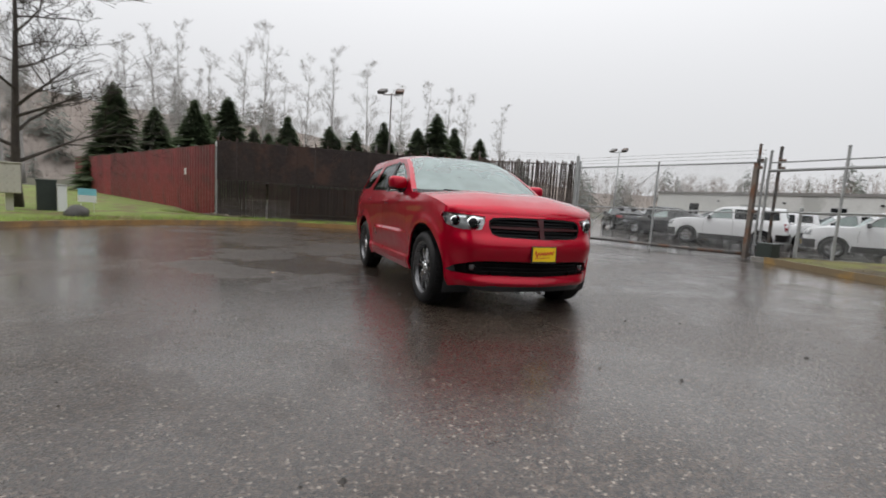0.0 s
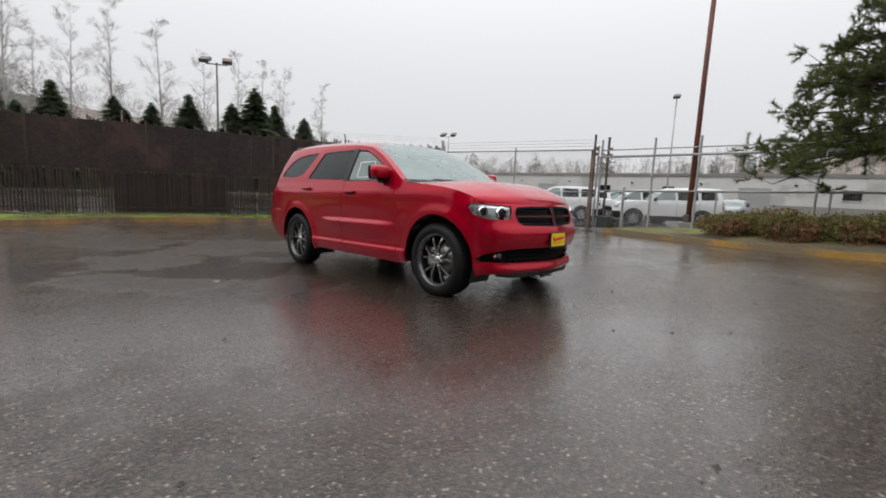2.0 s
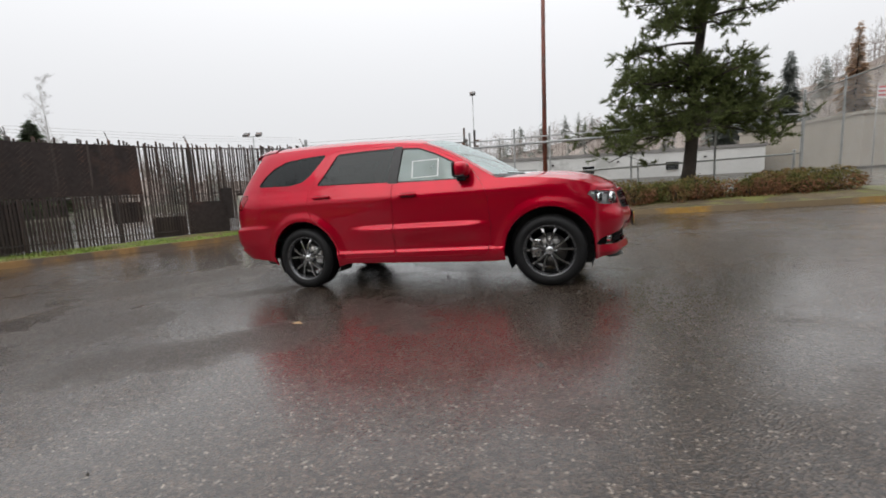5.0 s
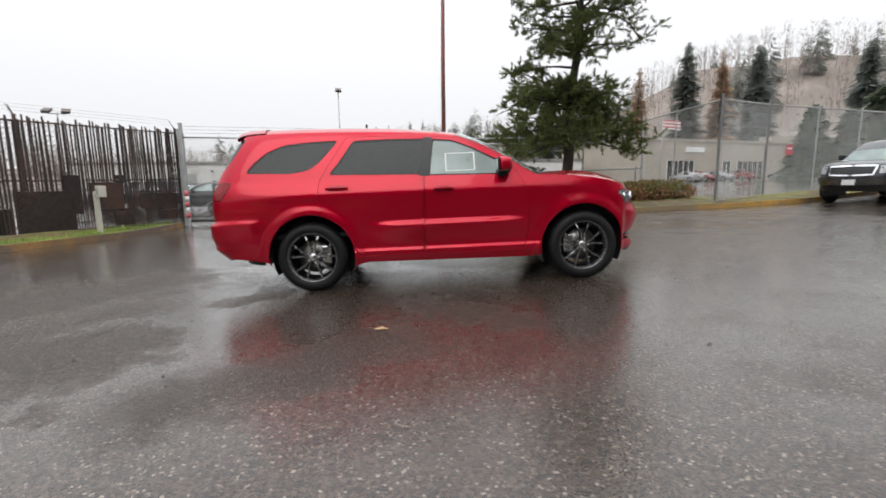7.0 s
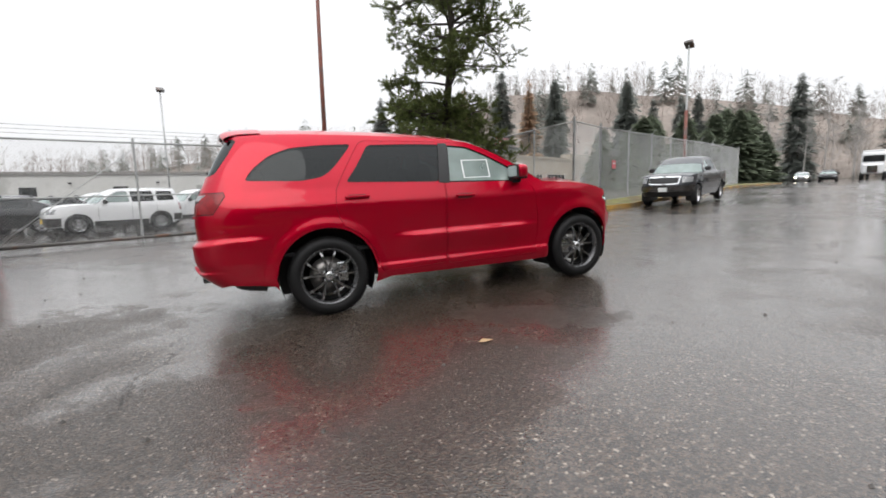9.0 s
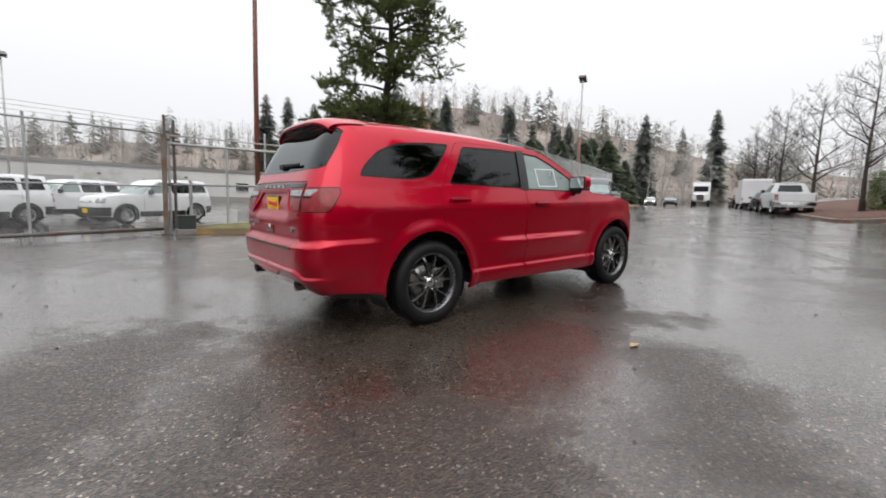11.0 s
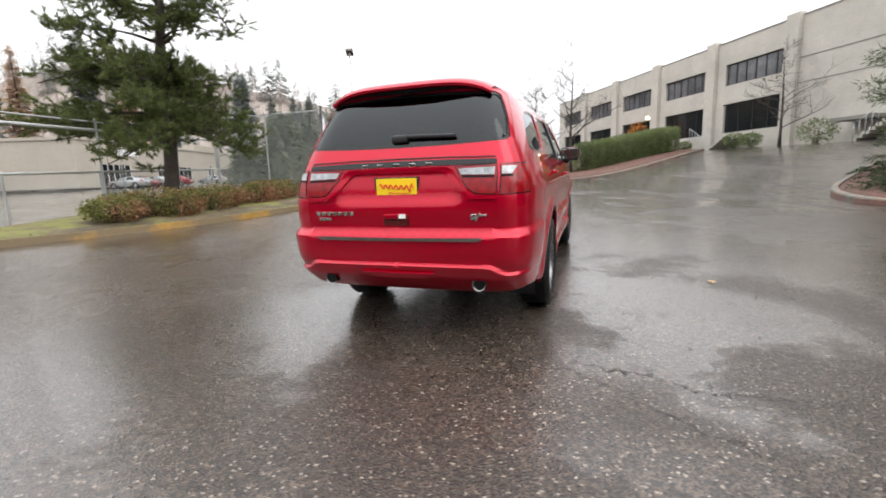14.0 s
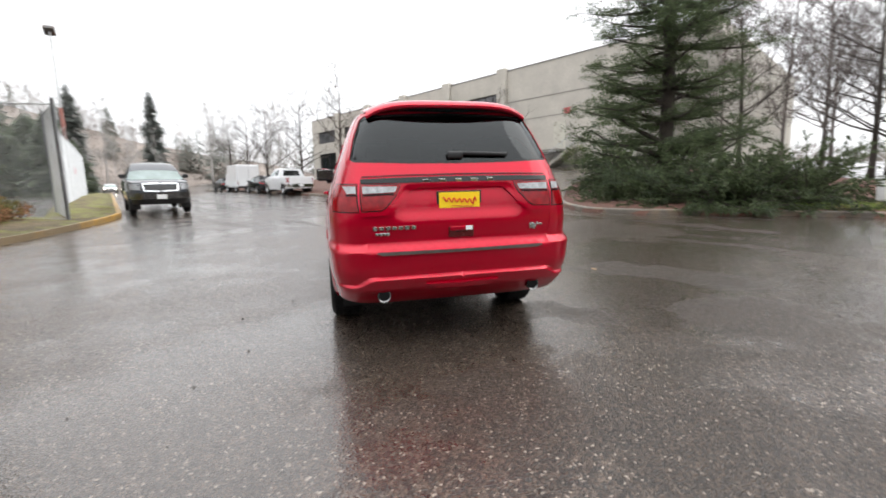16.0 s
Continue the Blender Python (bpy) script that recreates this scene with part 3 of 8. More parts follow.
def grass_patch(name, poly, count, seed, h0, h1, label, mat="blade"):
    """Loose grass blades inside a plan polygon."""
    rng = random.Random(seed)
    xs, ys = [p[0] for p in poly], [p[1] for p in poly]
    verts, faces = [], []
    tries = 0
    while len(faces) < count and tries < count * 12:
        tries += 1
        x, y = rng.uniform(min(xs), max(xs)), rng.uniform(min(ys), max(ys))
        if not inside(poly, x, y) or noise.noise((x * 0.9, y * 0.9, 7)) < rng.uniform(-0.55, 0.1):
            continue
        z, h, a = gz(x, y) + 0.11, rng.uniform(h0, h1), rng.uniform(0, 6.28)
        w, lx, ly = rng.uniform(0.006, 0.014), rng.gauss(0, 0.3) * h, rng.gauss(0, 0.3) * h
        b = len(verts)
        verts += [(x - w * math.cos(a), y - w * math.sin(a), z), (x + w * math.cos(a), y + w * math.sin(a), z), (x + lx, y + ly, z + h)]
        faces.append((b, b + 1, b + 2))
    tagged(link(name, verts, faces, M[mat]), label, "grass", kind="stuff")


build_ground()
build_verges()

# ---- fences and gate ----
FENCE_LINE = [(-8.05, 8.55), (-9.9, 5.2), (-11.35, 1.4), (-12.3, -4.2)]


def ground_post(name, x, y, h, r, mat, parent, arm=None):
    z = gz(x, y)
    v, f = [], []
    tube(v, f, [(x, y, z - 0.1), (x, y, z + h)], [r, r], 10)
    tube(v, f, [(x, y, z + h), (x, y, z + h + 0.03), (x, y, z + h + 0.05)], [r * 1.15, r * 1.1, r * 0.4], 10)
    if arm:
        tube(v, f, [(x, y, z + h), (x + arm[0], y + arm[1], z + h + arm[2])], [0.016, 0.012], 6)
    return link(name, v, f, mat, parent, smooth_shade=False)


def chain_mesh(name, a, b, z0, z1, parent, cell=0.075, r=0.0026, mat="wire"):
    """Woven wire between two plan points: straight diagonal wires both ways, each bowed a hair off the plane."""
    a, b = Vector(a), Vector(b)
    length, h = (b - a).length, z1 - z0
    d = (b - a) / length
    nrm = Vector((d.y, -d.x))
    verts, faces = [], []
    for way in (1, -1):
        s = -h
        while s < length:
            s0, s1 = s, s + h
            t0, t1 = 0.0, 1.0
            if s0 < 0:
                t0 = -s0 / h
            if s1 > length:
                t1 = (length - s0) / h
            if t1 > t0:
                p, q = s0 + h * t0, s0 + h * t1
                za, zb = (z0 + h * t0, z0 + h * t1) if way == 1 else (z1 - h * t0, z1 - h * t1)
                A, B = a + d * p, a + d * q
                ga, gb = gz(A.x, A.y), gz(B.x, B.y)
                o = nrm * (0.003 * way)
                tube(verts, faces, [(A.x + o.x, A.y + o.y, ga + za), (B.x + o.x, B.y + o.y, gb + zb)], [r, r], 3, cap=False)
            s += cell
    link(name, verts, faces, M[mat], parent, "woven wire mesh")


def rail(name, a, b, h, r, mat, parent):
    return pipe(name, [(a[0], a[1], gz(*a[:2]) + h), (b[0], b[1], gz(*b[:2]) + h)], r, mat, parent)


def slat_fence():
    fence = thing("slatted_fence", "dark brown vertical slat fence with rusty stains beside the gate", "fence")
    rng = random.Random(5)
    box_me = {}
    for (a, b) in zip(FENCE_LINE, FENCE_LINE[1:]):
        A, B = Vector(a), Vector(b)
        d = (B - A).normalized()
        nrm = Vector((d.y, -d.x))
        close = A == Vector(FENCE_LINE[0])
        n = int((B - A).length / (0.056 if close else 0.076))
        ang = math.atan2(d.y, d.x)
        for i in range(n):
            p = A + (B - A) * ((i + 0.5) / n)
            k = i % 6 + (6 if close else 0)
            if k not in box_me:
                bm = box((0.037 if close else 0.049, 0.010, 2.78 + 0.03 * (k % 6)), (0, 0, 1.40 + 0.015 * (k % 6)))
                me = bpy.data.meshes.new("slat")
                bm.to_mesh(me)
                bm.free()
                me.materials.append(M["slat"])
                box_me[k] = me
            if rng.random() < 0.02:
                continue
            s = new("slat", box_me[k])
            s.parent = fence
            s.matrix_world = Matrix.Translation((p.x - nrm.x * 0.03, p.y - nrm.y * 0.03, gz(p.x, p.y) + 0.1 - rng.uniform(0, 0.03) - 0.07 * rng.random() ** 4)) @ Euler((rng.gauss(0, 0.004), rng.gauss(0, 0.008), ang)).to_matrix().to_4x4()
        m = max(1, round((B - A).length / 2.6))
        for i in range(m + 1):
            p = A + (B - A) * (i / m) + nrm * 0.06
            ground_post("post", p.x, p.y, 2.98, 0.035, M["galv_dark"], fence, arm=(nrm.x * 0.25, nrm.y * 0.25, 0.28))
        for h in (0.35, 1.45, 2.86):
            rail("rail", A + nrm * 0.03, B + nrm * 0.03, h, 0.022, M["galv_dark"], fence)
        chain_mesh("slat_mesh", A - nrm * 0.05, B - nrm * 0.05, 0.2, 2.85, fence, 0.12, 0.004, "slat")
        for i in range(3):
            o = nrm * (0.08 * (i + 1))
            rail("barbed_wire", A + nrm * 0.06 + o, B + nrm * 0.06 + o, 3.02 + 0.09 * (i + 1), 0.0022, M["galv_dark"], fence)
    # privacy screen hung behind the slats, in lengths, away from the gate
    line = [Vector(p) for p in FENCE_LINE[1:]]
    for (A, B, top) in ((Vector(FENCE_LINE[0]).lerp(line[0], 0.04), line[0].lerp(line[1], 0.35), 0.0), (line[0].lerp(line[1], 0.35), line[1], 2.8), (line[1], line[1].lerp(line[2], 0.55), 2.82), (line[1].lerp(line[2], 0.55), line[2], 2.8)):
        d = (B - A).normalized()
        nrm = Vector((d.y, -d.x))
        for lo, hi, name in ((1.42, top, "upper_screen"), (0.12, 1.34, "lower_screen")):
            if hi < lo or (lo < 1 and top != 2.82):
                continue
            verts, faces = [], []
            n = 14
            for i in range(n + 1):
                p = A + (B - A) * (i / n) + nrm * ((0.07 if lo < 1 else -0.055) + 0.012 * math.sin(i * 2.1))
                for h in (lo, hi - 0.05 * abs(math.sin(i * 1.3 + lo)) * (lo < 1)):
                    for o in (0, 0.004):
                        q = p + nrm * o
                        verts.append((q.x, q.y, gz(p.x, p.y) + 0.08 + h))
            for i in range(n):
                b, c = i * 4, i * 4 + 4
                faces += [(b, c, c + 2, b + 2), (b + 1, b + 3, c + 3, c + 1), (b + 2, c + 2, c + 3, b + 3), (b, b + 1, c + 1, c)]
            link(name, verts, faces, M["screen"], fence)
    # loose boards leaning low at the gate end
    A, B = Vector(FENCE_LINE[0]), Vector(FENCE_LINE[1])
    d = (B - A).normalized()
    nrm = Vector((d.y, -d.x))
    for s, w, lo, hi in ((0.75, 1.1, 0.50, 0.95), (0.5, 0.6, 0.15, 0.45), (1.75, 0.5, 0.1, 0.5), (2.15, 0.8, 0.55, 1.30), (2.9, 0.35, 0.5, 1.5), (3.5, 1.2, 0.1, 1.1), (4.6, 0.9, 0.1, 0.7), (5.6, 0.7, 0.6, 1.2)):
        p = A + d * s - nrm * 0.06
        part("patch_board", box((w, 0.018, hi - lo), (p.x, p.y, gz(p.x, p.y) + 0.1 + (lo + hi) / 2), Euler((0, 0, math.atan2(d.y, d.x))).to_matrix(), 0.004), M["screen"], fence)


def red_fence():
    fence = thing("sheet_fence", "dark red sheet metal fence with faded panels on a grass verge", "fence")
    A, B = Vector((-12.42, -4.3)), Vector((-40.0, -17.5))
    d = (B - A).normalized()
    nrm = Vector((d.y, -d.x))
    width, n = 2.1, 14
    bm = bmesh.new()
    cols = 42
    for i in range(cols + 1):
        x = width * i / cols
        yy = 0.018 if (i // 3) % 2 else 0.0
        for z in (0.0, 2.62):
            for o in (0, 0.003):
                bm.verts.new((x, yy + o, z))
    bm.verts.ensure_lookup_table()
    for i in range(cols):
        b, c = i * 4, i * 4 + 4
        for q in ((b, c, c + 2, b + 2), (b + 1, b + 3, c + 3, c + 1), (b + 2, c + 2, c + 3, b + 3)):
            bm.faces.new([bm.verts[k] for k in q])
    me = bpy.data.meshes.new("panel")
    bm.to_mesh(me)
    bm.free()
    me.materials.append(M["red_sheet"])
    for i in range(n):
        p = A + d * (width * i)
        s = new("panel", me)
        s.parent = fence
        s.matrix_world = pose(p.x, p.y, gz(p.x, p.y) + 0.12 + 0.02 * math.sin(i * 3), 0, 0, math.degrees(math.atan2(d.y, d.x)))
        ground_post("post", p.x + nrm.x * 0.06, p.y + nrm.y * 0.06, 2.75, 0.04, M["galv_dark"], fence)
    ground_post("corner_post", A.x + 0.07, A.y + 0.08, 2.82, 0.045, M["galv"], fence)
    part("notice", box((0.22, 0.01, 0.26), (A.x + d.x * 3.1 - nrm.x * 0.02, A.y + d.y * 3.1 - nrm.y * 0.02, gz(A.x, A.y) + 1.75), Euler((0, 0, math.atan2(d.y, d.x))).to_matrix(), 0.002), M["white_paint"], fence, "small white notice")
    # white cap at the fence corner
    part("corner_cap", box((0.10, 0.10, 0.14), (A.x + 0.07, A.y + 0.08, gz(A.x, A.y) + 2.75), None, 0.01), M["white_paint"], fence)


GATE_A, GATE_B = (-7.75, 8.35), (-2.3, 10.25)


def sliding_gate():
    gate = thing("sliding_gate", "closed galvanised chain link sliding gate across the lot entrance", "gate")
    A, B = Vector(GATE_A), Vector(GATE_B)
    rail("top_rail", A, B, 2.72, 0.026, M["galv"], gate)
    rail("bottom_rail", A, B, 0.14, 0.045, M["galv_dark"], gate)
    rail("middle_rail", A, B, 1.3, 0.02, M["galv"], gate)
    for k in (0.0, 0.5, 1.0):
        p = A.lerp(B, k)
        ground_post("upright", p.x, p.y, 2.8, 0.03, M["galv"], gate)
    pipe("brace", [(A.x, A.y, gz(*A) + 0.2), (A.lerp(B, 0.5).x, A.lerp(B, 0.5).y, gz(*A) + 2.6)], 0.012, M["galv"], gate)
    chain_mesh("wire_mesh", A, B, 0.15, 2.7, gate)
    for i in range(3):
        rail("barbed_wire", A, B, 2.85 + 0.1 * i, 0.004, M["galv_dark"], gate)


def gate_posts():
    for (x, y), h, lab in (((-7.72, 8.2), 3.1, "tall galvanised gate post with red and white bands at its foot"), ((-7.95, 8.5), 2.95, "galvanised gate post beside the slat fence")):
        post = thing("gate_post", lab, "gate post", group="gate posts")
        ground_post("post_tube", x, y, h, 0.055, M["galv"], post)
        if h > 3:
            for i in range(5):
                z = gz(x, y) + 0.25 + i * 0.17
                v, f = [], []
                tube(v, f, [(x, y, z), (x, y, z + 0.16)], [0.06, 0.06], 12)
                link("reflective_band", v, f, M["red_sign"] if i % 2 == 0 else M["white_paint"], post, "red band" if i % 2 == 0 else "white band", True)
    for (x, y), h in (((-2.35, 10.0), 3.15), ((-2.05, 10.45), 3.1)):
        post = thing("gate_post", "weathered rusty steel gate post with guide rollers at its top", "gate post", group="gate posts")
        if x < -2.2:
            part("post_tube", box((0.115, 0.115, 2.75), (x, y, gz(x, y) + 1.3), None, 0.008), M["post_rust"], post, "square rust-stained steel tube")
            part("post_cap", box((0.13, 0.13, 0.02), (x, y, gz(x, y) + 2.685), None, 0.005), M["galv_dark"], post)
            ground_post("extension", x + 0.03, y, h, 0.036, M["galv_dark"], post)
            part("foot_weld", box((0.24, 0.24, 0.03), (x, y, gz(x, y) + 0.012), None, 0.006), M["galv_dark"], post)
        else:
            ground_post("post_tube", x, y, h, 0.042, M["galv_dark"], post)
        for k in (1.35, 2.55, 2.75):
            part("roller_bracket", box((0.16, 0.06, 0.08), (x + 0.08, y - 0.02, gz(x, y) + k), None, 0.01), M["galv_dark"], post)
    blk = thing("gate_motor_box", "dark weathered gate motor cabinet on a low concrete foot", "cabinet")
    x, y = -1.85, 10.15
    z = gz(x, y)
    part("cabinet", box((0.42, 0.36, 0.36), (x, y, z + 0.29), None, 0.02), M["green_metal"], blk)
    part("lid", box((0.46, 0.40, 0.04), (x, y, z + 0.488), None, 0.012), M["green_metal"], blk)
    part("foot", box((0.52, 0.46, 0.16), (x, y, z + 0.04), None, 0.02), M["concrete_dark"], blk)


def wire_fence(name, pts, h, label, posts_every=2.4, arm=False, cell=0.075, top=True, dark=False):
    fence = thing(name, label, "fence")
    for a, b in zip(pts, pts[1:]):
        A, B = Vector(a), Vector(b)
        d = (B - A).normalized()
        nrm = Vector((-d.y, d.x))
        m = max(1, round((B - A).length / posts_every))
        for i in range(m + 1):
            p = A.lerp(B, i / m)
            big = i in (0, m)
            ground_post("post", p.x, p.y, h + (0.12 if big else 0.02), 0.045 if big else 0.03, M["galv"], fence, arm=(-nrm.x * 0.22, -nrm.y * 0.22, 0.24) if arm and not big else None)
        if top:
            rail("top_rail", A, B, h, 0.022, M["galv"], fence)
        rail("bottom_wire", A, B, 0.18, 0.006, M["galv"], fence)
        chain_mesh("wire_mesh", A, B, 0.15, h, fence, cell)
    return fence


def gate_track():
    """The overhead track of the sliding gate, and the low fence behind it."""
    A, B = Vector((-2.2, 10.3)), Vector((8.95, 13.1))
    track = thing("gate_track", "dark double steel rails of the gate track on posts", "rail")
    rail("upper_rail", A, B, 2.70, 0.02, M["galv"], track)
    rail("track_rail", A, B, 2.48, 0.04, M["galv"], track)
    rail("lower_rail", A, B, 1.36, 0.022, M["galv"], track)
    for k in (0.0, 0.14, 0.25, 0.5, 0.75, 1.0):
        p = A.lerp(B, k)
        ground_post("post", p.x, p.y, 3.0 if k < 0.4 else 2.75, 0.035, M["galv"], track)


slat_fence()
red_fence()
sliding_gate()
gate_posts()
gate_track()
wire_fence("low_wire_fence", [(-1.6, 10.9), (8.9, 13.5)], 1.35, "low galvanised chain link fence in front of the car lot", 2.6)
wire_fence("corner_wire_fence", [(9.05, 13.3), (9.1, 8.25)], 3.35, "tall galvanised chain link fence beside the pine", 2.5)
wire_fence("road_wire_fence", [(9.1, 8.25), (12.0, 10.0), (38.5, 21.2)], 3.35, "tall galvanised chain link fence along the road", 3.1, arm=True)

# ---- buildings ----
def office_building():
    """Two-storey tilt-up concrete office: pilasters between bays with a ribbon window on each floor."""
    yaw = math.atan2(0.498, 0.867)
    o = Vector((29.5, -13.0))
    base = 2.3
    b = thing("office_building", "two storey pale concrete office building with pilasters and ribbon windows", "building", pose(o.x, o.y, base, 0, 0, math.degrees(yaw)))
    # local frame: x along the front, y to the rear (away from the road) is negative
    H, D = 7.85, 24.0
    edges = [-15.5, -13.1, -0.3, 6.1, 12.5, 18.9, 25.3, 31.7]
    for i, (x0, x1) in enumerate(zip(edges, edges[1:])):
        wins = x0 > -1
        cols = [(x0, x1, 0.0, H)] if not wins else [(x0, x1, 0.0, 1.4), (x0, x1, 3.5, 4.8), (x0, x1, 6.3, H), (x0, x0 + 0.5, 1.4, 3.5), (x1 - 1.2, x1, 1.4, 3.5), (x0, x0 + 0.5, 4.8, 6.3), (x1 - 1.2, x1, 4.8, 6.3)]
        for a, c, z0, z1 in cols:
            z0 = z0 or -0.8
            part("wall", box((c - a, 0.3, z1 - z0), ((a + c) / 2, -0.15, (z0 + z1) / 2)), M["concrete"], b)
        if wins:
            for z0, z1, rows in ((1.4, 3.5, 4), (4.8, 6.3, 6)):
                w = part("window", box((x1 - x0 - 1.7, 0.02, z1 - z0), ((x0 + 0.5 + x1 - 1.2) / 2, -0.24, (z0 + z1) / 2)), M["dark_glass"] if z0 < 4 else M["blind_sky_glass"], b, "dark ribbon window" if z0 < 4 else "ribbon window with blinds, greyed for reflected sky")
                fr = bmesh.new()
                for k in range(rows + 1):
                    xx = x0 + 0.5 + (x1 - x0 - 1.7) * k / rows
                    add_box(fr, (0.06, 0.06, z1 - z0), (xx, -0.21, (z0 + z1) / 2))
                for zz in (z0 + 0.03, z1 - 0.03):
                    add_box(fr, (x1 - x0 - 1.7, 0.06, 0.06), ((x0 + 0.5 + x1 - 1.2) / 2, -0.205, zz))
                part("frame", fr, M["black"], w)
                if z0 > 4:
                    bl = bmesh.new()
                    for k in range(int((x1 - x0 - 1.9) / 0.45)):
                        if (k * 7 + i * 3) % 5 < 3:
                            add_box(bl, (0.1, 0.01, z1 - z0 - 0.3), (x0 + 0.65 + k * 0.45, -0.27, (z0 + z1) / 2))
                    part("blind", bl, M["white_paint"], w, "pale vertical blind")
        if x0 > -20:
            part("pilaster", box((0.9, 0.5, H + 0.55), (x0, 0.05, (H + 0.55) / 2 - 0.3), None, 0.02), M["concrete"], b)
    for zz in (3.9, 5.4):
        part("panel_joint", box((14.8, 0.02, 0.05), (-8.05, 0.012, zz)), M["concrete_dark"], b)
    part("side_wall", box((0.3, D, H + 0.4), (-15.65, -D / 2, H / 2 - 0.2)), M["concrete"], b)
    part("far_wall", box((0.3, D, H + 0.4), (31.85, -D / 2, H / 2 - 0.2)), M["concrete"], b)
    part("back_wall", box((47.2, 0.3, H + 0.4), (8.1, -D, H / 2 - 0.2)), M["concrete"], b)
    part("roof", box((47.2, D - 0.4, 0.2), (8.1, -D / 2 - 0.1, H - 0.25)), M["roof_grey"], b)
    part("coping", box((47.5, 0.36, 0.09), (8.15, -0.15, H + 0.045)), M["roof_grey"], b)
    # entrance stairs with rails
    for sx, n, w in ((4.6, 6, 1.6), (-5.4, 8, 1.4)):
        st = part("stair", box((0.3, w, 0.17), (sx, 0.9, 0.05)), M["concrete"], b)
        for k in range(1, n):
            part("step", box((0.3, w, 0.17), (sx + (0.28 if sx < 0 else -0.28) * -k * (1 if sx < 0 else -1), 0.9, 0.05 + 0.17 * k)), M["concrete"], st)
        for yy in (0.15, 1.65):
            v, f = [], []
            e = (1 if sx > 0 else -1) * 0.28 * n
            tube(v, f, [(sx, yy, 0.9), (sx + e, yy, 0.9 + 0.17 * n)], [0.025] * 2, 6)
            link("handrail", v, f, M["galv"], st)
            for k in range(n + 1):
                pipe("baluster", [(sx + e * k / n, yy, 0.17 * k), (sx + e * k / n, yy, 0.9 + 0.17 * k)], 0.02, M["galv"], st)
    part("door", box((1.0, 0.08, 2.1), (-5.6, 0.03, 2.35), None, 0.01), M["cream_metal"], b, "pale steel door at the stair head")
    part("landing", box((2.2, 1.6, 0.18), (-5.2, 0.8, 1.22)), M["concrete_dark"], b)
    part("red_notice", box((0.5, 0.02, 0.4), (-6.2, 0.02, 4.1)), M["red_sign"], b, "small red sign")
    lamp = part("wall_lamp", box((0.25, 0.2, 0.2), (13.6, 0.1, 3.7), None, 0.03), M["lamp_warm"], b, "lit warm wall lamp")


def long_wall_building():
    b = thing("warehouse", "long low pale warehouse behind the car lot", "building", pose(-14, 62, gz(-14, 62), 0, 0, 2))
    part("wall", box((76, 18, 4.6), (0, 9, 2.3)), M["white_wall"], b)
    part("parapet", box((76.3, 18.3, 0.4), (0, 9, 4.75)), M["roof_grey"], b, "grey roof edge")
    part("base_band", box((76.06, 18.06, 1.2), (0, 9, 0.6)), M["concrete_dark"], b)
    for i, x in enumerate((-31, -22, -12, -3, 7, 16, 27)):
        if i % 3 == 1:
            part("roller_door", box((3.4, 0.08, 3.2), (x, -0.03, 1.6)), M["grey_metal"], b)
        else:
            w = part("window", box((1.6, 0.06, 1.1), (x, -0.02, 2.6)), M["dark_glass"], b)
            part("sill", box((1.8, 0.16, 0.08), (x, -0.06, 2.0)), M["concrete"], w)
        part("wall_lamp", box((0.3, 0.25, 0.2), (x + 4, -0.12, 3.6), None, 0.02), M["black"], b)


def beige_building():
    b = thing("retail_building", "low beige commercial building across the wet lot", "building", pose(52, 62, gz(52, 62), 0, 0, 18))
    part("wall", box((46, 20, 5.6), (0, 10, 2.8)), M["beige_wall"], b)
    part("parapet", box((46.3, 20.3, 0.35), (0, 10, 5.7)), M["beige_wall"], b)
    part("raised_front", box((9, 2, 1.0), (6, 1.0, 6.2)), M["beige_wall"], b)
    for x, w in ((-17, 5.0), (-8, 1.6), (-3, 5.5), (6, 1.8), (12, 6.0)):
        win = part("shop_window", box((w, 0.08, 2.6), (x, -0.02, 1.5)), M["dark_glass"], b)
        fr = bmesh.new()
        for k in range(int(w / 1.2) + 2):
            add_box(fr, (0.08, 0.1, 2.6), (x - w / 2 + k * w / (int(w / 1.2) + 1), -0.04, 1.5))
        part("frame", fr, M["white_paint"], win)
    part("sign_board", box((3.6, 0.15, 0.7), (-14.5, -0.08, 4.4)), M["white_paint"], b, "pale sign board")


def flag():
    f = thing("flag", "faded red and white flag on a thin pole", "flag", pose(23.0, 38.0, gz(23, 38)))
    pipe("flagpole", [(0, 0, 0), (0, 0, 6.6)], [0.05, 0.03], M["galv"], f)
    verts, faces = [], []
    for i in range(13):
        for j in range(7):
            verts.append((i * 0.15, 0.12 * math.sin(i * 0.8) * i / 12, 6.4 - j * 0.15 - 0.01 * i))
    idx = []
    for i in range(12):
        for j in range(6):
            faces.append((i * 7 + j, i * 7 + 7 + j, i * 7 + 8 + j, i * 7 + 1 + j))
            idx.append(j % 2)
    ob = link("cloth", verts, faces, mats=[M["red_sign"], M["white_paint"]], index=idx, parent=f)
    sol = ob.modifiers.new("thickness", "SOLIDIFY")
    sol.thickness = 0.004


M["lamp_warm"] = bpy.data.materials.new("lit_lamp")
M["lamp_warm"].use_nodes = True
lp = M["lamp_warm"].node_tree.nodes["Principled BSDF"]
lp.inputs["Emission Color"].default_value, lp.inputs["Emission Strength"].default_value = (1, 0.75, 0.45, 1), 6.0
office_building()
long_wall_building()
beige_building()
flag()

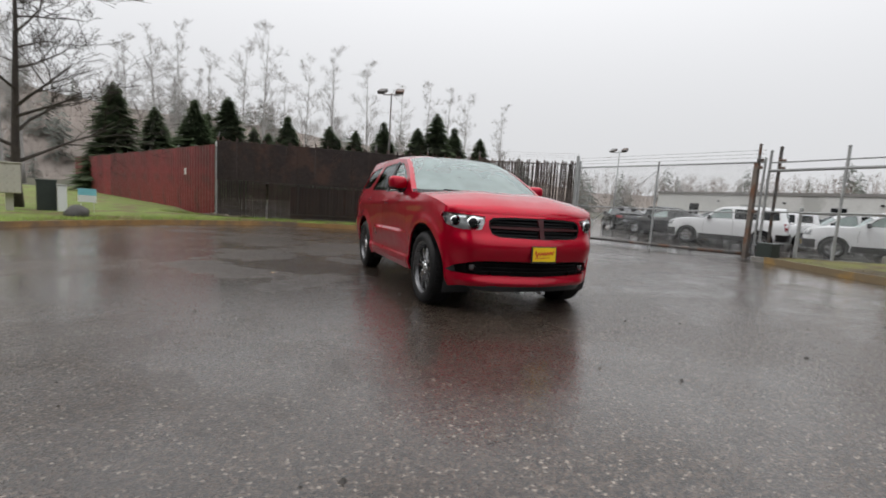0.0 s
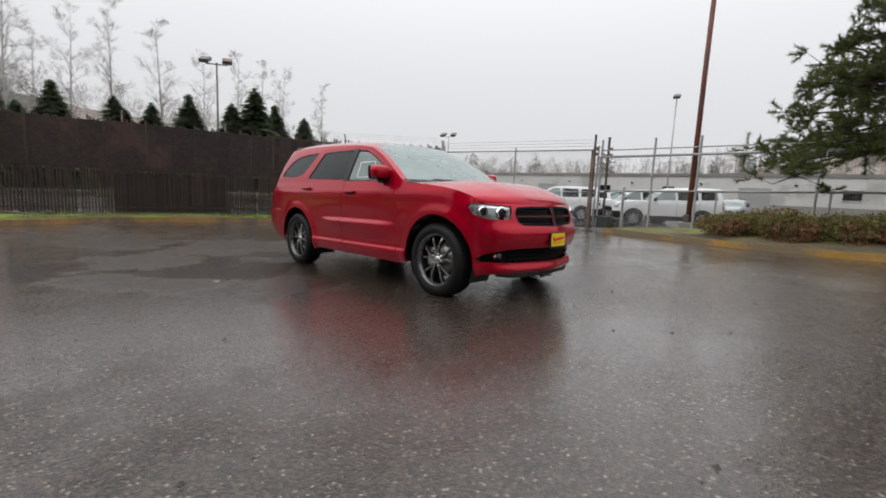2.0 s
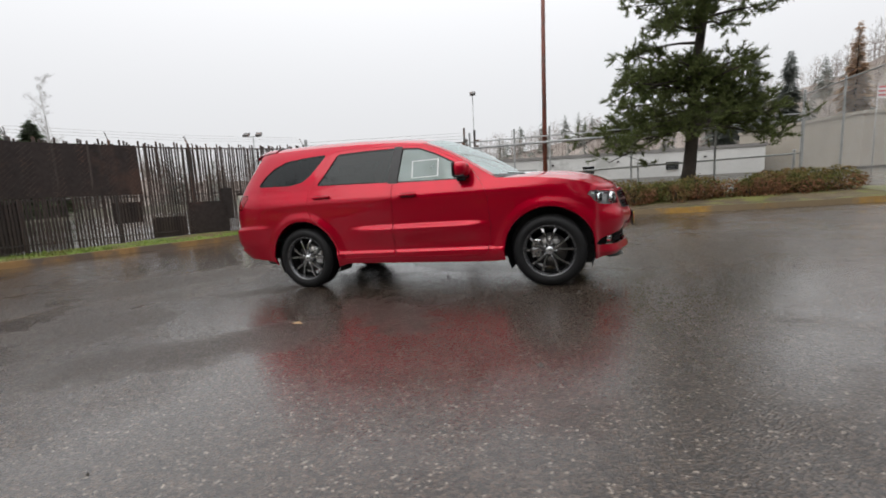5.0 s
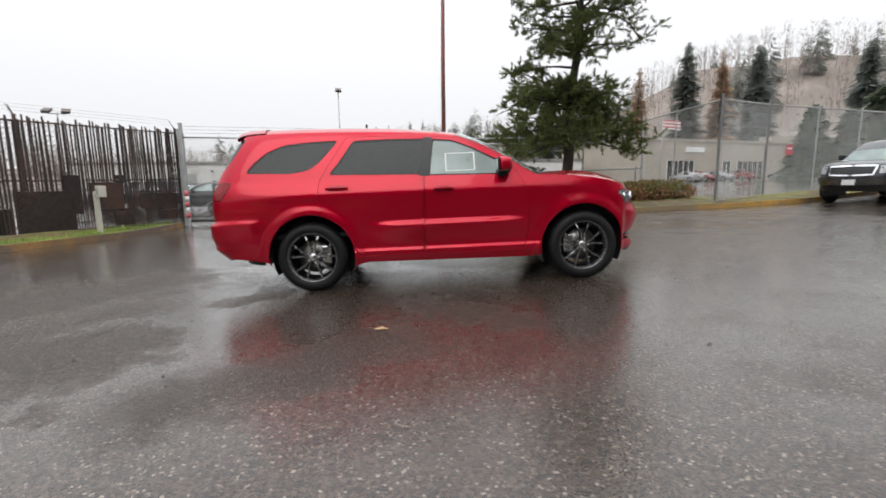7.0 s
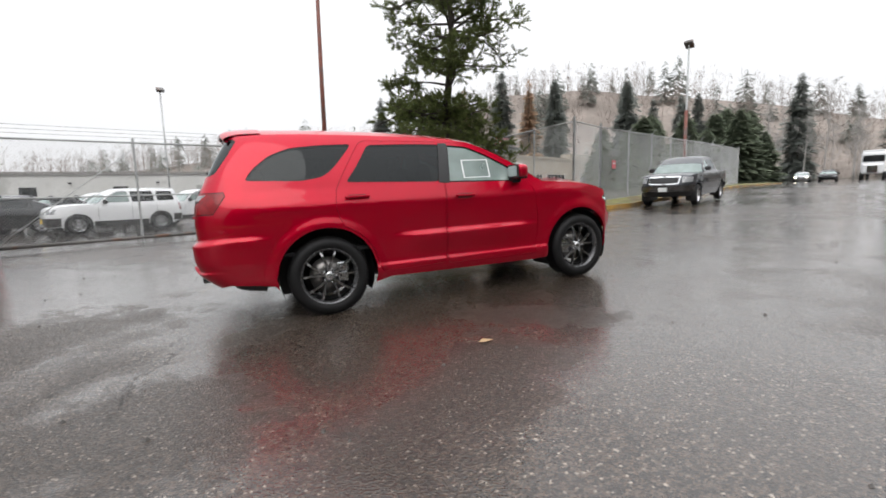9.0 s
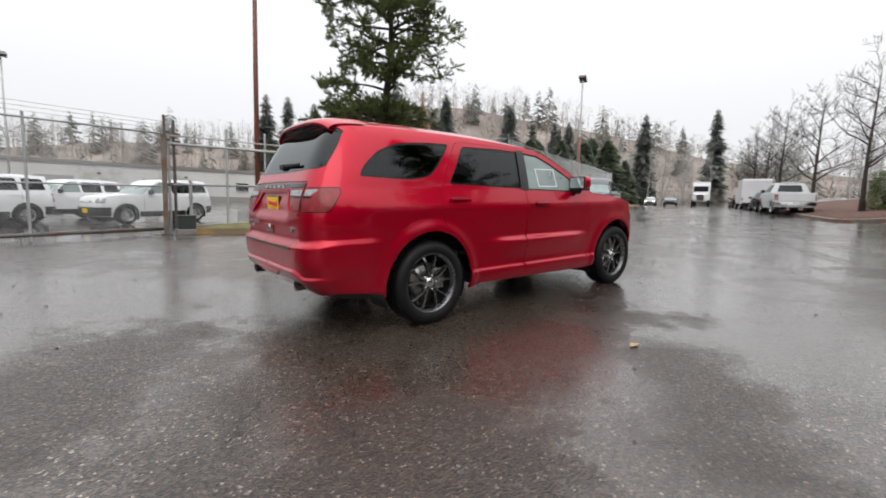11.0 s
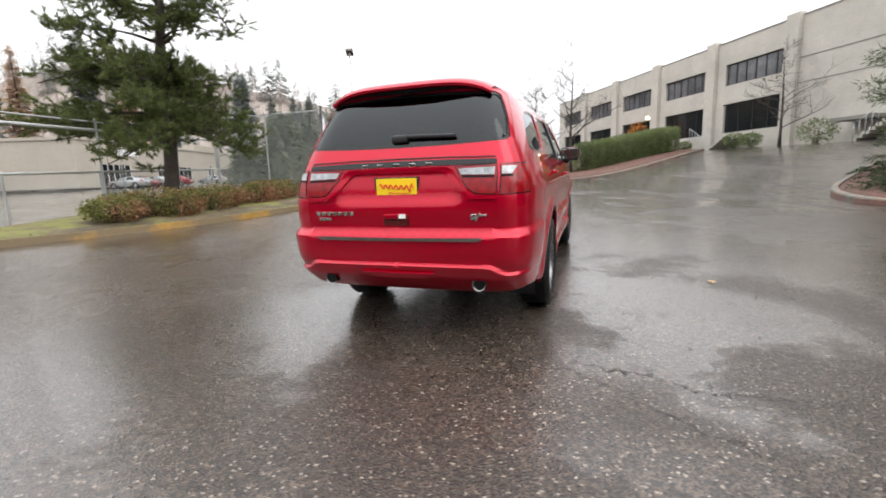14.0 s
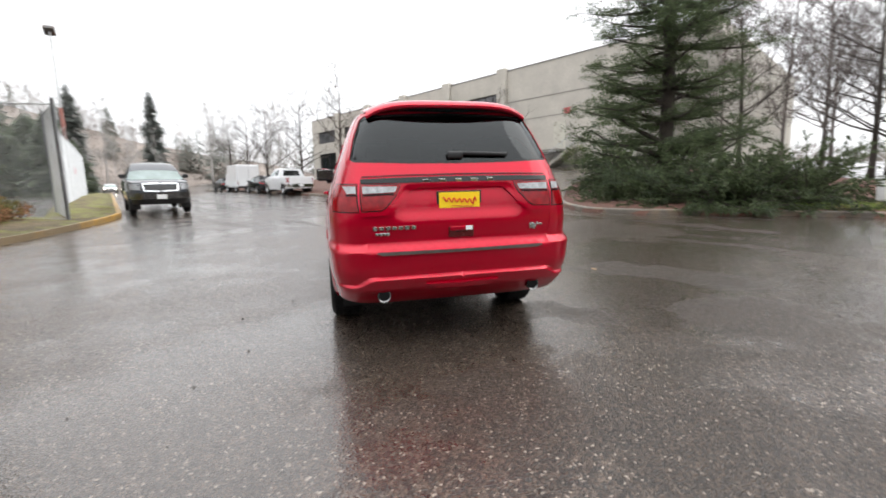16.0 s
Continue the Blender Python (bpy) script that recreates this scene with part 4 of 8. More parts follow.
# ---- trees and planting ----
def limb(verts, faces, rng, p, d, length, r, level, twigs, droop=0.0, sides=5, min_r=0.004):
    """A crooked tapered limb with side branches; ends are gathered in twigs."""
    n = 4 if level > 0 else 3
    pts, radii = [p.copy()], [r]
    q, way = p.copy(), d.copy()
    for i in range(n):
        way = (way + Vector((rng.gauss(0, 0.14), rng.gauss(0, 0.14), rng.gauss(0.03, 0.10) - droop))).normalized()
        q = q + way * (length / n)
        pts.append(q.copy())
        radii.append(max(min_r, r * (1 - 0.75 * (i + 1) / n)))
    tube(verts, faces, pts, radii, sides if level > 1 else 3, cap=False)
    if level == 0:
        twigs.append((pts[-1], way))
        return
    for k in range(5 if level > 1 else 4):
        t = rng.uniform(0.3, 1.0)
        i = min(n - 1, int(t * n))
        s = pts[i].lerp(pts[i + 1], t * n - i)
        side = Vector((rng.gauss(0, 1), rng.gauss(0, 1), rng.gauss(0.35, 0.5))).normalized()
        nd = (way * 0.75 + side * 0.8).normalized()
        limb(verts, faces, rng, s, nd, length * rng.uniform(0.4, 0.65), max(min_r, radii[i] * 0.55), level - 1, twigs, droop, sides, min_r)


def bare_tree(name, height, seed, mat, label, spread=0.35, levels=3, trunk_r=None, low=0.3, n_limbs=14, upright=0.9, min_r=0.004, category="tree"):
    rng = random.Random(seed)
    verts, faces, twigs = [], [], []
    r0 = trunk_r or height * 0.014
    pts, radii = [], []
    for i in range(9):
        t = i / 8
        pts.append(Vector((0.02 * height * math.sin(t * 3 + seed) * t, 0.02 * height * math.cos(t * 2.3 + seed) * t, height * 0.92 * t)))
        radii.append(r0 * (1 - 0.9 * t) + (0.35 * r0 if i == 0 else 0))
    tube(verts, faces, pts, radii, 8)
    tr = thing(name, label, category)
    link("trunk", verts, faces, mat, tr, smooth_shade=True)
    verts, faces = [], []
    for k in range(n_limbs):
        t = low + (1 - low) * (k + rng.random()) / n_limbs
        i = min(7, int(t * 8))
        p = pts[i].lerp(pts[i + 1], t * 8 - i)
        a = rng.uniform(0, 6.28)
        up = upright * rng.uniform(0.5, 1.3)
        d = Vector((math.cos(a), math.sin(a), up)).normalized()
        limb(verts, faces, rng, p, d, height * spread * (1.15 - 0.75 * t) * rng.uniform(0.7, 1.2), max(min_r, radii[i] * 0.5), levels - 1, twigs, 0.0, 5, min_r)
    link("crown", verts, faces, mat, tr, "bare branches and twigs")
    return tr


def needle_clump(verts, faces, rng, c, size, count, flat=0.6, length=0.5, width=0.042):
    """A tuft of needle sprays: slim triangles that point outwards."""
    for _ in range(count):
        d = Vector((rng.gauss(0, 1), rng.gauss(0, 1), rng.gauss(0.15, flat))).normalized()
        o = c + Vector((d.x, d.y, d.z * flat)) * size * rng.uniform(0.05, 0.65)
        e = o + (d + Vector((rng.gauss(0, 0.3), rng.gauss(0, 0.3), rng.gauss(0, 0.3)))).normalized() * size * length * rng.uniform(0.6, 1.2)
        w = d.cross(Vector((rng.gauss(0, 1), rng.gauss(0, 1), rng.gauss(0, 1)))).normalized() * size * width
        b = len(verts)
        verts += [o - w, o + w, e]
        faces.append((b, b + 1, b + 2))


def big_conifer(name, label, at, height, seed, bark, needles, low, reach, whorls, per, clump, count, droop, shape, lean=(0, 0), trunk_r=0.2, rise=0.0, side=lambda t, a: 1.0, puff=0.55):
    """A conifer with limbs in loose whorls; each limb carries tufts of needle sprays."""
    rng = random.Random(seed)
    tr = thing(name, label, "tree", pose(at[0], at[1], gz(*at)))
    verts, faces = [], []
    pts = [Vector((lean[0] * (i / 9) ** 1.3 + 0.06 * math.sin(i), lean[1] * (i / 9) ** 1.3 + 0.05 * math.cos(i * 1.7), height * i / 9 - 0.1)) for i in range(10)]
    radii = [trunk_r * (1 - 0.88 * i / 9) * (1.25 if i == 0 else 1) for i in range(10)]
    tube(verts, faces, pts, radii, 10)
    link("trunk", verts, faces, bark, tr, smooth_shade=True)
    lv, lf, nv, nf = [], [], [], []
    for k in range(whorls):
        t = low + (1 - low) * (k + 0.5 * rng.random()) / whorls
        i = min(8, int(t * 9))
        base = pts[i].lerp(pts[i + 1], t * 9 - i)
        for j in range(per):
            if rng.random() < 0.12:
                continue
            a = 6.283 * j / per + k * 1.3 + rng.uniform(-0.4, 0.4)
            length = reach * shape((t - low) / (1 - low)) * side((t - low) / (1 - low), a) * rng.uniform(0.6, 1.2)
            d = Vector((math.cos(a), math.sin(a), rng.uniform(-0.1, 0.35) + rise))
            n = 5
            q, lp, lr = base.copy(), [base.copy()], [max(0.012, radii[i] * 0.32)]
            for s in range(n):
                d = (d + Vector((rng.gauss(0, 0.1), rng.gauss(0, 0.1), rng.gauss(0, 0.06) - droop + 0.05 * s))).normalized()
                q = q + d * (length / n)
                lp.append(q.copy())
                lr.append(max(0.006, lr[0] * (1 - 0.85 * (s + 1) / n)))
            tube(lv, lf, lp, lr, 5, cap=False)
            m = max(3, int(length / (clump * 0.55)))
            for s in range(m):
                u = 0.25 + 0.8 * (s + rng.random() * 0.6) / m
                ii = min(n - 1, int(u * n))
                c = lp[ii].lerp(lp[ii + 1], min(1.1, u * n - ii))
                for _ in range(2):
                    off = Vector((rng.gauss(0, 0.45), rng.gauss(0, 0.45), rng.gauss(0.05, 0.26))) * clump
                    tube(lv, lf, [c, c + off], [0.008, 0.004], 3, cap=False)
                    needle_clump(nv, nf, rng, c + off, clump * rng.uniform(0.6, 1.2), count, puff, 0.25, 0.026)
    needle_clump(nv, nf, rng, pts[-1], clump, count, 0.8)
    tagged(link("branchwork", lv, lf, bark, tr), kind="stuff")
    link("crown", nv, nf, needles, tr, "dense dark green needle tufts")
    return tr


def cone_tree(name, label, height, width, seed, mat, tiers, count, category="tree", taper=0.75, spray=1.0, droop=0.5):
    """A distant conifer: trunk, and tiers of drooping sprays with a ragged edge."""
    rng = random.Random(seed)
    tr = thing(name, label, category)
    v, f = [], []
    tube(v, f, [(0, 0, 0), (0, 0, height * 0.97)], [height * 0.014, 0.02], 5)
    link("trunk", v, f, M["bark"], tr)
    v, f = [], []
    for k in range(tiers):
        t = 0.06 + 0.94 * k / tiers
        r = width * 0.5 * (1 - t) ** taper * rng.uniform(0.6, 1.2) + 0.05
        for j in range(count):
            a = rng.uniform(0, 6.283)
            rr = r * rng.uniform(0.55, 1.1)
            z = height * (t + rng.uniform(-0.5, 0.5) / tiers)
            o = Vector((math.cos(a) * rr * 0.15, math.sin(a) * rr * 0.15, z + 0.05 * height / tiers))
            e = Vector((math.cos(a) * rr, math.sin(a) * rr, z - rr * rng.uniform(0.3 * droop, droop)))
            w = Vector((-math.sin(a), math.cos(a), rng.uniform(-0.3, 0.3))) * rr * rng.uniform(0.12, 0.26) * spray
            m = o.lerp(e, 0.6)
            b = len(v)
            v += [o, m - w, e, m + w]
            f += [(b, b + 1, b + 2), (b, b + 2, b + 3)]
    link("crown", v, f, mat, tr)
    return tr


def leaf_mass(name, label, spots, leaf, count, mat, seed, category="shrub", m=None, box_like=False):
    """A shrub or hedge: a twiggy core and many small leaves round the given (x, y, z, rx, ry, rz) lobes."""
    rng = random.Random(seed)
    ob = thing(name, label, category, m)
    v, f, tv, tf = [], [], [], []
    for (x, y, z, rx, ry, rz) in spots:
        for _ in range(max(3, count // 60)):
            a, s = rng.uniform(0, 6.28), rng.random()
            tube(tv, tf, [(x + 0.1 * rx * math.cos(a), y + 0.1 * ry * math.sin(a), z - rz), (x + rx * 0.8 * s * math.cos(a), y + ry * 0.8 * s * math.sin(a), z + rz * rng.uniform(0.2, 0.8))], [0.012, 0.004], 3, cap=False)
        for _ in range(count):
            d = Vector((rng.gauss(0, 1), rng.gauss(0, 1), rng.gauss(0, 1))).normalized()
            if box_like:
                s = 1 / max(abs(d.x), abs(d.y), abs(d.z)) ** 0.85
                d = d * s
            k = rng.uniform(0.62, 1.05) * (1 + 0.12 * noise.noise((d.x * 2 + x, d.y * 2 + y, d.z * 2)))
            c = Vector((x + d.x * rx * k, y + d.y * ry * k, max(z - rz, z + d.z * rz * k)))
            a = Vector((rng.gauss(0, 1), rng.gauss(0, 1), rng.gauss(0, 1))).normalized()
            b = a.cross(Vector((rng.gauss(0, 1), rng.gauss(0, 1), rng.gauss(0, 1)))).normalized()
            s = leaf * rng.uniform(0.6, 1.3)
            i = len(v)
            v += [c - a * s, c - b * s * 0.45, c + a * s, c + b * s * 0.45]
            f.append((i, i + 1, i + 2, i + 3))
    tagged(link("stemwork", tv, tf, M["bark"], ob), kind="stuff")
    link("leaves", v, f, mat, ob)
    return ob


def juniper(x, y, height, seed):
    """A spreading juniper: arching stems, each with drooping feathered sprays."""
    rng = random.Random(seed)
    ob = thing("juniper_shrub", "dense blue green juniper with drooping sprays below the spruce", "shrub", pose(x, y, gz(x, y) + 0.1))
    v, f, tv, tf = [], [], [], []
    for k in range(58):
        a = rng.uniform(0, 6.283)
        steep = rng.random()
        length = height * (0.75 + 0.35 * rng.random())
        d = Vector((math.cos(a), math.sin(a), 0.15 + 1.9 * steep * steep)).normalized()
        q, sp = Vector((0.12 * math.cos(a), 0.12 * math.sin(a), -0.05)), []
        for _ in range(6):
            sp.append(q.copy())
            q = q + d * (length / 5)
            d = (d + Vector((rng.gauss(0, 0.10), rng.gauss(0, 0.10), -0.13))).normalized()
            q.z = max(q.z, 0.06)
        tube(tv, tf, sp, [0.022, 0.018, 0.014, 0.010, 0.007, 0.004], 4, cap=False)
        for s in range(11):
            u = 1.0 + 4.1 * (s + rng.random()) / 11
            i = min(4, int(u))
            on = sp[i].lerp(sp[i + 1], min(1.1, u - i))
            w = (sp[i + 1] - sp[i]).normalized() + Vector((rng.gauss(0, 0.55), rng.gauss(0, 0.55), rng.gauss(0.05, 0.4)))
            w.normalize()
            tip = on + w * rng.uniform(0.22, 0.42) + Vector((0, 0, -0.06))
            tube(tv, tf, [on, tip], [0.005, 0.003], 3, cap=False)
            for _ in range(20):
                c = on.lerp(tip, 0.1 + 0.95 * rng.random())
                n = (w + Vector((rng.gauss(0, 0.7), rng.gauss(0, 0.7), rng.gauss(-0.1, 0.5)))).normalized() * rng.uniform(0.06, 0.13)
                b = n.cross(Vector((rng.gauss(0, 1), rng.gauss(0, 1), rng.gauss(0, 1)))).normalized() * rng.uniform(0.012, 0.022)
                m = len(v)
                v += [c - b, c + n * 0.5 + b, c + n, c + n * 0.5 - b]
                f.append((m, m + 1, m + 2, m + 3))
    tagged(link("stemwork", tv, tf, M["bark"], ob), kind="stuff")
    link("leaves", v, f, M["spruce"], ob)


def place(ob, x, y, yaw=0.0, s=1.0, dz=0.0):
    ob.matrix_world = pose(x, y, gz(x, y) + dz, 0, 0, yaw) @ Matrix.Diagonal((s, s, s, 1))


def put_copy(ob, x, y, yaw=0.0, s=1.0, dz=0.0):
    c = copy_thing(ob, pose(x, y, gz(x, y) + dz, 0, 0, yaw))
    c.scale = (s, s, s)
    return c


def pine_tree():
    """The pine on the verge: a leaning trunk, a broad dome of low limbs, a gap with bare trunk, then a looser crown of tufted limbs."""
    rng = random.Random(31)
    x, y, height = 4.95, 11.25, 12.6
    tr = thing("pine_tree", "tall pine with layered tufts and open gaps on the verge", "tree", pose(x, y, gz(x, y)))
    pts = [Vector((0.75 * (i / 11) ** 0.7 + 0.05 * math.sin(i * 1.3), 0.05 * math.cos(i * 1.7), height * i / 11 - 0.1)) for i in range(12)]
    radii = [0.225 * (1 - 0.9 * i / 11) * (1.25 if i == 0 else 1) for i in range(12)]
    v, f = [], []
    tube(v, f, pts, radii, 12)
    link("trunk", v, f, M["bark"], tr, smooth_shade=True)
    limbs = []
    # low dome, longest towards the gate
    for k in range(38):
        az = 360 * k / 38 + rng.uniform(-8, 8)
        z = rng.uniform(2.3, 4.4)
        far = 2.2 + 1.5 * max(0.0, math.cos(radians(az - 150)))
        limbs.append((z, az, far * (1.15 - 0.22 * (z - 2.3)) * rng.uniform(0.75, 1.1), 0.24 - 0.12 * (4.4 - z), 0.18))
    # upper crown
    z = 5.3
    while z < height - 0.3:
        span = float(np.interp(z, [5.2, 6.2, 7.6, 9.0, 10.5, height], [1.7, 2.7, 3.1, 2.5, 1.7, 0.5]))
        for a in range(5):
            limbs.append((z + rng.uniform(-0.25, 0.25), rng.uniform(0, 360), span * rng.uniform(0.55, 1.08), rng.uniform(0.0, 0.45), 0.42))
        z += rng.uniform(0.42, 0.62)
    lv, lf, nv, nf = [], [], [], []
    for z, az, length, up, first in limbs:
        i = min(10, int((z + 0.1) / height * 11))
        base = pts[i].lerp(pts[i + 1], min(1.0, (z + 0.1) / height * 11 - i))
        d = Vector((math.cos(radians(az)), math.sin(radians(az)), up)).normalized()
        lp, q = [base.copy()], base.copy()
        for s in range(6):
            d = (d + Vector((rng.gauss(0, 0.14), rng.gauss(0, 0.14), rng.gauss(-0.03, 0.09)))).normalized()
            q = q + d * (length / 6)
            lp.append(q.copy())
        tube(lv, lf, lp, [max(0.012, 0.055 * (1 - 0.8 * s / 6)) for s in range(7)], 6, cap=False)
        for s in range(int(length * (4.3 if z < 5 else 3.2)) + 2):
            u = first + (1.04 - first) * rng.random() ** 0.8
            ii = min(5, int(u * 6))
            on = lp[ii].lerp(lp[ii + 1], min(1.15, u * 6 - ii))
            c = on + Vector((rng.gauss(0, 0.26), rng.gauss(0, 0.26), rng.gauss(0.10, 0.20)))
            tube(lv, lf, [on, c], [0.010, 0.005], 3, cap=False)
            r = rng.uniform(0.26, 0.46)
            for _ in range(5):
                # one spray: a short shoot set all round with needles
                sd = Vector((rng.gauss(0, 0.7) + d.x * 0.5, rng.gauss(0, 0.7) + d.y * 0.5, rng.gauss(0.25, 0.45))).normalized()
                a0, a1 = c, c + sd * r
                tube(lv, lf, [a0, a1], [0.005, 0.003], 3, cap=False)
                for _ in range(48):
                    o = a0.lerp(a1, 0.25 + 0.8 * rng.random())
                    w = (sd * 0.8 + Vector((rng.gauss(0, 0.6), rng.gauss(0, 0.6), rng.gauss(0.1, 0.6)))).normalized() * rng.uniform(0.10, 0.17)
                    t = w.cross(Vector((rng.gauss(0, 1), rng.gauss(0, 1), rng.gauss(0, 1)))).normalized() * 0.011
                    b = len(nv)
                    nv += [o - t, o + t, o + w]
                    nf.append((b, b + 1, b + 2))
    tagged(link("branchwork", lv, lf, M["bark"], tr), kind="stuff")
    link("crown", nv, nf, M["pine"], tr, "dense olive green needle tufts")


pine_tree()
big_conifer("spruce_tree", "broad dark spruce with drooping limbs down to the mulch", (10.0, -12.6), 20.0, 8, M["bark"], M["spruce"], 0.035, 3.6, 27, 8, 0.58, 84, 0.05, lambda t: 1 - 0.85 * t ** 1.5, (0.2, 0), 0.30)

# street trees in the hedge bed, bare in late autumn
STREET = [(26.0, 0.1, 7.8, 21), (30.5, 3.0, 7.4, 22), (36.5, 6.3, 7.6, 23), (43, 9.0, 7.5, 24), (50, 12, 8, 25)]
for x, y, h, sd in STREET:
    place(bare_tree("street_tree", h, sd, M["bark"], "bare spreading street tree in a mulch bed", 0.42, 3, 0.13, 0.22, 15, 0.75, 0.007), x, y, sd * 40)
for o in [o for o in scene.objects if o.name.startswith("street_tree")]:
    tagged(o, "bare spreading street tree in a mulch bed", "tree", "street trees")
for x, y, h, sd in ((-11.5, -9.6, 9.5, 31), (27.5, -12.2, 6.0, 32), (12.5, -19, 9, 33), (8, -21, 9.5, 34), (4, -19.5, 8.5, 35), (0.5, -21, 9, 36), (11, -27, 10, 37)):
    place(bare_tree("bare_tree", h, sd, M["bark"], "tall bare tree with dark crooked branches on the verge", 0.36, 4 if sd == 31 else 3, None, 0.18, 18, 0.55, 0.006), x, y, sd * 50)

# thin leafless woods past the spruce bed
wood = [bare_tree("woodland_tree", 11, 140 + i, M["wood_bark"], "slim leafless tree in the woods past the mulch bed", 0.26, 4, 0.10, 0.12, 20, 0.8, 0.006) for i in range(3)]
for o in wood:
    tagged(o, "slim leafless tree in the woods past the mulch bed", "tree", "leafless woods")
WOOD = [(13.5, -23.0, 11.0), (17.0, -21.5, 12.0), (20.5, -24.0, 12.5), (10.0, -25.5, 11.5), (15.0, -28.0, 13.0), (23.0, -29.0, 13.5), (6.0, -24.0, 10.0), (18.5, -33.0, 14.0), (11.5, -32.0, 13.0), (26.0, -34.0, 14.0), (2.5, -25.5, 10.0), (7.5, -30.0, 12.0), (21.5, -38.0, 14.0), (14.0, -19.5, 9.0)]
for i, (x, y, h) in enumerate(WOOD):
    if i < 3:
        place(wood[i], x, y, i * 80, h / 11)
    else:
        put_copy(wood[i % 3], x, y, i * 67, h / 11)

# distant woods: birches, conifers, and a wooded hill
far_birch = [bare_tree("birch_tree", 15, 50 + i, M["twig_far"], "slim leafless tree far off, its bark paled for haze", 0.17, 4, 0.12, 0.25, 17, 1.5, 0.005) for i in range(3)]
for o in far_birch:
    tagged(o, "slim leafless tree far off, its bark paled for haze", "tree", "distant birches")
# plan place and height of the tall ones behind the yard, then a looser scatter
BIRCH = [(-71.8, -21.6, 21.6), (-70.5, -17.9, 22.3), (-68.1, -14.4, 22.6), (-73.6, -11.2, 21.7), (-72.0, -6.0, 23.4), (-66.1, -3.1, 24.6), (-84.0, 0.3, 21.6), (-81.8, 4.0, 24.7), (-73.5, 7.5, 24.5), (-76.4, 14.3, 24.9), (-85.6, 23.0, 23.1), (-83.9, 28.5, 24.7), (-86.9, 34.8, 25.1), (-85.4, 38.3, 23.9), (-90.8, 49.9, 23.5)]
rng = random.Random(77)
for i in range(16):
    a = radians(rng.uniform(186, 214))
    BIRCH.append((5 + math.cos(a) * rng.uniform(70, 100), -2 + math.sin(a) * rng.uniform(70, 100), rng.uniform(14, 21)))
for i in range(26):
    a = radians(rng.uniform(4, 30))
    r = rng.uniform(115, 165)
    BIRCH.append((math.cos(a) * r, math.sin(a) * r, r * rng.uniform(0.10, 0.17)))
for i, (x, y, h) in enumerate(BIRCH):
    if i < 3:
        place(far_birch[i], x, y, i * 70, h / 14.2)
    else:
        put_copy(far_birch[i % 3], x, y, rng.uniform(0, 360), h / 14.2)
near_fir = [cone_tree("fir_tree", "dense dark green conifer behind the fence", 9, 6.2, 60 + i, M["conifer"], 62, 95, taper=0.6, spray=0.5, droop=0.32) for i in range(3)]
for o in near_fir:
    tagged(o, "dense dark green conifer behind the fence", "tree", "conifers behind the fence")
FIR = [(-34.7, -13.2, 8.4), (-39.2, -11.5, 7.6), (-43.7, -9.1, 9.4), (-47.9, -6.5, 10.8), (-50.1, -4.0, 8.1), (-49.0, -0.4, 9.7), (-53.5, 5.7, 8.6), (-53.1, 8.1, 9.5), (-54.3, 12.1, 11.2), (-55.0, 17.2, 11.1), (-54.1, 19.7, 13.3), (-56.9, 23.6, 12.1), (-57.1, 28.1, 11.0)]
rng = random.Random(78)
# a belt of firs across the road, mirrored in the car's flank
for i in range(9):
    FIR.append((-10 + 2.1 * i + rng.uniform(-0.6, 0.6), -26 - rng.uniform(0, 6), rng.uniform(9, 13.5)))
for i in range(8):
    FIR.append((-58 + rng.uniform(-5, 5), -14 + 46 * i / 8 + rng.uniform(-2, 2), rng.uniform(6, 10)))
for i, (x, y, h) in enumerate(FIR):
    if i < 3:
        place(near_fir[i], x, y, i * 70, h / 9)
    else:
        put_copy(near_fir[i % 3], x, y, rng.uniform(0, 360), h / 9)
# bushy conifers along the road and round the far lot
road_fir = [cone_tree("roadside_conifer", "bushy green conifer beside the road, paled for haze", 9, 6.6, 65 + i, M["conifer_road"], 50, 90, taper=0.5, spray=0.55, droop=0.35) for i in range(3)]
for o in road_fir:
    tagged(o, "bushy green conifer beside the road, paled for haze", "tree", "conifers along the road")
ROAD_FIR = [(64.7, 54.1, 13), (68.1, 49.8, 12.4), (74.7, 49.2, 12.6), (81.3, 48.2, 13), (61.4, 32.7, 7.0), (89.0, 56.9, 15.5), (86.9, 50.9, 14)]
for i in range(34):
    k = rng.uniform(0, 1)
    ROAD_FIR.append((40 + 75 * k + rng.uniform(-4, 4), 25.5 + 34 * k + rng.uniform(0, 14), rng.uniform(5, 9.5)))
for i, (x, y, h) in enumerate(ROAD_FIR):
    if i < 3:
        place(road_fir[i], x, y, i * 70, h / 9)
    else:
        put_copy(road_fir[i % 3], x, y, rng.uniform(0, 360), h / 9)


def hill_angle(b):
    """How high the wooded skyline stands over the horizon, in degrees, by its bearing."""
    return float(np.interp(b, [-60, 0, 20, 30, 40, 50, 58, 66, 75, 90, 108, 125, 140, 152, 165, 180, 205, 235, 265, 288, 300], [2, 4, 9, 13, 16, 18, 17.5, 13, 10, 9, 5, 4, 4.5, 6.5, 9.5, 11.5, 12.5, 10, 11, 7, 2]))


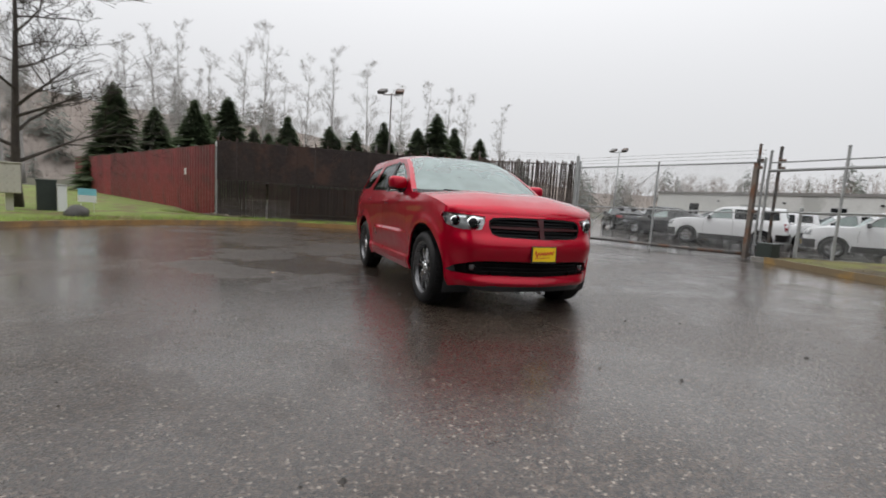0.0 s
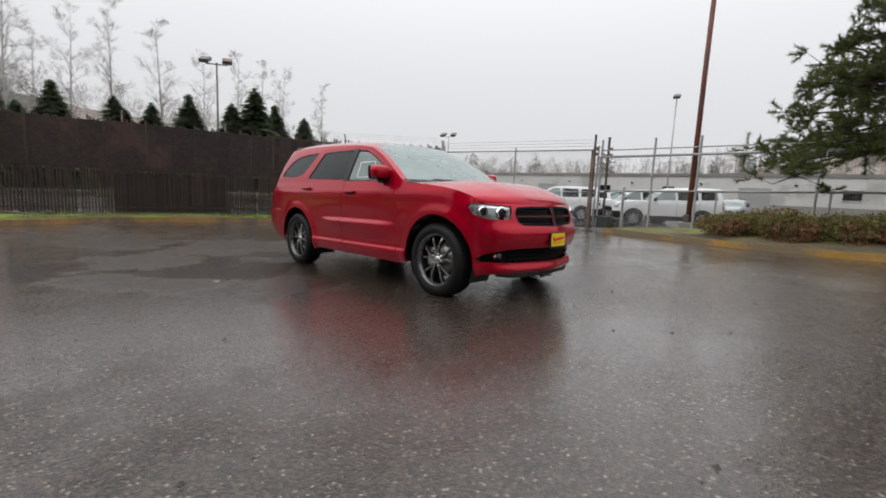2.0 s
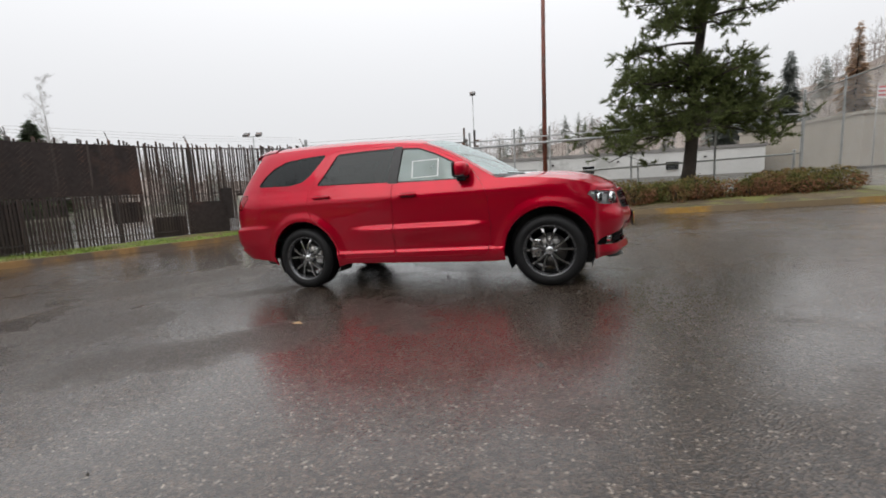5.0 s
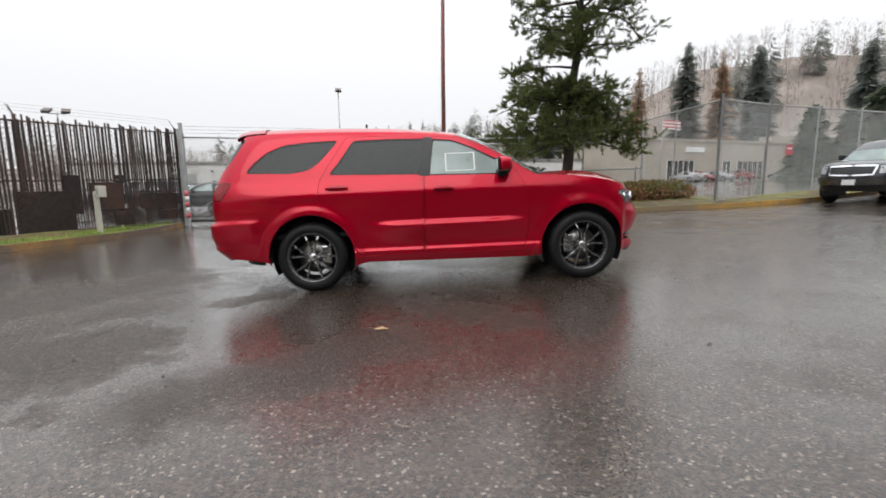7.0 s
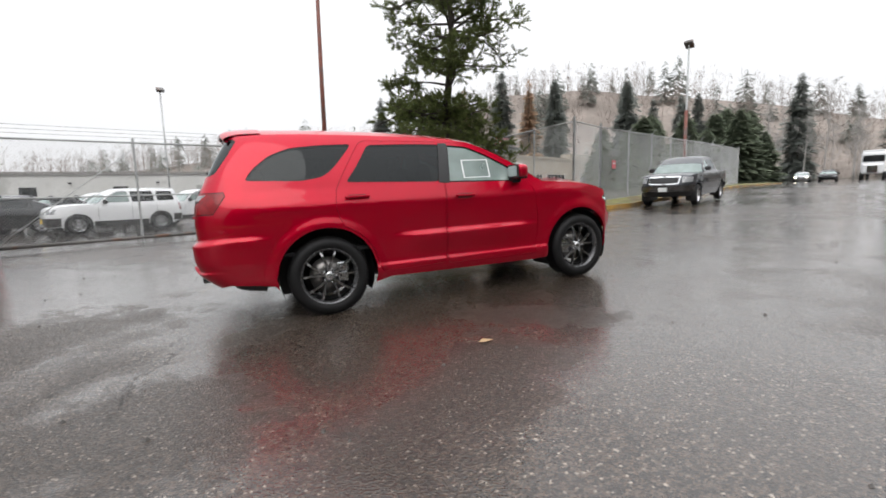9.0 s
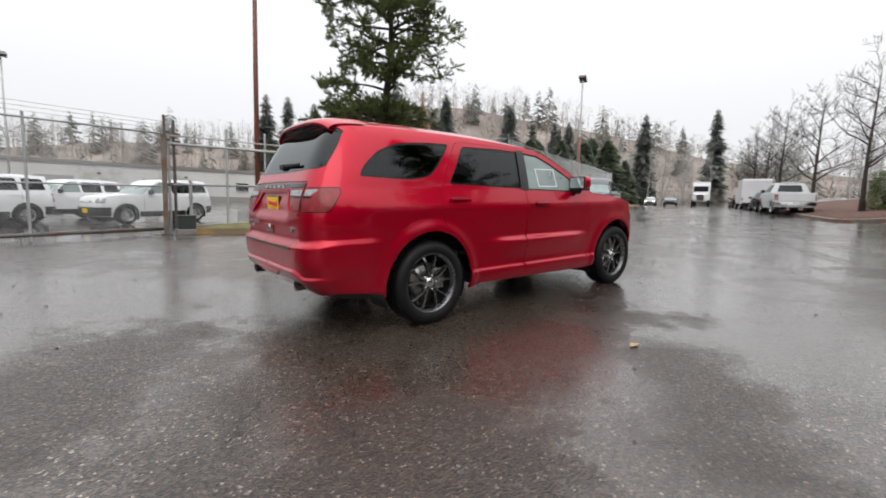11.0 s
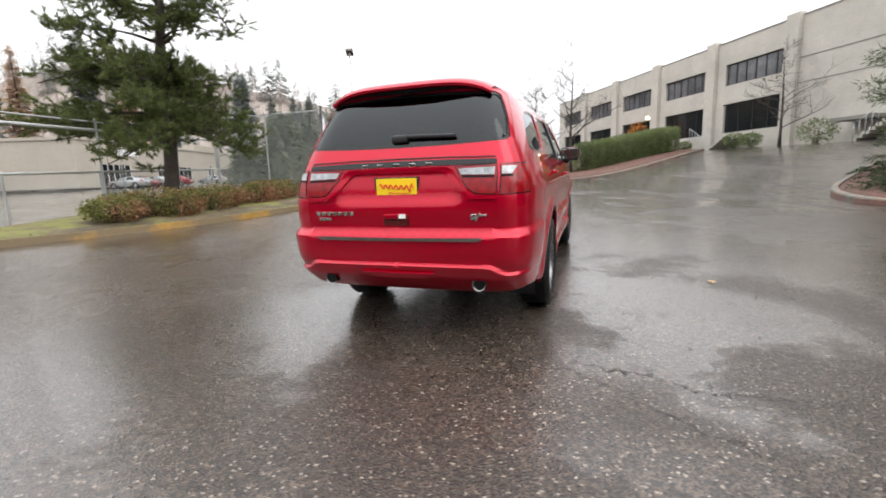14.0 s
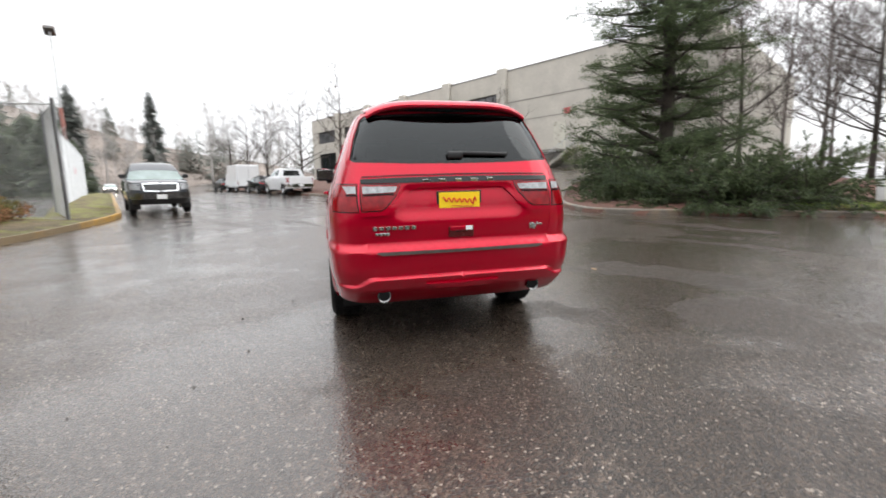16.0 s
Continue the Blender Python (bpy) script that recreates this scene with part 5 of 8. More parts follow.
def hillside():
    """Wooded slopes all round, far behind the lots."""
    rows = []
    n = 180
    for i in range(n + 1):
        b = -60 + 360 * i / n
        a = radians(b)
        for r, k in ((150, 0.0), (170, 0.22), (195, 0.5), (225, 0.74), (300, 0.8), (420, 0.3)):
            top = math.tan(radians(hill_angle(b))) * 225 * k
            rows.append((math.cos(a) * r, math.sin(a) * r, -3 + max(0, top - 1) + (2.5 * noise.noise((b * 0.12, r * 0.02, 3)) if k else -4)))
    faces = [(i * 6 + k, i * 6 + 6 + k, i * 6 + 7 + k, i * 6 + 1 + k) for i in range(n) for k in range(5)]
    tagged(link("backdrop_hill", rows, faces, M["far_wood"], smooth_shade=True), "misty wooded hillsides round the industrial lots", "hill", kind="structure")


def hill_height(b, r):
    k = float(np.interp(r, [150, 170, 195, 225, 300], [0, 0.22, 0.5, 0.74, 0.8]))
    return -3 + max(0, math.tan(radians(hill_angle(b))) * 225 * k - 1)


def far_woods(name, label, mat, count, seed, bare):
    """Woods on the slopes: too many and too far to count."""
    rng = random.Random(seed)
    v, f = [], []
    for _ in range(count):
        b = rng.uniform(-60, 300)
        r = rng.uniform(140, 235)
        a = radians(b)
        x, y, z = math.cos(a) * r, math.sin(a) * r, hill_height(b, max(150, r))
        h = (rng.uniform(7, 13) if bare else rng.uniform(5, 17)) * (1.2 if 25 < b < 66 else 1.0)
        if not bare:
            w = h * rng.uniform(0.2, 0.3)
            for k in range(130):
                t = rng.random() ** 1.2
                aa = rng.uniform(0, 6.28)
                rr = w * (1 - t) ** 0.55 * rng.uniform(0.6, 1.2) + 0.2
                zz = z + h * (0.05 + 0.92 * t)
                i = len(v)
                v += [(x, y, zz + 0.35), (x + math.cos(aa - 0.17) * rr, y + math.sin(aa - 0.17) * rr, zz - 0.25 * rr), (x + math.cos(aa + 0.17) * rr, y + math.sin(aa + 0.17) * rr, zz - 0.35 * rr)]
                f.append((i, i + 1, i + 2))
            v += [(x - 0.2, y, z), (x + 0.2, y, z), (x, y, z + h * 0.98)]
            f.append((len(v) - 3, len(v) - 2, len(v) - 1))
        else:
            cw = h * rng.uniform(0.2, 0.36)
            for k in range(44):
                t = rng.uniform(0.25, 1.0)
                wide = cw * math.sin(math.pi * (0.12 + 0.8 * (t - 0.25) / 0.75)) 
                aa, l = rng.uniform(0, 6.28), h * rng.uniform(0.06, 0.16)
                rr = wide * rng.random() ** 0.5
                i = len(v)
                wd = 0.035 + 0.05 * rng.random()
                bx, by, bz = x + math.cos(aa) * rr, y + math.sin(aa) * rr, z + h * t * 0.93
                v += [(bx - wd * math.sin(aa), by + wd * math.cos(aa), bz), (bx + wd * math.sin(aa), by - wd * math.cos(aa), bz), (bx + math.cos(aa) * l * 0.6, by + math.sin(aa) * l * 0.6, bz + l)]
                f.append((i, i + 1, i + 2))
            i = len(v)
            v += [(x - 0.12, y, z), (x + 0.12, y, z), (x, y, z + h)]
            f.append((i, i + 1, i + 2))
    tagged(link(name, v, f, mat), label, "woods", kind="stuff")


# slope and bare woods carry the distance haze in their pale base colours
M["far_wood"] = pmat("haze_pale_wooded_slope", (0.275, 0.24, 0.215), 1.0, var=0.3, scale=0.05, bump=1.0, bscale=0.3, spec=0.0)
M["far_bare"] = pmat("haze_pale_bare_woods", (0.275, 0.235, 0.21), 1.0, var=0.25, scale=0.03, spec=0.0, rnd=0.15, island=True)
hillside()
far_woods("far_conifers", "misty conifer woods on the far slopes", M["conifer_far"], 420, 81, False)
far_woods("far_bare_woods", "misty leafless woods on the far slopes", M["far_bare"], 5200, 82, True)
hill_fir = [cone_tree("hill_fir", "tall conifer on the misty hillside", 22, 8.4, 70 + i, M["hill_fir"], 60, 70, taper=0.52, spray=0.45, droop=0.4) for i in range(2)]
larch = cone_tree("larch_tree", "brown autumn larch on the misty hillside", 20, 7.0, 79, M["larch"], 48, 60, taper=0.6, spray=0.6, droop=0.3)
rng = random.Random(79)
for o in hill_fir:
    tagged(o, "tall conifer on the misty hillside", "tree", "hillside conifers")
tagged(larch, "brown autumn larch on the misty hillside", "tree", "hillside larches")
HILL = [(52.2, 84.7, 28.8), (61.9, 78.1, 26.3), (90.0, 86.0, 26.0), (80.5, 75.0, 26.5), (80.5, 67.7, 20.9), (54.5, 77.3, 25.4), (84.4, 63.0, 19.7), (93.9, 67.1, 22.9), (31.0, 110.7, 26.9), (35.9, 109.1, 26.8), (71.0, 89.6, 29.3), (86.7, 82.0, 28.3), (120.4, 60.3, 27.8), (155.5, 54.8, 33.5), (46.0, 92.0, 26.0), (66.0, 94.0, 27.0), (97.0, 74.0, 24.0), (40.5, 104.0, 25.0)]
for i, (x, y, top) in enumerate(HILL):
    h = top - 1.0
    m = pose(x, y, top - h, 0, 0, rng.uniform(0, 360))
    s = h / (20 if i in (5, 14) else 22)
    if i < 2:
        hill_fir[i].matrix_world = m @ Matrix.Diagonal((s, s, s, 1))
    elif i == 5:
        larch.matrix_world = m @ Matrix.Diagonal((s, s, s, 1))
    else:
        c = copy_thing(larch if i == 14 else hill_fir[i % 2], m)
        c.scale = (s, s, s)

# hedge and shrubs
leaf_mass("hedge", "trimmed dense green hedge beside the driveway", [(26.5 + i * 0.55, -0.8 - i * 0.58, gz(26.5 + i * 0.55, -0.8 - i * 0.58) + 1.05, 0.78, 0.78, 0.98) for i in range(11)], 0.05, 6500, M["hedge"], 41, "hedge", box_like=True)
rng = random.Random(42)
for i in range(10):
    x = 1.9 + i * 0.72 + rng.uniform(-0.2, 0.2)
    y = 9.3 + (0.35 if i == 0 else 0) + rng.uniform(-0.35, 0.5)
    leaf_mass("low_shrub", "low spreading shrub with green and reddish leaves on the verge", [(rng.gauss(0, 0.25), rng.gauss(0, 0.2), 0.26 + rng.uniform(0, 0.12), rng.uniform(0.5, 0.75), rng.uniform(0.45, 0.7), rng.uniform(0.26, 0.44)) for _ in range(3)], 0.046, 800, M["shrub"], 100 + i, "shrub", pose(x, y, gz(x, y) + 0.16))
for i, (d, s) in enumerate(((2.2, 0.9), (0.9, 0.8), (-3.4, 1.2), (-7.8, 1.3), (6.9, 0.7), (-10.6, 1.0))):
    x, y = 29.5 + d * 0.867 - 1.5 * 0.498, -13 + d * 0.498 + 1.5 * 0.867
    leaf_mass("foundation_shrub", "rounded evergreen shrub against the concrete wall", [(0, 0, 0.55 * s, 0.9 * s, 0.8 * s, 0.6 * s)], 0.06, 1100, M["hedge"], 200 + i, "shrub", pose(x, y, gz(x, y) + 0.05))
JUNIPERS = [(5.2 + i * 1.05, -9.6 - 0.5 * abs(i - 2)) for i in range(8)] + [(4.5, -10.8), (4.2, -12.3), (5.7, -12.0), (5.4, -13.6), (7.2, -12.6)]
for i, (x, y) in enumerate(JUNIPERS):
    juniper(x, y, 2.0 + 0.4 * math.sin(i * 2.3), 300 + i)
leaf_mass("orange_shrub", "small tree with orange autumn leaves by the office", [(0, 0, 1.6, 1.0, 1.0, 1.5)], 0.08, 900, M["orange_leaf"], 260, "shrub", pose(39.5, -5.2, gz(39.5, -5.2)))
leaf_mass("bare_bush", "sparse reddish twiggy bush behind the wire fence", [(0, 0, 0.9, 0.9, 0.9, 0.9)], 0.03, 240, M["shrub"], 261, "shrub", pose(13.6, 12.6, gz(13.6, 12.6)))

# ---- vehicles: sheet-metal tools ----
def table(rows):
    # smooth interpolation by sampling a curve through the rows
    fine = curve_through([(a, b, 0) for a, b in rows], 0.02)
    fx, fy = np.array([p.x for p in fine]), np.array([p.y for p in fine])
    fx = np.maximum.accumulate(fx)
    return lambda v: float(np.interp(v, fx, fy))


class Shell:
    """The outer skin of one half of a car. A point is (u, z): u runs along the plan outline from the middle of the tail,
    round the corner, along the side, to the middle of the nose."""

    def __init__(self, width, rear, nose, n_nose=4.5, n_rear=7.0, bumps=None):
        self.W, self.R, self.F, self.bumps = table(width), table(rear), table(nose), bumps
        w0, r0, f0 = max(v for _, v in width), -min(v for _, v in rear), max(v for _, v in nose)
        xi, eta, u = [], [], [0.0]
        for i in range(1601):
            a = math.pi * (1 - i / 1600)
            c, s = math.cos(a), math.sin(a)
            n = n_rear if c < 0 else n_nose
            xi.append(math.copysign(abs(c) ** (2 / n), c))
            eta.append(abs(s) ** (2 / n))
        self.xi, self.eta = np.array(xi), np.array(eta)
        px, py = np.where(self.xi < 0, self.xi * r0, self.xi * f0), self.eta * w0
        self.u = np.r_[0, np.cumsum(np.hypot(np.diff(px), np.diff(py)))]
        self.end = float(self.u[-1])
        self.mid = int(np.argmin(abs(self.xi)))

    def at(self, u, z, off=0.0):
        x, e = float(np.interp(u, self.u, self.xi)), float(np.interp(u, self.u, self.eta))
        p = Vector((x * (self.F(z) if x > 0 else -self.R(z)), -e * self.W(z), z))
        if self.bumps:
            p += self.bumps(p.x, p.y, z)
        if off:
            p += self.normal(u, z) * off
        return p

    def normal(self, u, z):
        a = self.at(min(u + 0.01, self.end), z) - self.at(max(u - 0.01, 0), z)
        b = self.at(u, z + 0.01) - self.at(u, z - 0.01)
        n = a.cross(b)
        return n.normalized() if n.length > 1e-12 else Vector((0, -1, 0))

    def uz(self, p):
        kind, v, z = p
        if kind == "u":
            return (v * self.end, z)
        if kind == "s":
            k = v / (self.F(z) if v > 0 else -self.R(z))
            return (float(np.interp(k, self.xi, self.u)), z)
        e = min(abs(v) / self.W(z), 0.9995)
        m = self.mid
        if kind == "r":
            return (float(np.interp(e, self.eta[:m], self.u[:m])), z)
        return (float(np.interp(-e, -self.eta[m:], self.u[m:])), z)

    def poly(self, pts, step=0.04):
        """A closed outline in (u, z) from side (s), rear (r) and front (f) points, edges filled in."""
        out = []
        q = [self.uz(p) for p in pts]
        for a, b in zip(q, q[1:] + q[:1]):
            n = max(1, int(math.dist(a, b) / step))
            out += [(a[0] + (b[0] - a[0]) * i / n, a[1] + (b[1] - a[1]) * i / n) for i in range(n)]
        return out


def shrink(poly, d):
    """The outline moved inwards by d."""
    n = len(poly)
    area = sum(poly[i][0] * poly[(i + 1) % n][1] - poly[(i + 1) % n][0] * poly[i][1] for i in range(n))
    s = 1 if area > 0 else -1
    out = []
    for i in range(n):
        (ax, ay), (bx, by), (cx, cy) = poly[i - 1], poly[i], poly[(i + 1) % n]
        t = Vector((cx - ax, cy - ay))
        t = t.normalized() if t.length > 1e-9 else Vector((1, 0))
        out.append((bx - t.y * d * s, by + t.x * d * s))
    return out


def round_poly(pts, r=0.02, n=3):
    """Cuts the corners of an outline of tagged points of one kind."""
    out = []
    for i in range(len(pts)):
        a, b, c = pts[i - 1], pts[i], pts[(i + 1) % len(pts)]
        if not (a[0] == b[0] == c[0]):
            out.append(b)
            continue
        A, B, C = Vector(a[1:]), Vector(b[1:]), Vector(c[1:])
        la, lc = (A - B).length, (C - B).length
        p, q = B + (A - B) * min(0.45, r / max(la, 1e-6)), B + (C - B) * min(0.45, r / max(lc, 1e-6))
        for k in range(n + 1):
            t = k / n
            w = p * (1 - t) ** 2 + B * 2 * t * (1 - t) + q * t * t
            out.append((b[0], w.x, w.y))
    return out


def skin(shell, outer, holes=(), step=0.06, off=0.0, flange=0.02, sides=(1,), fine=(), rings=()):
    """Vertices and faces of a panel cut from the shell, for the right (1) and/or left (-1) side."""
    loops = [outer, *holes]
    pts, edges = [], []
    for lp in loops:
        b = len(pts)
        pts += [Vector(p) for p in lp]
        edges += [(b + i, b + (i + 1) % len(lp)) for i in range(len(lp))]
    nb = len(pts)
    arr = np.array([(p.x, p.y) for p in pts])
    us, zs = arr[:, 0], arr[:, 1]
    seg_a = np.array([pts[a] for a, b in edges])
    seg_d = np.array([pts[b] for a, b in edges]) - seg_a
    seg_l = np.maximum((seg_d ** 2).sum(1), 1e-12)
    grid = [(us.min() + (i + 0.5) * step, zs.min() + (j + 0.5 * (i % 2)) * step) for i in range(int((us.max() - us.min()) / step) + 1) for j in range(int((zs.max() - zs.min()) / step) + 2)]
    grid = [q for q in grid if not any(a - 0.4 * step < q[1] < b + 0.4 * step for a, b, _ in fine)]
    dense = set()
    for a, b, d in fine:
        for j in range(int((b - a) / d) + 1):
            for i in range(int((us.max() - us.min()) / step) + 1):
                dense.add((us.min() + (i + 0.5) * step, a + j * d))
    if rings:
        for cx, cz, r0, r1, n in rings:
            for i in range(n + 1):
                r = r0 + (r1 - r0) * i / n
                for k in range(0, 360, 4):
                    a = radians(k + 2 * (i % 2))
                    dense.add(shell.uz(("s", cx + r * math.cos(a), cz + r * math.sin(a))))

        def clear(q):
            p = shell.at(*q)
            return not any(r0 - 0.01 < math.hypot(p.x - cx, p.z - cz) < r1 + 0.012 for cx, cz, r0, r1, _ in rings)
        grid = [q for q in grid if clear(q)]
    for x, y in grid + sorted(dense):
            if not inside(outer, x, y) or any(inside(h, x, y) for h in holes):
                continue
            k = np.clip(((np.array((x, y)) - seg_a) * seg_d).sum(1) / seg_l, 0, 1)
            if (((seg_a + k[:, None] * seg_d - (x, y)) ** 2).sum(1)).min() > ((0.15 if (x, y) in dense else 0.4) * step) ** 2:
                pts.append(Vector((x, y)))
    v2, _, tri, *_ = delaunay_2d_cdt(pts, edges, [], 0, 1e-7)
    faces = []
    for t in tri:
        c = sum((v2[i] for i in t), Vector((0, 0))) / len(t)
        if inside(outer, c.x, c.y) and not any(inside(h, c.x, c.y) for h in holes):
            faces.append(tuple(t))
    count = {}
    for t in faces:
        for a, b in zip(t, t[1:] + t[:1]):
            count[frozenset((a, b))] = count.get(frozenset((a, b)), 0) + 1
    rim = [(a, b) for t in faces for a, b in zip(t, t[1:] + t[:1]) if count[frozenset((a, b))] == 1]
    P = [shell.at(v.x, v.y, off) for v in v2]
    N = {}
    end = shell.end
    fl = []
    if flange:
        for a, b in rim:
            if max(v2[a].x, v2[b].x) < 1e-4 or min(v2[a].x, v2[b].x) > end - 1e-4:
                continue
            for k in (a, b):
                if k not in N:
                    N[k] = len(P)
                    P.append(shell.at(v2[k].x, v2[k].y, off - flange))
            fl.append((b, a, N[a], N[b]))
    verts, out = [], []
    for s in sides:
        base = len(verts)
        verts += [Vector((p.x, p.y * s, p.z)) for p in P]
        for f in faces + fl:
            out.append(tuple(base + i for i in (f if s == 1 else reversed(f))))
    return verts, out


def panel(name, shell, outer, mat, parent, holes=(), step=0.06, off=0.0, flange=0.02, sides=(1,), label="", sharp=0.6, fine=(), rings=()):
    verts, faces = skin(shell, outer, holes, step, off, flange, sides, fine, rings)
    bm = bmesh.new()
    vs = [bm.verts.new(v) for v in verts]
    for f in faces:
        try:
            bm.faces.new([vs[i] for i in f])
        except ValueError:
            pass
    if len(sides) == 2:
        bmesh.ops.remove_doubles(bm, verts=[v for v in bm.verts if abs(v.co.y) < 0.004], dist=0.008)
    bmesh.ops.recalc_face_normals(bm, faces=bm.faces)
    # normals look away from the middle of the car
    tot = sum(((f.calc_center_median() - Vector((0, 0, 0.8))).dot(f.normal) * f.calc_area() for f in bm.faces), 0.0)
    if tot < 0:
        bmesh.ops.reverse_faces(bm, faces=bm.faces)
    for e in bm.edges:
        if len(e.link_faces) == 2 and e.calc_face_angle(0) > sharp:
            e.smooth = False
    me = bpy.data.meshes.new(name)
    bm.to_mesh(me)
    bm.free()
    me.materials.append(mat)
    me.polygons.foreach_set("use_smooth", [True] * len(me.polygons))
    ob = new(name, me)
    ob.parent = parent
    if label:
        ob["label"] = label
    return ob


def sheet(name, rows, mat, parent, label="", thick=0.0):
    """A smooth grid surface from rows of points."""
    n = len(rows[0])
    verts = [p for r in rows for p in r]
    faces = [(i * n + j, i * n + j + 1, (i + 1) * n + j + 1, (i + 1) * n + j) for i in range(len(rows) - 1) for j in range(n - 1)]
    bm = bmesh.new()
    vs = [bm.verts.new(v) for v in verts]
    for f in faces:
        bm.faces.new([vs[i] for i in f])
    if thick:
        rim = [e for e in bm.edges if len(e.link_faces) == 1]
        ex = bmesh.ops.extrude_edge_only(bm, edges=rim)
        bmesh.ops.translate(bm, verts=[g for g in ex["geom"] if isinstance(g, bmesh.types.BMVert)], vec=(0, 0, -thick))
    bmesh.ops.recalc_face_normals(bm, faces=bm.faces)
    tot = sum(((f.calc_center_median() - Vector((0, 0, 0.8))).dot(f.normal) * f.calc_area() for f in bm.faces), 0.0)
    if tot < 0:
        bmesh.ops.reverse_faces(bm, faces=bm.faces)
    for e in bm.edges:
        if len(e.link_faces) == 2 and e.calc_face_angle(0) > 0.7:
            e.smooth = False
    me = bpy.data.meshes.new(name)
    bm.to_mesh(me)
    bm.free()
    me.materials.append(mat)
    me.polygons.foreach_set("use_smooth", [True] * len(me.polygons))
    ob = new(name, me)
    ob.parent = parent
    if label:
        ob["label"] = label
    return ob


def lathe(name, prof, mat, parent, at, axis_y=1, n=40, label="", smooth_shade=True):
    """Turns a profile of (radius, depth) round the wheel's axle; depth grows towards the outside of the car (-y when axis_y is 1)."""
    verts, faces = [], []
    for r, d in prof:
        for k in range(n):
            a = 2 * math.pi * k / n
            verts.append((at[0] + r * math.cos(a), at[1] - d * axis_y, at[2] + r * math.sin(a)))
    m = len(prof)
    for i in range(m - 1):
        for k in range(n):
            faces.append((i * n + k, i * n + (k + 1) % n, (i + 1) * n + (k + 1) % n, (i + 1) * n + k))
    ob = link(name, verts, faces, mat, parent, label, smooth_shade)
    return ob


def wheel(parent, at, side, radius, rim_r, rim_mat, style, tyre_w=0.26, detail=True):
    """A tyre, rim with spokes, brake disc and hub. side: 1 for the right of the car."""
    w = part("wheel", box((0.05, 0.05, 0.05), at), M["black"], parent)
    h = tyre_w / 2
    R = radius
    lathe("tyre", [(rim_r - 0.01, -h), (rim_r + 0.03, -h - 0.005), (R - 0.03, -h + 0.004), (R - 0.008, -h + 0.03), (R, -h * 0.5), (R, h * 0.5), (R - 0.008, h - 0.03), (R - 0.03, h - 0.004), (rim_r + 0.045, h + 0.006), (rim_r + 0.02, h + 0.002), (rim_r - 0.002, h - 0.012)], M["tyre"], w, at, side, 48, "black rubber tyre")
    lathe("barrel", [(rim_r - 0.006, -h + 0.02), (rim_r - 0.045, -h + 0.05), (rim_r - 0.045, h - 0.06)], M["black"], w, at, side, 40)
    lathe("rim", [(rim_r - 0.03, h - 0.065), (rim_r - 0.030, h - 0.05), (rim_r - 0.012, h - 0.02), (rim_r, h - 0.008), (rim_r + 0.004, h - 0.014)], M["rim_edge"] if style == "split" else rim_mat, w, at, side, 48)
    lathe("brake_disc", [(0.05, 0.0), (rim_r * 0.66, 0.0), (rim_r * 0.66, -0.02), (0.05, -0.02)], M["disc"], w, at, side, 32)
    verts, faces = [], []
    face = h - 0.035
    for k in range(5):
        base = 2 * math.pi * k / 5 + 0.31
        for off in ((-0.265, 0.265) if style == "split" else (0.0,)):
            a0, a1 = base + off * (0.42 if style == "split" else 0), base + off * 1.15
            for j, (r, a, wid, dep) in enumerate(((0.045, a0, 0.019 if style == "split" else 0.05, face - 0.012), (rim_r * 0.45, (a0 * 0.6 + a1 * 0.4), 0.0145 if style == "split" else 0.045, face), (rim_r * 0.75, (a0 * 0.2 + a1 * 0.8), 0.0145 if style == "split" else 0.05, face - 0.004), (rim_r - 0.012, a1, 0.018 if style == "split" else 0.065, face - 0.022))):
                c, s = math.cos(a), math.sin(a)
                for sd, dd in ((-1, 0.0), (1, 0.0), (1, -0.03), (-1, -0.03)):
                    ww = wid * (0.6 if dd == 0 else 1.0) * sd
                    verts.append((at[0] + r * c - ww * s, at[1] - (dep + dd) * side, at[2] + r * s + ww * c))
                if j:
                    b = len(verts) - 8
                    for q in range(4):
                        faces.append((b + q, b + (q + 1) % 4, b + 4 + (q + 1) % 4, b + 4 + q))
    link("spokes", verts, faces, rim_mat, w, "slim paired dark spokes" if style == "split" else "")
    lathe("hub_cap", [(0.001, face + 0.004), (0.034, face + 0.002), (0.045, face - 0.006), (0.052, face - 0.03), (0.07, face - 0.04), (0.075, face - 0.07)], rim_mat if style != "split" else M["silver"], w, at, side, 24)
    if detail:
        for k in range(5):
            a = 2 * math.pi * k / 5
            lathe("lug_nut", [(0.001, face + 0.0), (0.009, face - 0.001), (0.011, face - 0.02)], M["silver"], w, (at[0] + 0.066 * math.cos(a), at[1], at[2] + 0.066 * math.sin(a)), side, 6)
        part("brake_caliper", box((0.11, 0.07, 0.2), (at[0] + rim_r * 0.52 * (-1 if at[0] > 0 else 1), at[1] - 0.005 * side, at[2] + 0.02), None, 0.012), M["silver"], w)
        # tread blocks
        bm = bmesh.new()
        for k in range(60):
            a = 2 * math.pi * k / 60
            for yy in (-0.075, 0.0, 0.075):
                add_box(bm, (0.006, 0.055, 0.026), (at[0] + R * math.cos(a + yy * 0.3), at[1] + yy, at[2] + R * math.sin(a + yy * 0.3)), Euler((0, -a, 0)).to_matrix())
        part("tread", bm, M["tyre"], w)
    return w


def arc(cx, cz, r, a0, a1, n=14, kind="s"):
    return [(kind, cx + r * math.cos(radians(a0 + (a1 - a0) * i / n)), cz + r * math.sin(radians(a0 + (a1 - a0) * i / n))) for i in range(n + 1)]


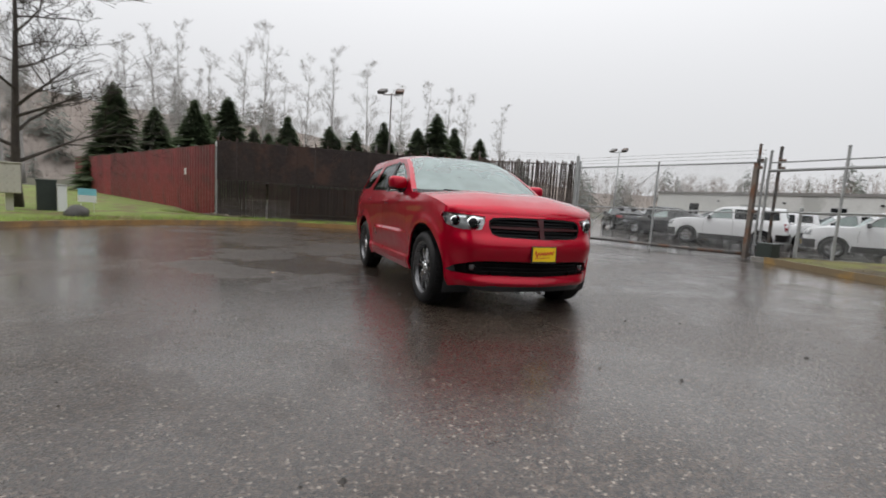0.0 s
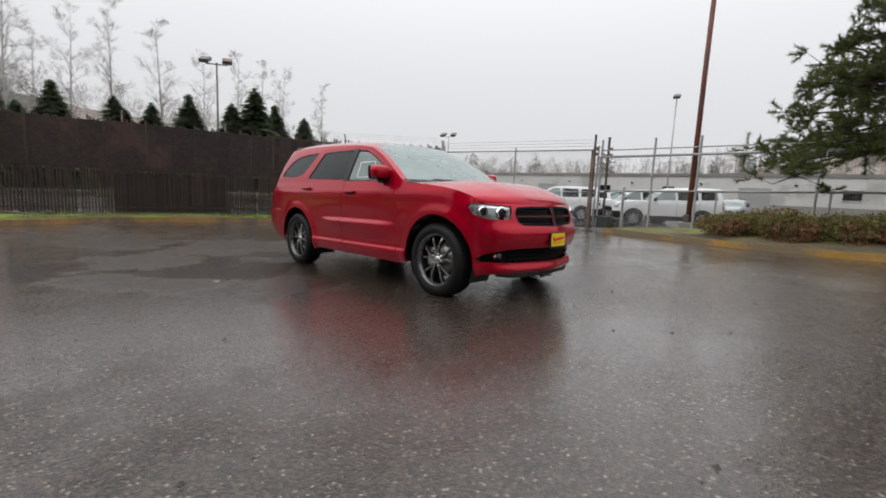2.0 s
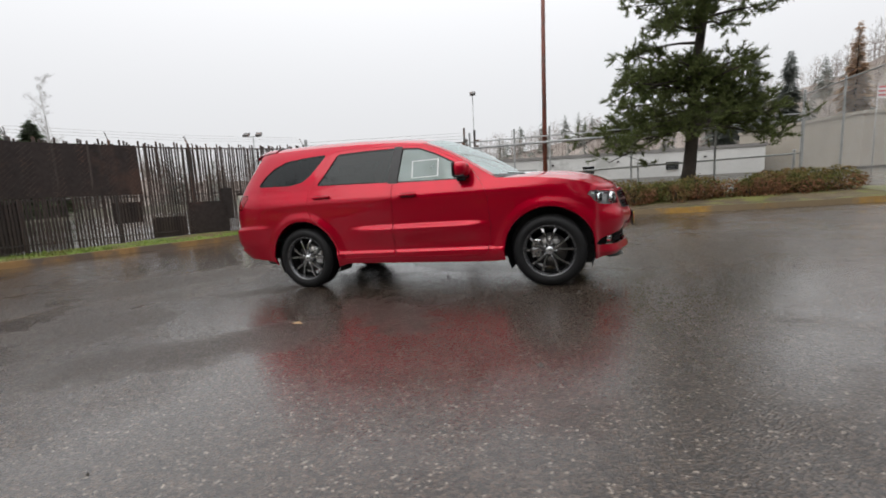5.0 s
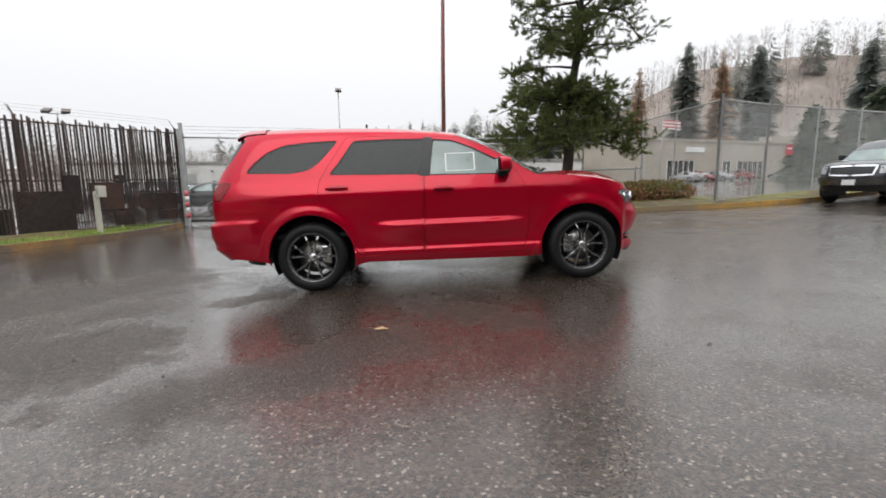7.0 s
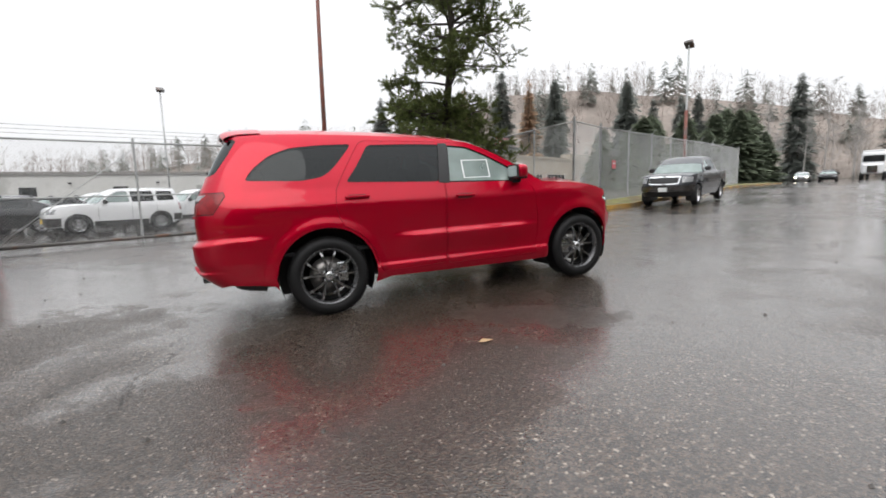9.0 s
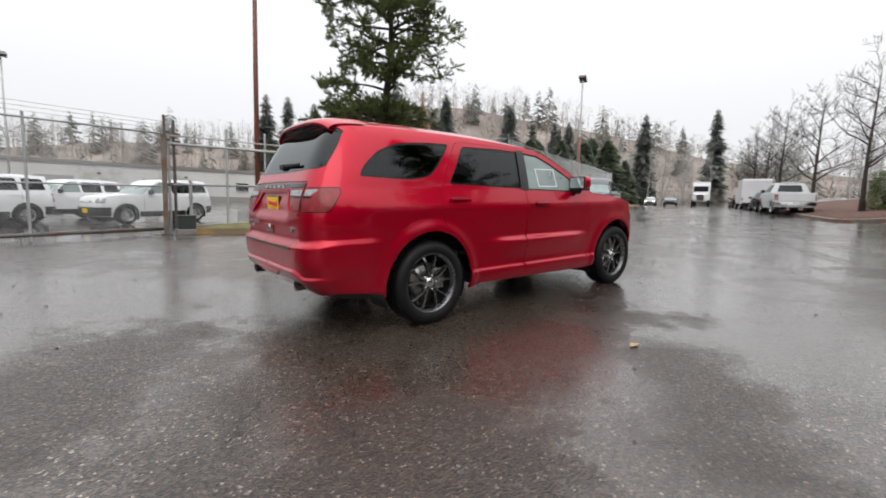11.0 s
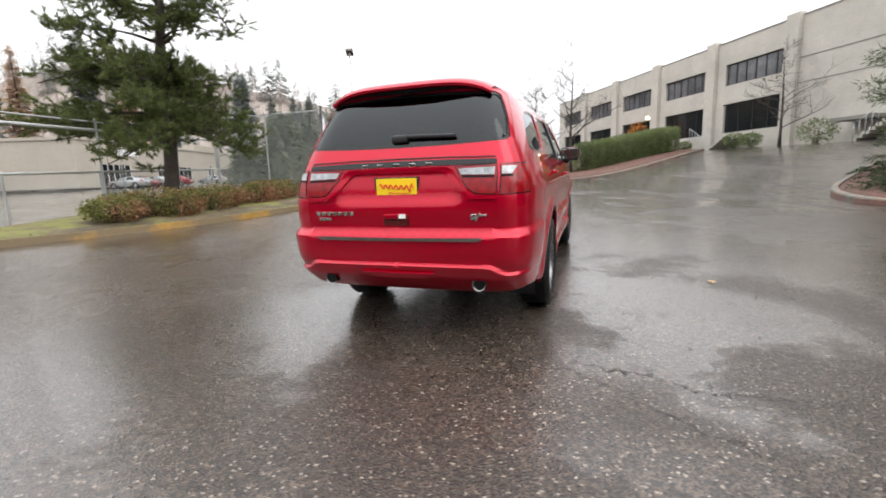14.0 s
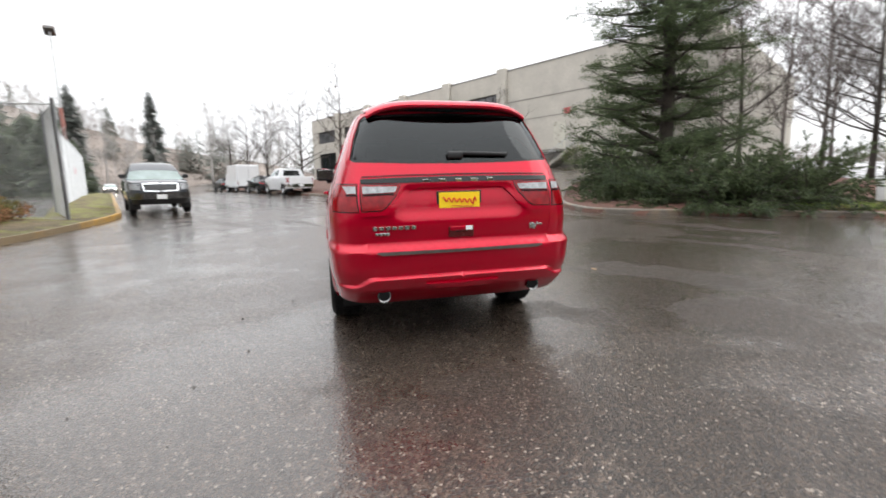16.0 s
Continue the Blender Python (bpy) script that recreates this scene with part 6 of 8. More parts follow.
def car_paint(name, col, metal=0.0, rough=0.3):
    """Coloured base under a clear wet coat."""
    m = pmat(name, col, rough, metal, var=0.04, scale=1.0, coat=1.0, rvar=0.04, spec=0.0)
    b = m.node_tree.nodes["Principled BSDF"]
    b.inputs["Coat Roughness"].default_value = 0.03
    b.inputs["Coat IOR"].default_value = 1.5
    return m


M["red_paint"] = car_paint("wet_red_car_paint", (0.40, 0.0014, 0.018), 0.50, 0.34)
M["red_paint"].node_tree.nodes["Principled BSDF"].inputs["Coat IOR"].default_value = 1.4
M["matte_black"] = pmat("matte_black_plastic", (0.007, 0.007, 0.008), 0.6, var=0.3, scale=6, spec=0.15)
# colour stands in for red reflections on black grille parts and recess shade
M["dark_red_fill"] = pmat("dark_red_reflection_and_shade", (0.045, 0.002, 0.004), 0.35, var=0.2, scale=6, spec=0.3)
M["smoked"] = pmat("smoked_lamp_trim", (0.012, 0.004, 0.005), 0.25, var=0.2, scale=8, spec=0.12)
M["exhaust"] = pmat("dull_exhaust_chrome", (0.16, 0.16, 0.16), 0.22, 1.0, var=0.2, scale=12)
M["tyre"] = pmat("tyre_rubber", (0.008, 0.008, 0.0085), 0.6, var=0.3, scale=10, spec=0.25)
M["rim_dark"] = pmat("dark_gunmetal_alloy", (0.33, 0.33, 0.335), 0.2, 0.95, var=0.1, scale=6)
M["rim_edge"] = pmat("dark_rim_edge", (0.14, 0.14, 0.145), 0.25, 0.8, var=0.2, scale=8)
M["silver"] = pmat("silver_alloy", (0.55, 0.56, 0.57), 0.25, 1.0, var=0.08, scale=6)
M["disc"] = pmat("worn_brake_disc", (0.30, 0.29, 0.28), 0.35, 0.9, var=0.2, scale=10)
M["chrome"] = pmat("chrome", (0.75, 0.76, 0.77), 0.08, 1.0, var=0.04, scale=6, rvar=0.03)
M["gloss_black"] = pmat("gloss_black_trim", (0.008, 0.008, 0.009), 0.2, var=0.2, scale=6, spec=0.3)
M["yellow_plate"] = pmat("yellow_dealer_plate", (0.85, 0.58, 0.01), 0.45, var=0.05, scale=8)
M["plate_red"] = pmat("red_plate_print", (0.60, 0.03, 0.02), 0.5, var=0.1, scale=8)
M["lamp_red"] = pmat("red_lamp_lens", (0.23, 0.002, 0.006), 0.15, var=0.35, scale=22, spec=0.4)
M["lamp_dark"] = pmat("dark_red_lamp_lens", (0.09, 0.003, 0.005), 0.12, var=0.2, scale=12, coat=1.0)
M["lamp_white"] = pmat("clear_lamp_lens", (0.30, 0.31, 0.32), 0.25, 0.2, var=0.4, scale=30, coat=0.2)
M["step_grey"] = pmat("scuffed_grey_plastic", (0.075, 0.065, 0.06), 0.55, var=0.3, scale=12, bump=0.3, bscale=200)
M["lens_grey"] = pmat("grey_fog_lamp_lens", (0.10, 0.105, 0.11), 0.12, 0.5, var=0.4, scale=30, coat=1.0)
# the pale share in this glass imitates bright sky reflected in it
M["clear_glass"] = glass_material("sky_paled_clear_car_glass", (0.80, 0.88, 0.86), painted_sky=0.42)
M["tint_glass"] = glass_material("privacy_tinted_glass", (0.035, 0.038, 0.04), ior=1.42)
M["lens"] = glass_material("headlamp_lens", (0.96, 0.97, 0.97), ior=1.35)
M["seat"] = pmat("dark_seat_cloth", (0.03, 0.03, 0.032), 0.8, var=0.2, scale=10, bump=0.3, bscale=200)
M["paper"] = pmat("white_window_sticker", (0.75, 0.76, 0.76), 0.6, var=0.05, scale=5)
M["bezel"] = pmat("grey_headlamp_housing", (0.50, 0.51, 0.52), 0.3, 0.4, var=0.6, scale=14)

# ---- the red sport utility car ----
def hero_bumps(x, y, z):
    d = 0.0
    for cx in (-1.521, 1.521):
        r = math.hypot(x - cx, z - 0.385)
        d += (0.022 if cx < 0 else 0.016) * smooth(0.60, 0.50, r) * smooth(1.1, 0.9, z)
    if -1.2 < x < 1.2:
        k = smooth(-0.95, -0.45, x) * smooth(0.98, 0.5, x)
        d += 0.034 * k * (smooth(0.765, 0.705, z) - smooth(0.70, 0.48, z))
        d -= 0.012 * k * smooth(1.0, 0.78, z) * smooth(0.70, 0.765, z)
        d += 0.024 * smooth(0.462, 0.425, z) * smooth(-1.16, -1.02, x) * smooth(1.14, 1.0, x)
    if x < -1.95:
        d += 0.022 * smooth(-1.95, -2.2, x) * smooth(0.845, 0.785, z) * smooth(0.40, 0.62, z)
    d += 0.012 * smooth(0.98, 1.06, z) * smooth(1.16, 1.08, z) * smooth(-2.5, -1.8, x) * smooth(1.9, 1.2, x)
    v = Vector((0, -d * min(1.0, abs(y) / 0.6) ** 2, 0))
    if x > 1.9:
        # the nose is swept back from the middle towards the corners
        v.x -= (0.10 * smooth(0.0, 0.60, abs(y)) + 0.05 * smooth(0.55, 0.9, abs(y))) * smooth(1.95, 2.22, x)
    if x < -2.3:
        e = smooth(-2.3, -2.5, x)
        v.x -= e * 0.055 * smooth(0.825, 0.765, z) * smooth(0.42, 0.66, z)
        top = 0.575 - 0.055 * smooth(0.62, 0.76, abs(y))
        v.x -= e * 0.034 * smooth(top + 0.022, top - 0.004, z) * smooth(0.41, 0.50, z)
        if abs(y) < 0.5:
            v.x += e * 0.022 * smooth(0.50, 0.40, abs(y)) * smooth(0.98, 1.04, z) * smooth(1.25, 1.18, z)
    return v


def build_hero():
    car = thing("suv", "glossy red sport utility car with dark alloy wheels on wet asphalt", "car", pose(0, -0.01, 0.0, 0, -1.78, -0.4))
    RED, BLK = M["red_paint"], M["gloss_black"]
    sh = Shell(
        width=[(0.2, 0.84), (0.3, 0.885), (0.38, 0.915), (0.5, 0.925), (0.62, 0.935), (0.8, 0.95), (0.95, 0.955), (1.08, 0.945), (1.17, 0.925), (1.24, 0.898), (1.32, 0.875), (1.45, 0.828), (1.58, 0.778), (1.68, 0.734), (1.74, 0.702), (1.78, 0.672), (1.84, 0.61)],
        rear=[(0.2, -2.3), (0.34, -2.47), (0.42, -2.58), (0.52, -2.62), (0.62, -2.635), (0.74, -2.64), (0.8, -2.645), (0.95, -2.655), (1.1, -2.64), (1.2, -2.615), (1.3, -2.57), (1.4, -2.525), (1.5, -2.475), (1.6, -2.42), (1.7, -2.36), (1.8, -2.29), (1.86, -2.25)],
        nose=[(0.2, 2.2), (0.27, 2.31), (0.33, 2.36), (0.38, 2.34), (0.48, 2.34), (0.58, 2.38), (0.66, 2.405), (0.73, 2.395), (0.8, 2.36), (0.9, 2.335), (0.97, 2.305), (1.05, 2.26), (1.1, 2.26), (1.8, 2.26)],
        n_nose=6.0, n_rear=11.5, bumps=hero_bumps)
    arch_r, arch_f = arc(-1.521, 0.385, 0.478, 190, -14, 22), arc(1.521, 0.385, 0.478, 190, -14, 22)
    # roof edge, pillar and bonnet edge lines in side view
    roof_line = [("s", -2.25, 1.757), ("s", -1.95, 1.772), ("s", -1.6, 1.772), ("s", -1.2, 1.763), ("s", -0.8, 1.748), ("s", -0.4, 1.728), ("s", -0.1, 1.704), ("s", 0.12, 1.669), ("s", 0.30, 1.60), ("s", 0.46, 1.525), ("s", 0.62, 1.435), ("s", 0.78, 1.335), ("s", 0.92, 1.245), ("s", 1.0, 1.20)]
    hood_line = [("s", 1.06, 1.195), ("s", 1.37, 1.175), ("s", 1.62, 1.145), ("s", 1.82, 1.105), ("s", 1.97, 1.055), ("s", 2.06, 1.01), ("f", 0.68, 0.985), ("f", 0.5, 0.985), ("f", 0.25, 0.985), ("u", 1.0, 0.985)]
    front_door = round_poly([("s", -0.255, 0.37), ("s", 0.86, 0.37), ("s", 0.895, 0.55), ("s", 0.90, 0.95), ("s", 0.87, 1.09), ("s", 0.805, 1.21), ("s", 0.70, 1.345), ("s", 0.55, 1.445), ("s", 0.30, 1.575), ("s", 0.11, 1.648), ("s", -0.12, 1.675), ("s", -0.17, 1.678), ("s", -0.235, 1.24)], 0.04)
    rear_door = round_poly([("s", -0.265, 0.37), ("s", -0.247, 1.24), ("s", -0.182, 1.679), ("s", -0.6, 1.692), ("s", -1.03, 1.702), ("s", -1.10, 1.685), ("s", -1.20, 1.53), ("s", -1.31, 1.36), ("s", -1.39, 1.22), ("s", -1.41, 1.05), ("s", -1.37, 0.90)], 0.03) + arc(-1.521, 0.385, 0.505, 72, 6, 10) + [("s", -0.98, 0.37)]
    r_win = round_poly([("s", -1.285, 1.285), ("s", -1.16, 1.44), ("s", -1.015, 1.655), ("s", -0.60, 1.660), ("s", -0.22, 1.650), ("s", -0.295, 1.25)], 0.04)
    f_win = round_poly([("s", -0.135, 1.643), ("s", 0.09, 1.622), ("s", 0.30, 1.535), ("s", 0.58, 1.385), ("s", 0.69, 1.285), ("s", 0.70, 1.215), ("s", -0.19, 1.237)], 0.03)
    q_win = round_poly([("s", -2.20, 1.335), ("s", -2.12, 1.44), ("s", -1.97, 1.56), ("s", -1.78, 1.635), ("s", -1.49, 1.660), ("s", -1.175, 1.668), ("s", -1.30, 1.52), ("s", -1.40, 1.415), ("s", -1.50, 1.345), ("s", -1.70, 1.315)], 0.05)
    tail_outer = [("r", 0.72, 1.245), ("r", 0.72, 1.045), ("s", -2.47, 1.05), ("s", -2.42, 1.12), ("s", -2.36, 1.205), ("s", -2.37, 1.245)]
    tail_inner = [("r", 0.42, 1.235), ("r", 0.455, 1.16), ("r", 0.53, 1.075), ("r", 0.57, 1.052), ("r", 0.705, 1.048), ("r", 0.705, 1.245)]
    tailgate = [("u", 0, 0.755), ("r", 0.58, 0.755), ("r", 0.655, 0.785), ("r", 0.695, 0.88), ("r", 0.712, 1.04), ("r", 0.745, 1.30), ("r", 0.790, 1.40), ("r", 0.750, 1.55), ("r", 0.690, 1.72), ("r", 0.652, 1.755), ("u", 0, 1.785)]
    back_win = [("u", 0, 1.375), ("r", 0.35, 1.378), ("r", 0.735, 1.392), ("r", 0.765, 1.415), ("r", 0.728, 1.57), ("r", 0.672, 1.71), ("r", 0.640, 1.735), ("r", 0.3, 1.757), ("u", 0, 1.765)]
    head = [("f", 0.545, 0.962), ("f", 0.555, 0.91), ("f", 0.59, 0.835), ("f", 0.76, 0.832), ("s", 2.0, 0.885), ("s", 1.925, 0.955), ("s", 1.95, 0.992), ("f", 0.79, 0.985)]
    grille = [("u", 1, 0.966), ("f", 0.3, 0.964), ("f", 0.47, 0.954), ("f", 0.515, 0.925), ("f", 0.525, 0.875), ("f", 0.495, 0.80), ("f", 0.44, 0.772), ("u", 1, 0.762)]
    intake = [("u", 1, 0.545), ("f", 0.45, 0.543), ("f", 0.62, 0.535), ("f", 0.76, 0.492), ("f", 0.84, 0.435), ("f", 0.80, 0.412), ("f", 0.55, 0.402), ("u", 1, 0.398)]
    outline = [("u", 0, 0.352), ("r", 0.45, 0.352), ("r", 0.70, 0.362), ("s", -2.40, 0.395), ("s", -2.2, 0.375), ("s", -2.02, 0.345)] + arch_r + [("s", -0.9, 0.305), ("s", 0.9, 0.285)] + arch_f + [("s", 2.03, 0.27), ("f", 0.70, 0.285), ("f", 0.4, 0.295), ("u", 1, 0.30)] + hood_line[::-1] + roof_line[::-1] + [("r", 0.60, 1.775), ("r", 0.3, 1.805), ("u", 0, 1.815)]
    p = {k: sh.poly(v) for k, v in dict(out=outline, fd=front_door, rd=rear_door, rw=r_win, fw=f_win, qw=q_win, to=tail_outer, ti=tail_inner, tg=tailgate, bw=back_win, hd=head, gr=grille, it=intake).items()}
    panel("body", sh, p["out"], RED, car, [p[k] for k in ("fd", "rd", "qw", "to", "tg", "hd", "gr", "it")], 0.036, sides=(1, -1), fine=((0.30, 0.395, 0.014), (0.42, 0.47, 0.012), (0.50, 0.60, 0.009), (0.76, 0.85, 0.014)), rings=((-1.521, 0.385, 0.495, 0.60, 5), (1.521, 0.385, 0.495, 0.60, 5)))
    for s in (1, -1):
        fd = panel("front_door", sh, shrink(p["fd"], 0.0035), RED, car, [p["fw"]], 0.04, sides=(s,), fine=((0.41, 0.475, 0.011), (0.69, 0.785, 0.012)))
        rd = panel("rear_door", sh, shrink(p["rd"], 0.0035), RED, car, [p["rw"]], 0.04, sides=(s,), fine=((0.41, 0.475, 0.011), (0.69, 0.785, 0.012)), rings=((-1.521, 0.385, 0.51, 0.60, 4),))
        for door, key, glass, lab in ((fd, "fw", "clear_glass", "clear side window"), (rd, "rw", "tint_glass", "dark tinted side window"), (car, "qw", "tint_glass", "dark tinted quarter window")):
            panel("window_trim", sh, p[key], BLK, door, [shrink(p[key], 0.016)], 0.08, off=-0.005, flange=0.01, sides=(s,))
            panel("window", sh, shrink(p[key], 0.010), M[glass], door, (), 0.10, off=-0.009, flange=0, sides=(s,), label=lab)
        b_post = sh.poly([("s", -0.305, 1.240), ("s", -0.232, 1.664), ("s", -0.128, 1.656), ("s", -0.180, 1.228)])
        panel("pillar_trim", sh, b_post, M["black"], car, (), 0.05, off=0.005, flange=0.012, sides=(s,))
        for door, x0, x1, z in ((fd, -0.14, 0.075, 1.088), (rd, -1.315, -1.075, 1.137)):
            q = sh.at(*sh.uz(("s", (x0 + x1) / 2, z)))
            # dark block on the door skin, coloured like the shade behind the handle
            hd = part("handle_recess", box((0.17, 0.012, 0.05), (q.x, (q.y - 0.001) * s, z), None, 0.005), M["dark_red_fill"], door)
            bm = bmesh.new()
            add_box(bm, (x1 - x0, 0.018, 0.026), (q.x, (q.y - 0.034) * s, z + 0.004), None, 0.008)
            for xx in (x0 + 0.015, x1 - 0.015):
                add_box(bm, (0.03, 0.03, 0.024), (xx, (q.y - 0.018) * s, z + 0.004), None, 0.006)
            part("door_handle", bm, RED, door, "body coloured handle")
        # mirror
        bm = bmesh.new()
        bmesh.ops.create_uvsphere(bm, u_segments=20, v_segments=12, radius=1)
        for v in bm.verts:
            c = v.co
            c.x = math.copysign(abs(c.x) ** 0.7, c.x) * (0.10 if c.x > 0 else 0.055)
            c.y = math.copysign(abs(c.y) ** 0.6, c.y) * 0.115
            c.z = math.copysign(abs(c.z) ** 0.6, c.z) * 0.082
            v.co = Vector((0.62 + c.x, (-0.99 + c.y) * s, 1.315 + c.z + 0.03 * (0.115 - c.y)))
        mirror = part("wing_mirror", bm, RED, car, "body coloured mirror housing", True)
        part("mirror_foot", box((0.11, 0.14, 0.05), (0.62, -0.91 * s, 1.235), Euler((0.3 * s, 0, 0)).to_matrix(), 0.015), BLK, mirror)
        part("lower_cap", box((0.13, 0.20, 0.025), (0.625, -0.985 * s, 1.247), None, 0.01), BLK, mirror)
        part("mirror_bezel", box((0.014, 0.215, 0.145), (0.563, -0.99 * s, 1.322), None, 0.006), M["black"], mirror)
        part("mirror_glass", box((0.006, 0.185, 0.115), (0.5545, -0.99 * s, 1.322), None, 0.002), M["chrome"], mirror)
        # lamps
        panel("lamp_bezel", sh, p["to"], BLK, car, (), 0.04, off=0.001, flange=0.02, sides=(s,))
        panel("lamp_bezel", sh, p["ti"], BLK, car, (), 0.04, off=0.001, flange=0.02, sides=(s,))
        tl = panel("tail_lamp", sh, shrink(p["to"], 0.007), M["lamp_red"], car, (), 0.05, off=0.003, flange=0.02, sides=(s,), label="red tail lamp with a clear strip")
        clear = sh.poly([("r", 0.735, 1.224), ("r", 0.735, 1.176), ("r", 0.795, 1.176), ("r", 0.82, 1.224)])
        panel("reversing_lens", sh, clear, M["lamp_white"], tl, (), 0.05, off=0.006, flange=0.01, sides=(s,))
        tl = panel("gate_lamp", sh, shrink(p["ti"], 0.007), M["lamp_red"], car, (), 0.05, off=0.003, flange=0.02, sides=(s,), label="red tailgate lamp with a clear strip")
        panel("reversing_lens", sh, sh.poly([("r", 0.450, 1.218), ("r", 0.470, 1.180), ("r", 0.69, 1.174), ("r", 0.69, 1.222)]), M["lamp_white"], tl, (), 0.05, off=0.006, flange=0.01, sides=(s,))
        panel("lamp_band", sh, sh.poly([("r", 0.475, 1.174), ("r", 0.482, 1.162), ("r", 0.69, 1.157), ("r", 0.69, 1.169)]), M["smoked"], tl, (), 0.05, off=0.006, flange=0.01, sides=(s,))
        panel("lamp_band", sh, sh.poly([("r", 0.735, 1.171), ("r", 0.735, 1.158), ("r", 0.80, 1.158), ("r", 0.805, 1.171)]), M["smoked"], tl, (), 0.05, off=0.006, flange=0.01, sides=(s,))
        hl = panel("headlight", sh, p["hd"], M["lens"], car, (), 0.05, off=0.0, flange=0, sides=(s,), label="clear headlight with a dark bezel")
        panel("bezel", sh, shrink(p["hd"], -0.004), M["bezel"], hl, (), 0.05, off=-0.03, flange=0, sides=(s,))
        for yy, zz, r in ((0.66, 0.903, 0.052), (0.80, 0.912, 0.040)):
            q = sh.at(*sh.uz(("f", yy, zz)), -0.03)
            v, f = [], []
            tube(v, f, [q, q + Vector((0.022, -0.010, 0)), q + Vector((0.030, -0.012, 0)), q + Vector((0.034, -0.013, 0))], [r, r, r * 0.85, r * 0.4], 20)
            for i, w in enumerate(v):
                v[i] = Vector((w.x, w.y * s, w.z))
            link("projector", v, f, M["gloss_black"], hl, smooth_shade=True)
            rv, rf = [], []
            tube(rv, rf, [q + Vector((0.0, 0, 0)), q + Vector((0.026, -0.011, 0)), q + Vector((0.020, -0.010, 0))], [r * 1.25, r * 1.22, r * 1.02], 24, cap=False)
            link("projector_ring", [Vector((w.x, w.y * s, w.z)) for w in rv], rf, M["chrome"], hl, "bright reflector ring", True)
        bar = sh.poly([("f", 0.56, 0.958), ("f", 0.57, 0.942), ("f", 0.80, 0.950), ("s", 1.975, 0.958), ("s", 1.965, 0.980), ("f", 0.79, 0.973)])
        panel("light_bar", sh, bar, M["chrome"], hl, (), 0.05, off=-0.02, flange=0.01, sides=(s,))
        panel("amber_reflector", sh, sh.poly([("s", 1.97, 0.905), ("s", 1.935, 0.945), ("s", 2.0, 0.95), ("s", 2.03, 0.90)]), M["lamp_white"], hl, (), 0.05, off=-0.012, flange=0.005, sides=(s,))
        # fog lamp
        q = sh.at(*sh.uz(("f", 0.655, 0.465)), -0.05)
        v, f = [], []
        tube(v, f, [q + Vector((-0.03, 0, 0)), q + Vector((0.012, -0.002, 0)), q + Vector((0.02, -0.003, 0))], [0.036, 0.036, 0.016], 20)
        link("fog_lamp", [Vector((w.x, w.y * s, w.z)) for w in v], f, M["lens_grey"], car, "round fog lamp", True)
        v, f = [], []
        tube(v, f, [q + Vector((-0.03, 0, 0)), q + Vector((0.006, -0.002, 0))], [0.056, 0.052], 20, cap=False)
        link("fog_ring", [Vector((w.x, w.y * s, w.z)) for w in v], f, M["chrome"], car, "", True)
        # wheel liners and wheels
        for cx in (-1.521, 1.521):
            verts, faces = [], []
            for i in range(25):
                a = radians(-25 + 230 * i / 24)
                for yy in (-0.86, -0.56):
                    verts.append((cx + 0.465 * math.cos(a), yy * s, 0.385 + 0.465 * math.sin(a)))
            faces = [(2 * i, 2 * i + 1, 2 * i + 3, 2 * i + 2) for i in range(24)]
            faces.append([2 * i + 1 for i in range(25)])
            link("wheel_liner", verts, faces, M["black"], car)
            wheel(car, (cx, -(0.826 if cx < 0 else 0.812) * s, 0.385), s, 0.385, 0.276, M["rim_dark"], "split")
        # exhaust
        v, f = [], []
        tube(v, f, [(-2.40, -0.575 * s, 0.444), (-2.632, -0.575 * s, 0.446), (-2.645, -0.575 * s, 0.446)], [0.044, 0.046, 0.048], 24, cap=False)
        tube(v, f, [(-2.645, -0.575 * s, 0.446), (-2.638, -0.575 * s, 0.446)], [0.048, 0.039], 24, cap=False)
        link("exhaust_tip", v, f, M["exhaust"], car, "round chrome exhaust tip", True)
        v, f = [], []
        tube(v, f, [(-2.638, -0.575 * s, 0.446), (-2.50, -0.575 * s, 0.446)], [0.039, 0.039], 24)
        link("exhaust_core", v, f, M["matte_black"], car)
    # tailgate
    tg = panel("tailgate", sh, shrink(p["tg"], 0.0), RED, car, [p["bw"], p["ti"]], 0.036, off=-0.002, flange=0.02, sides=(1, -1))
    panel("rear_window", sh, p["bw"], M["tint_glass"], tg, (), 0.08, off=-0.012, flange=0, sides=(1, -1), label="dark tinted rear window")
    panel("rear_window_trim", sh, p["bw"], BLK, tg, [[(0.0 if o[0] < 1e-5 else max(0, u), z) for o, (u, z) in zip(p["bw"], shrink(p["bw"], 0.02))]], 0.08, off=-0.008, flange=0.008, sides=(1, -1))
    band = sh.poly([("u", 0, 1.246), ("r", 0.40, 1.243), ("r", 0.415, 1.242), ("r", 0.70, 1.246), ("r", 0.70, 1.274), ("r", 0.35, 1.281), ("u", 0, 1.283)])
    panel("lamp_trim", sh, band, BLK, tg, (), 0.022, off=0.004, flange=0.012, sides=(1, -1), label="smoked dark racetrack trim")
    ridge = sh.poly([("u", 0, 1.205), ("r", 0.29, 1.207), ("r", 0.34, 1.196), ("r", 0.40, 1.14), ("r", 0.475, 1.055), ("r", 0.53, 1.020), ("r", 0.70, 1.018), ("r", 0.70, 1.040), ("r", 0.55, 1.044), ("r", 0.515, 1.066), ("r", 0.44, 1.155), ("r", 0.405, 1.215), ("r", 0.37, 1.233), ("u", 0, 1.238)])
    panel("lamp_ridge", sh, ridge, RED, tg, (), 0.02, off=0.012, flange=0.02, sides=(1, -1))
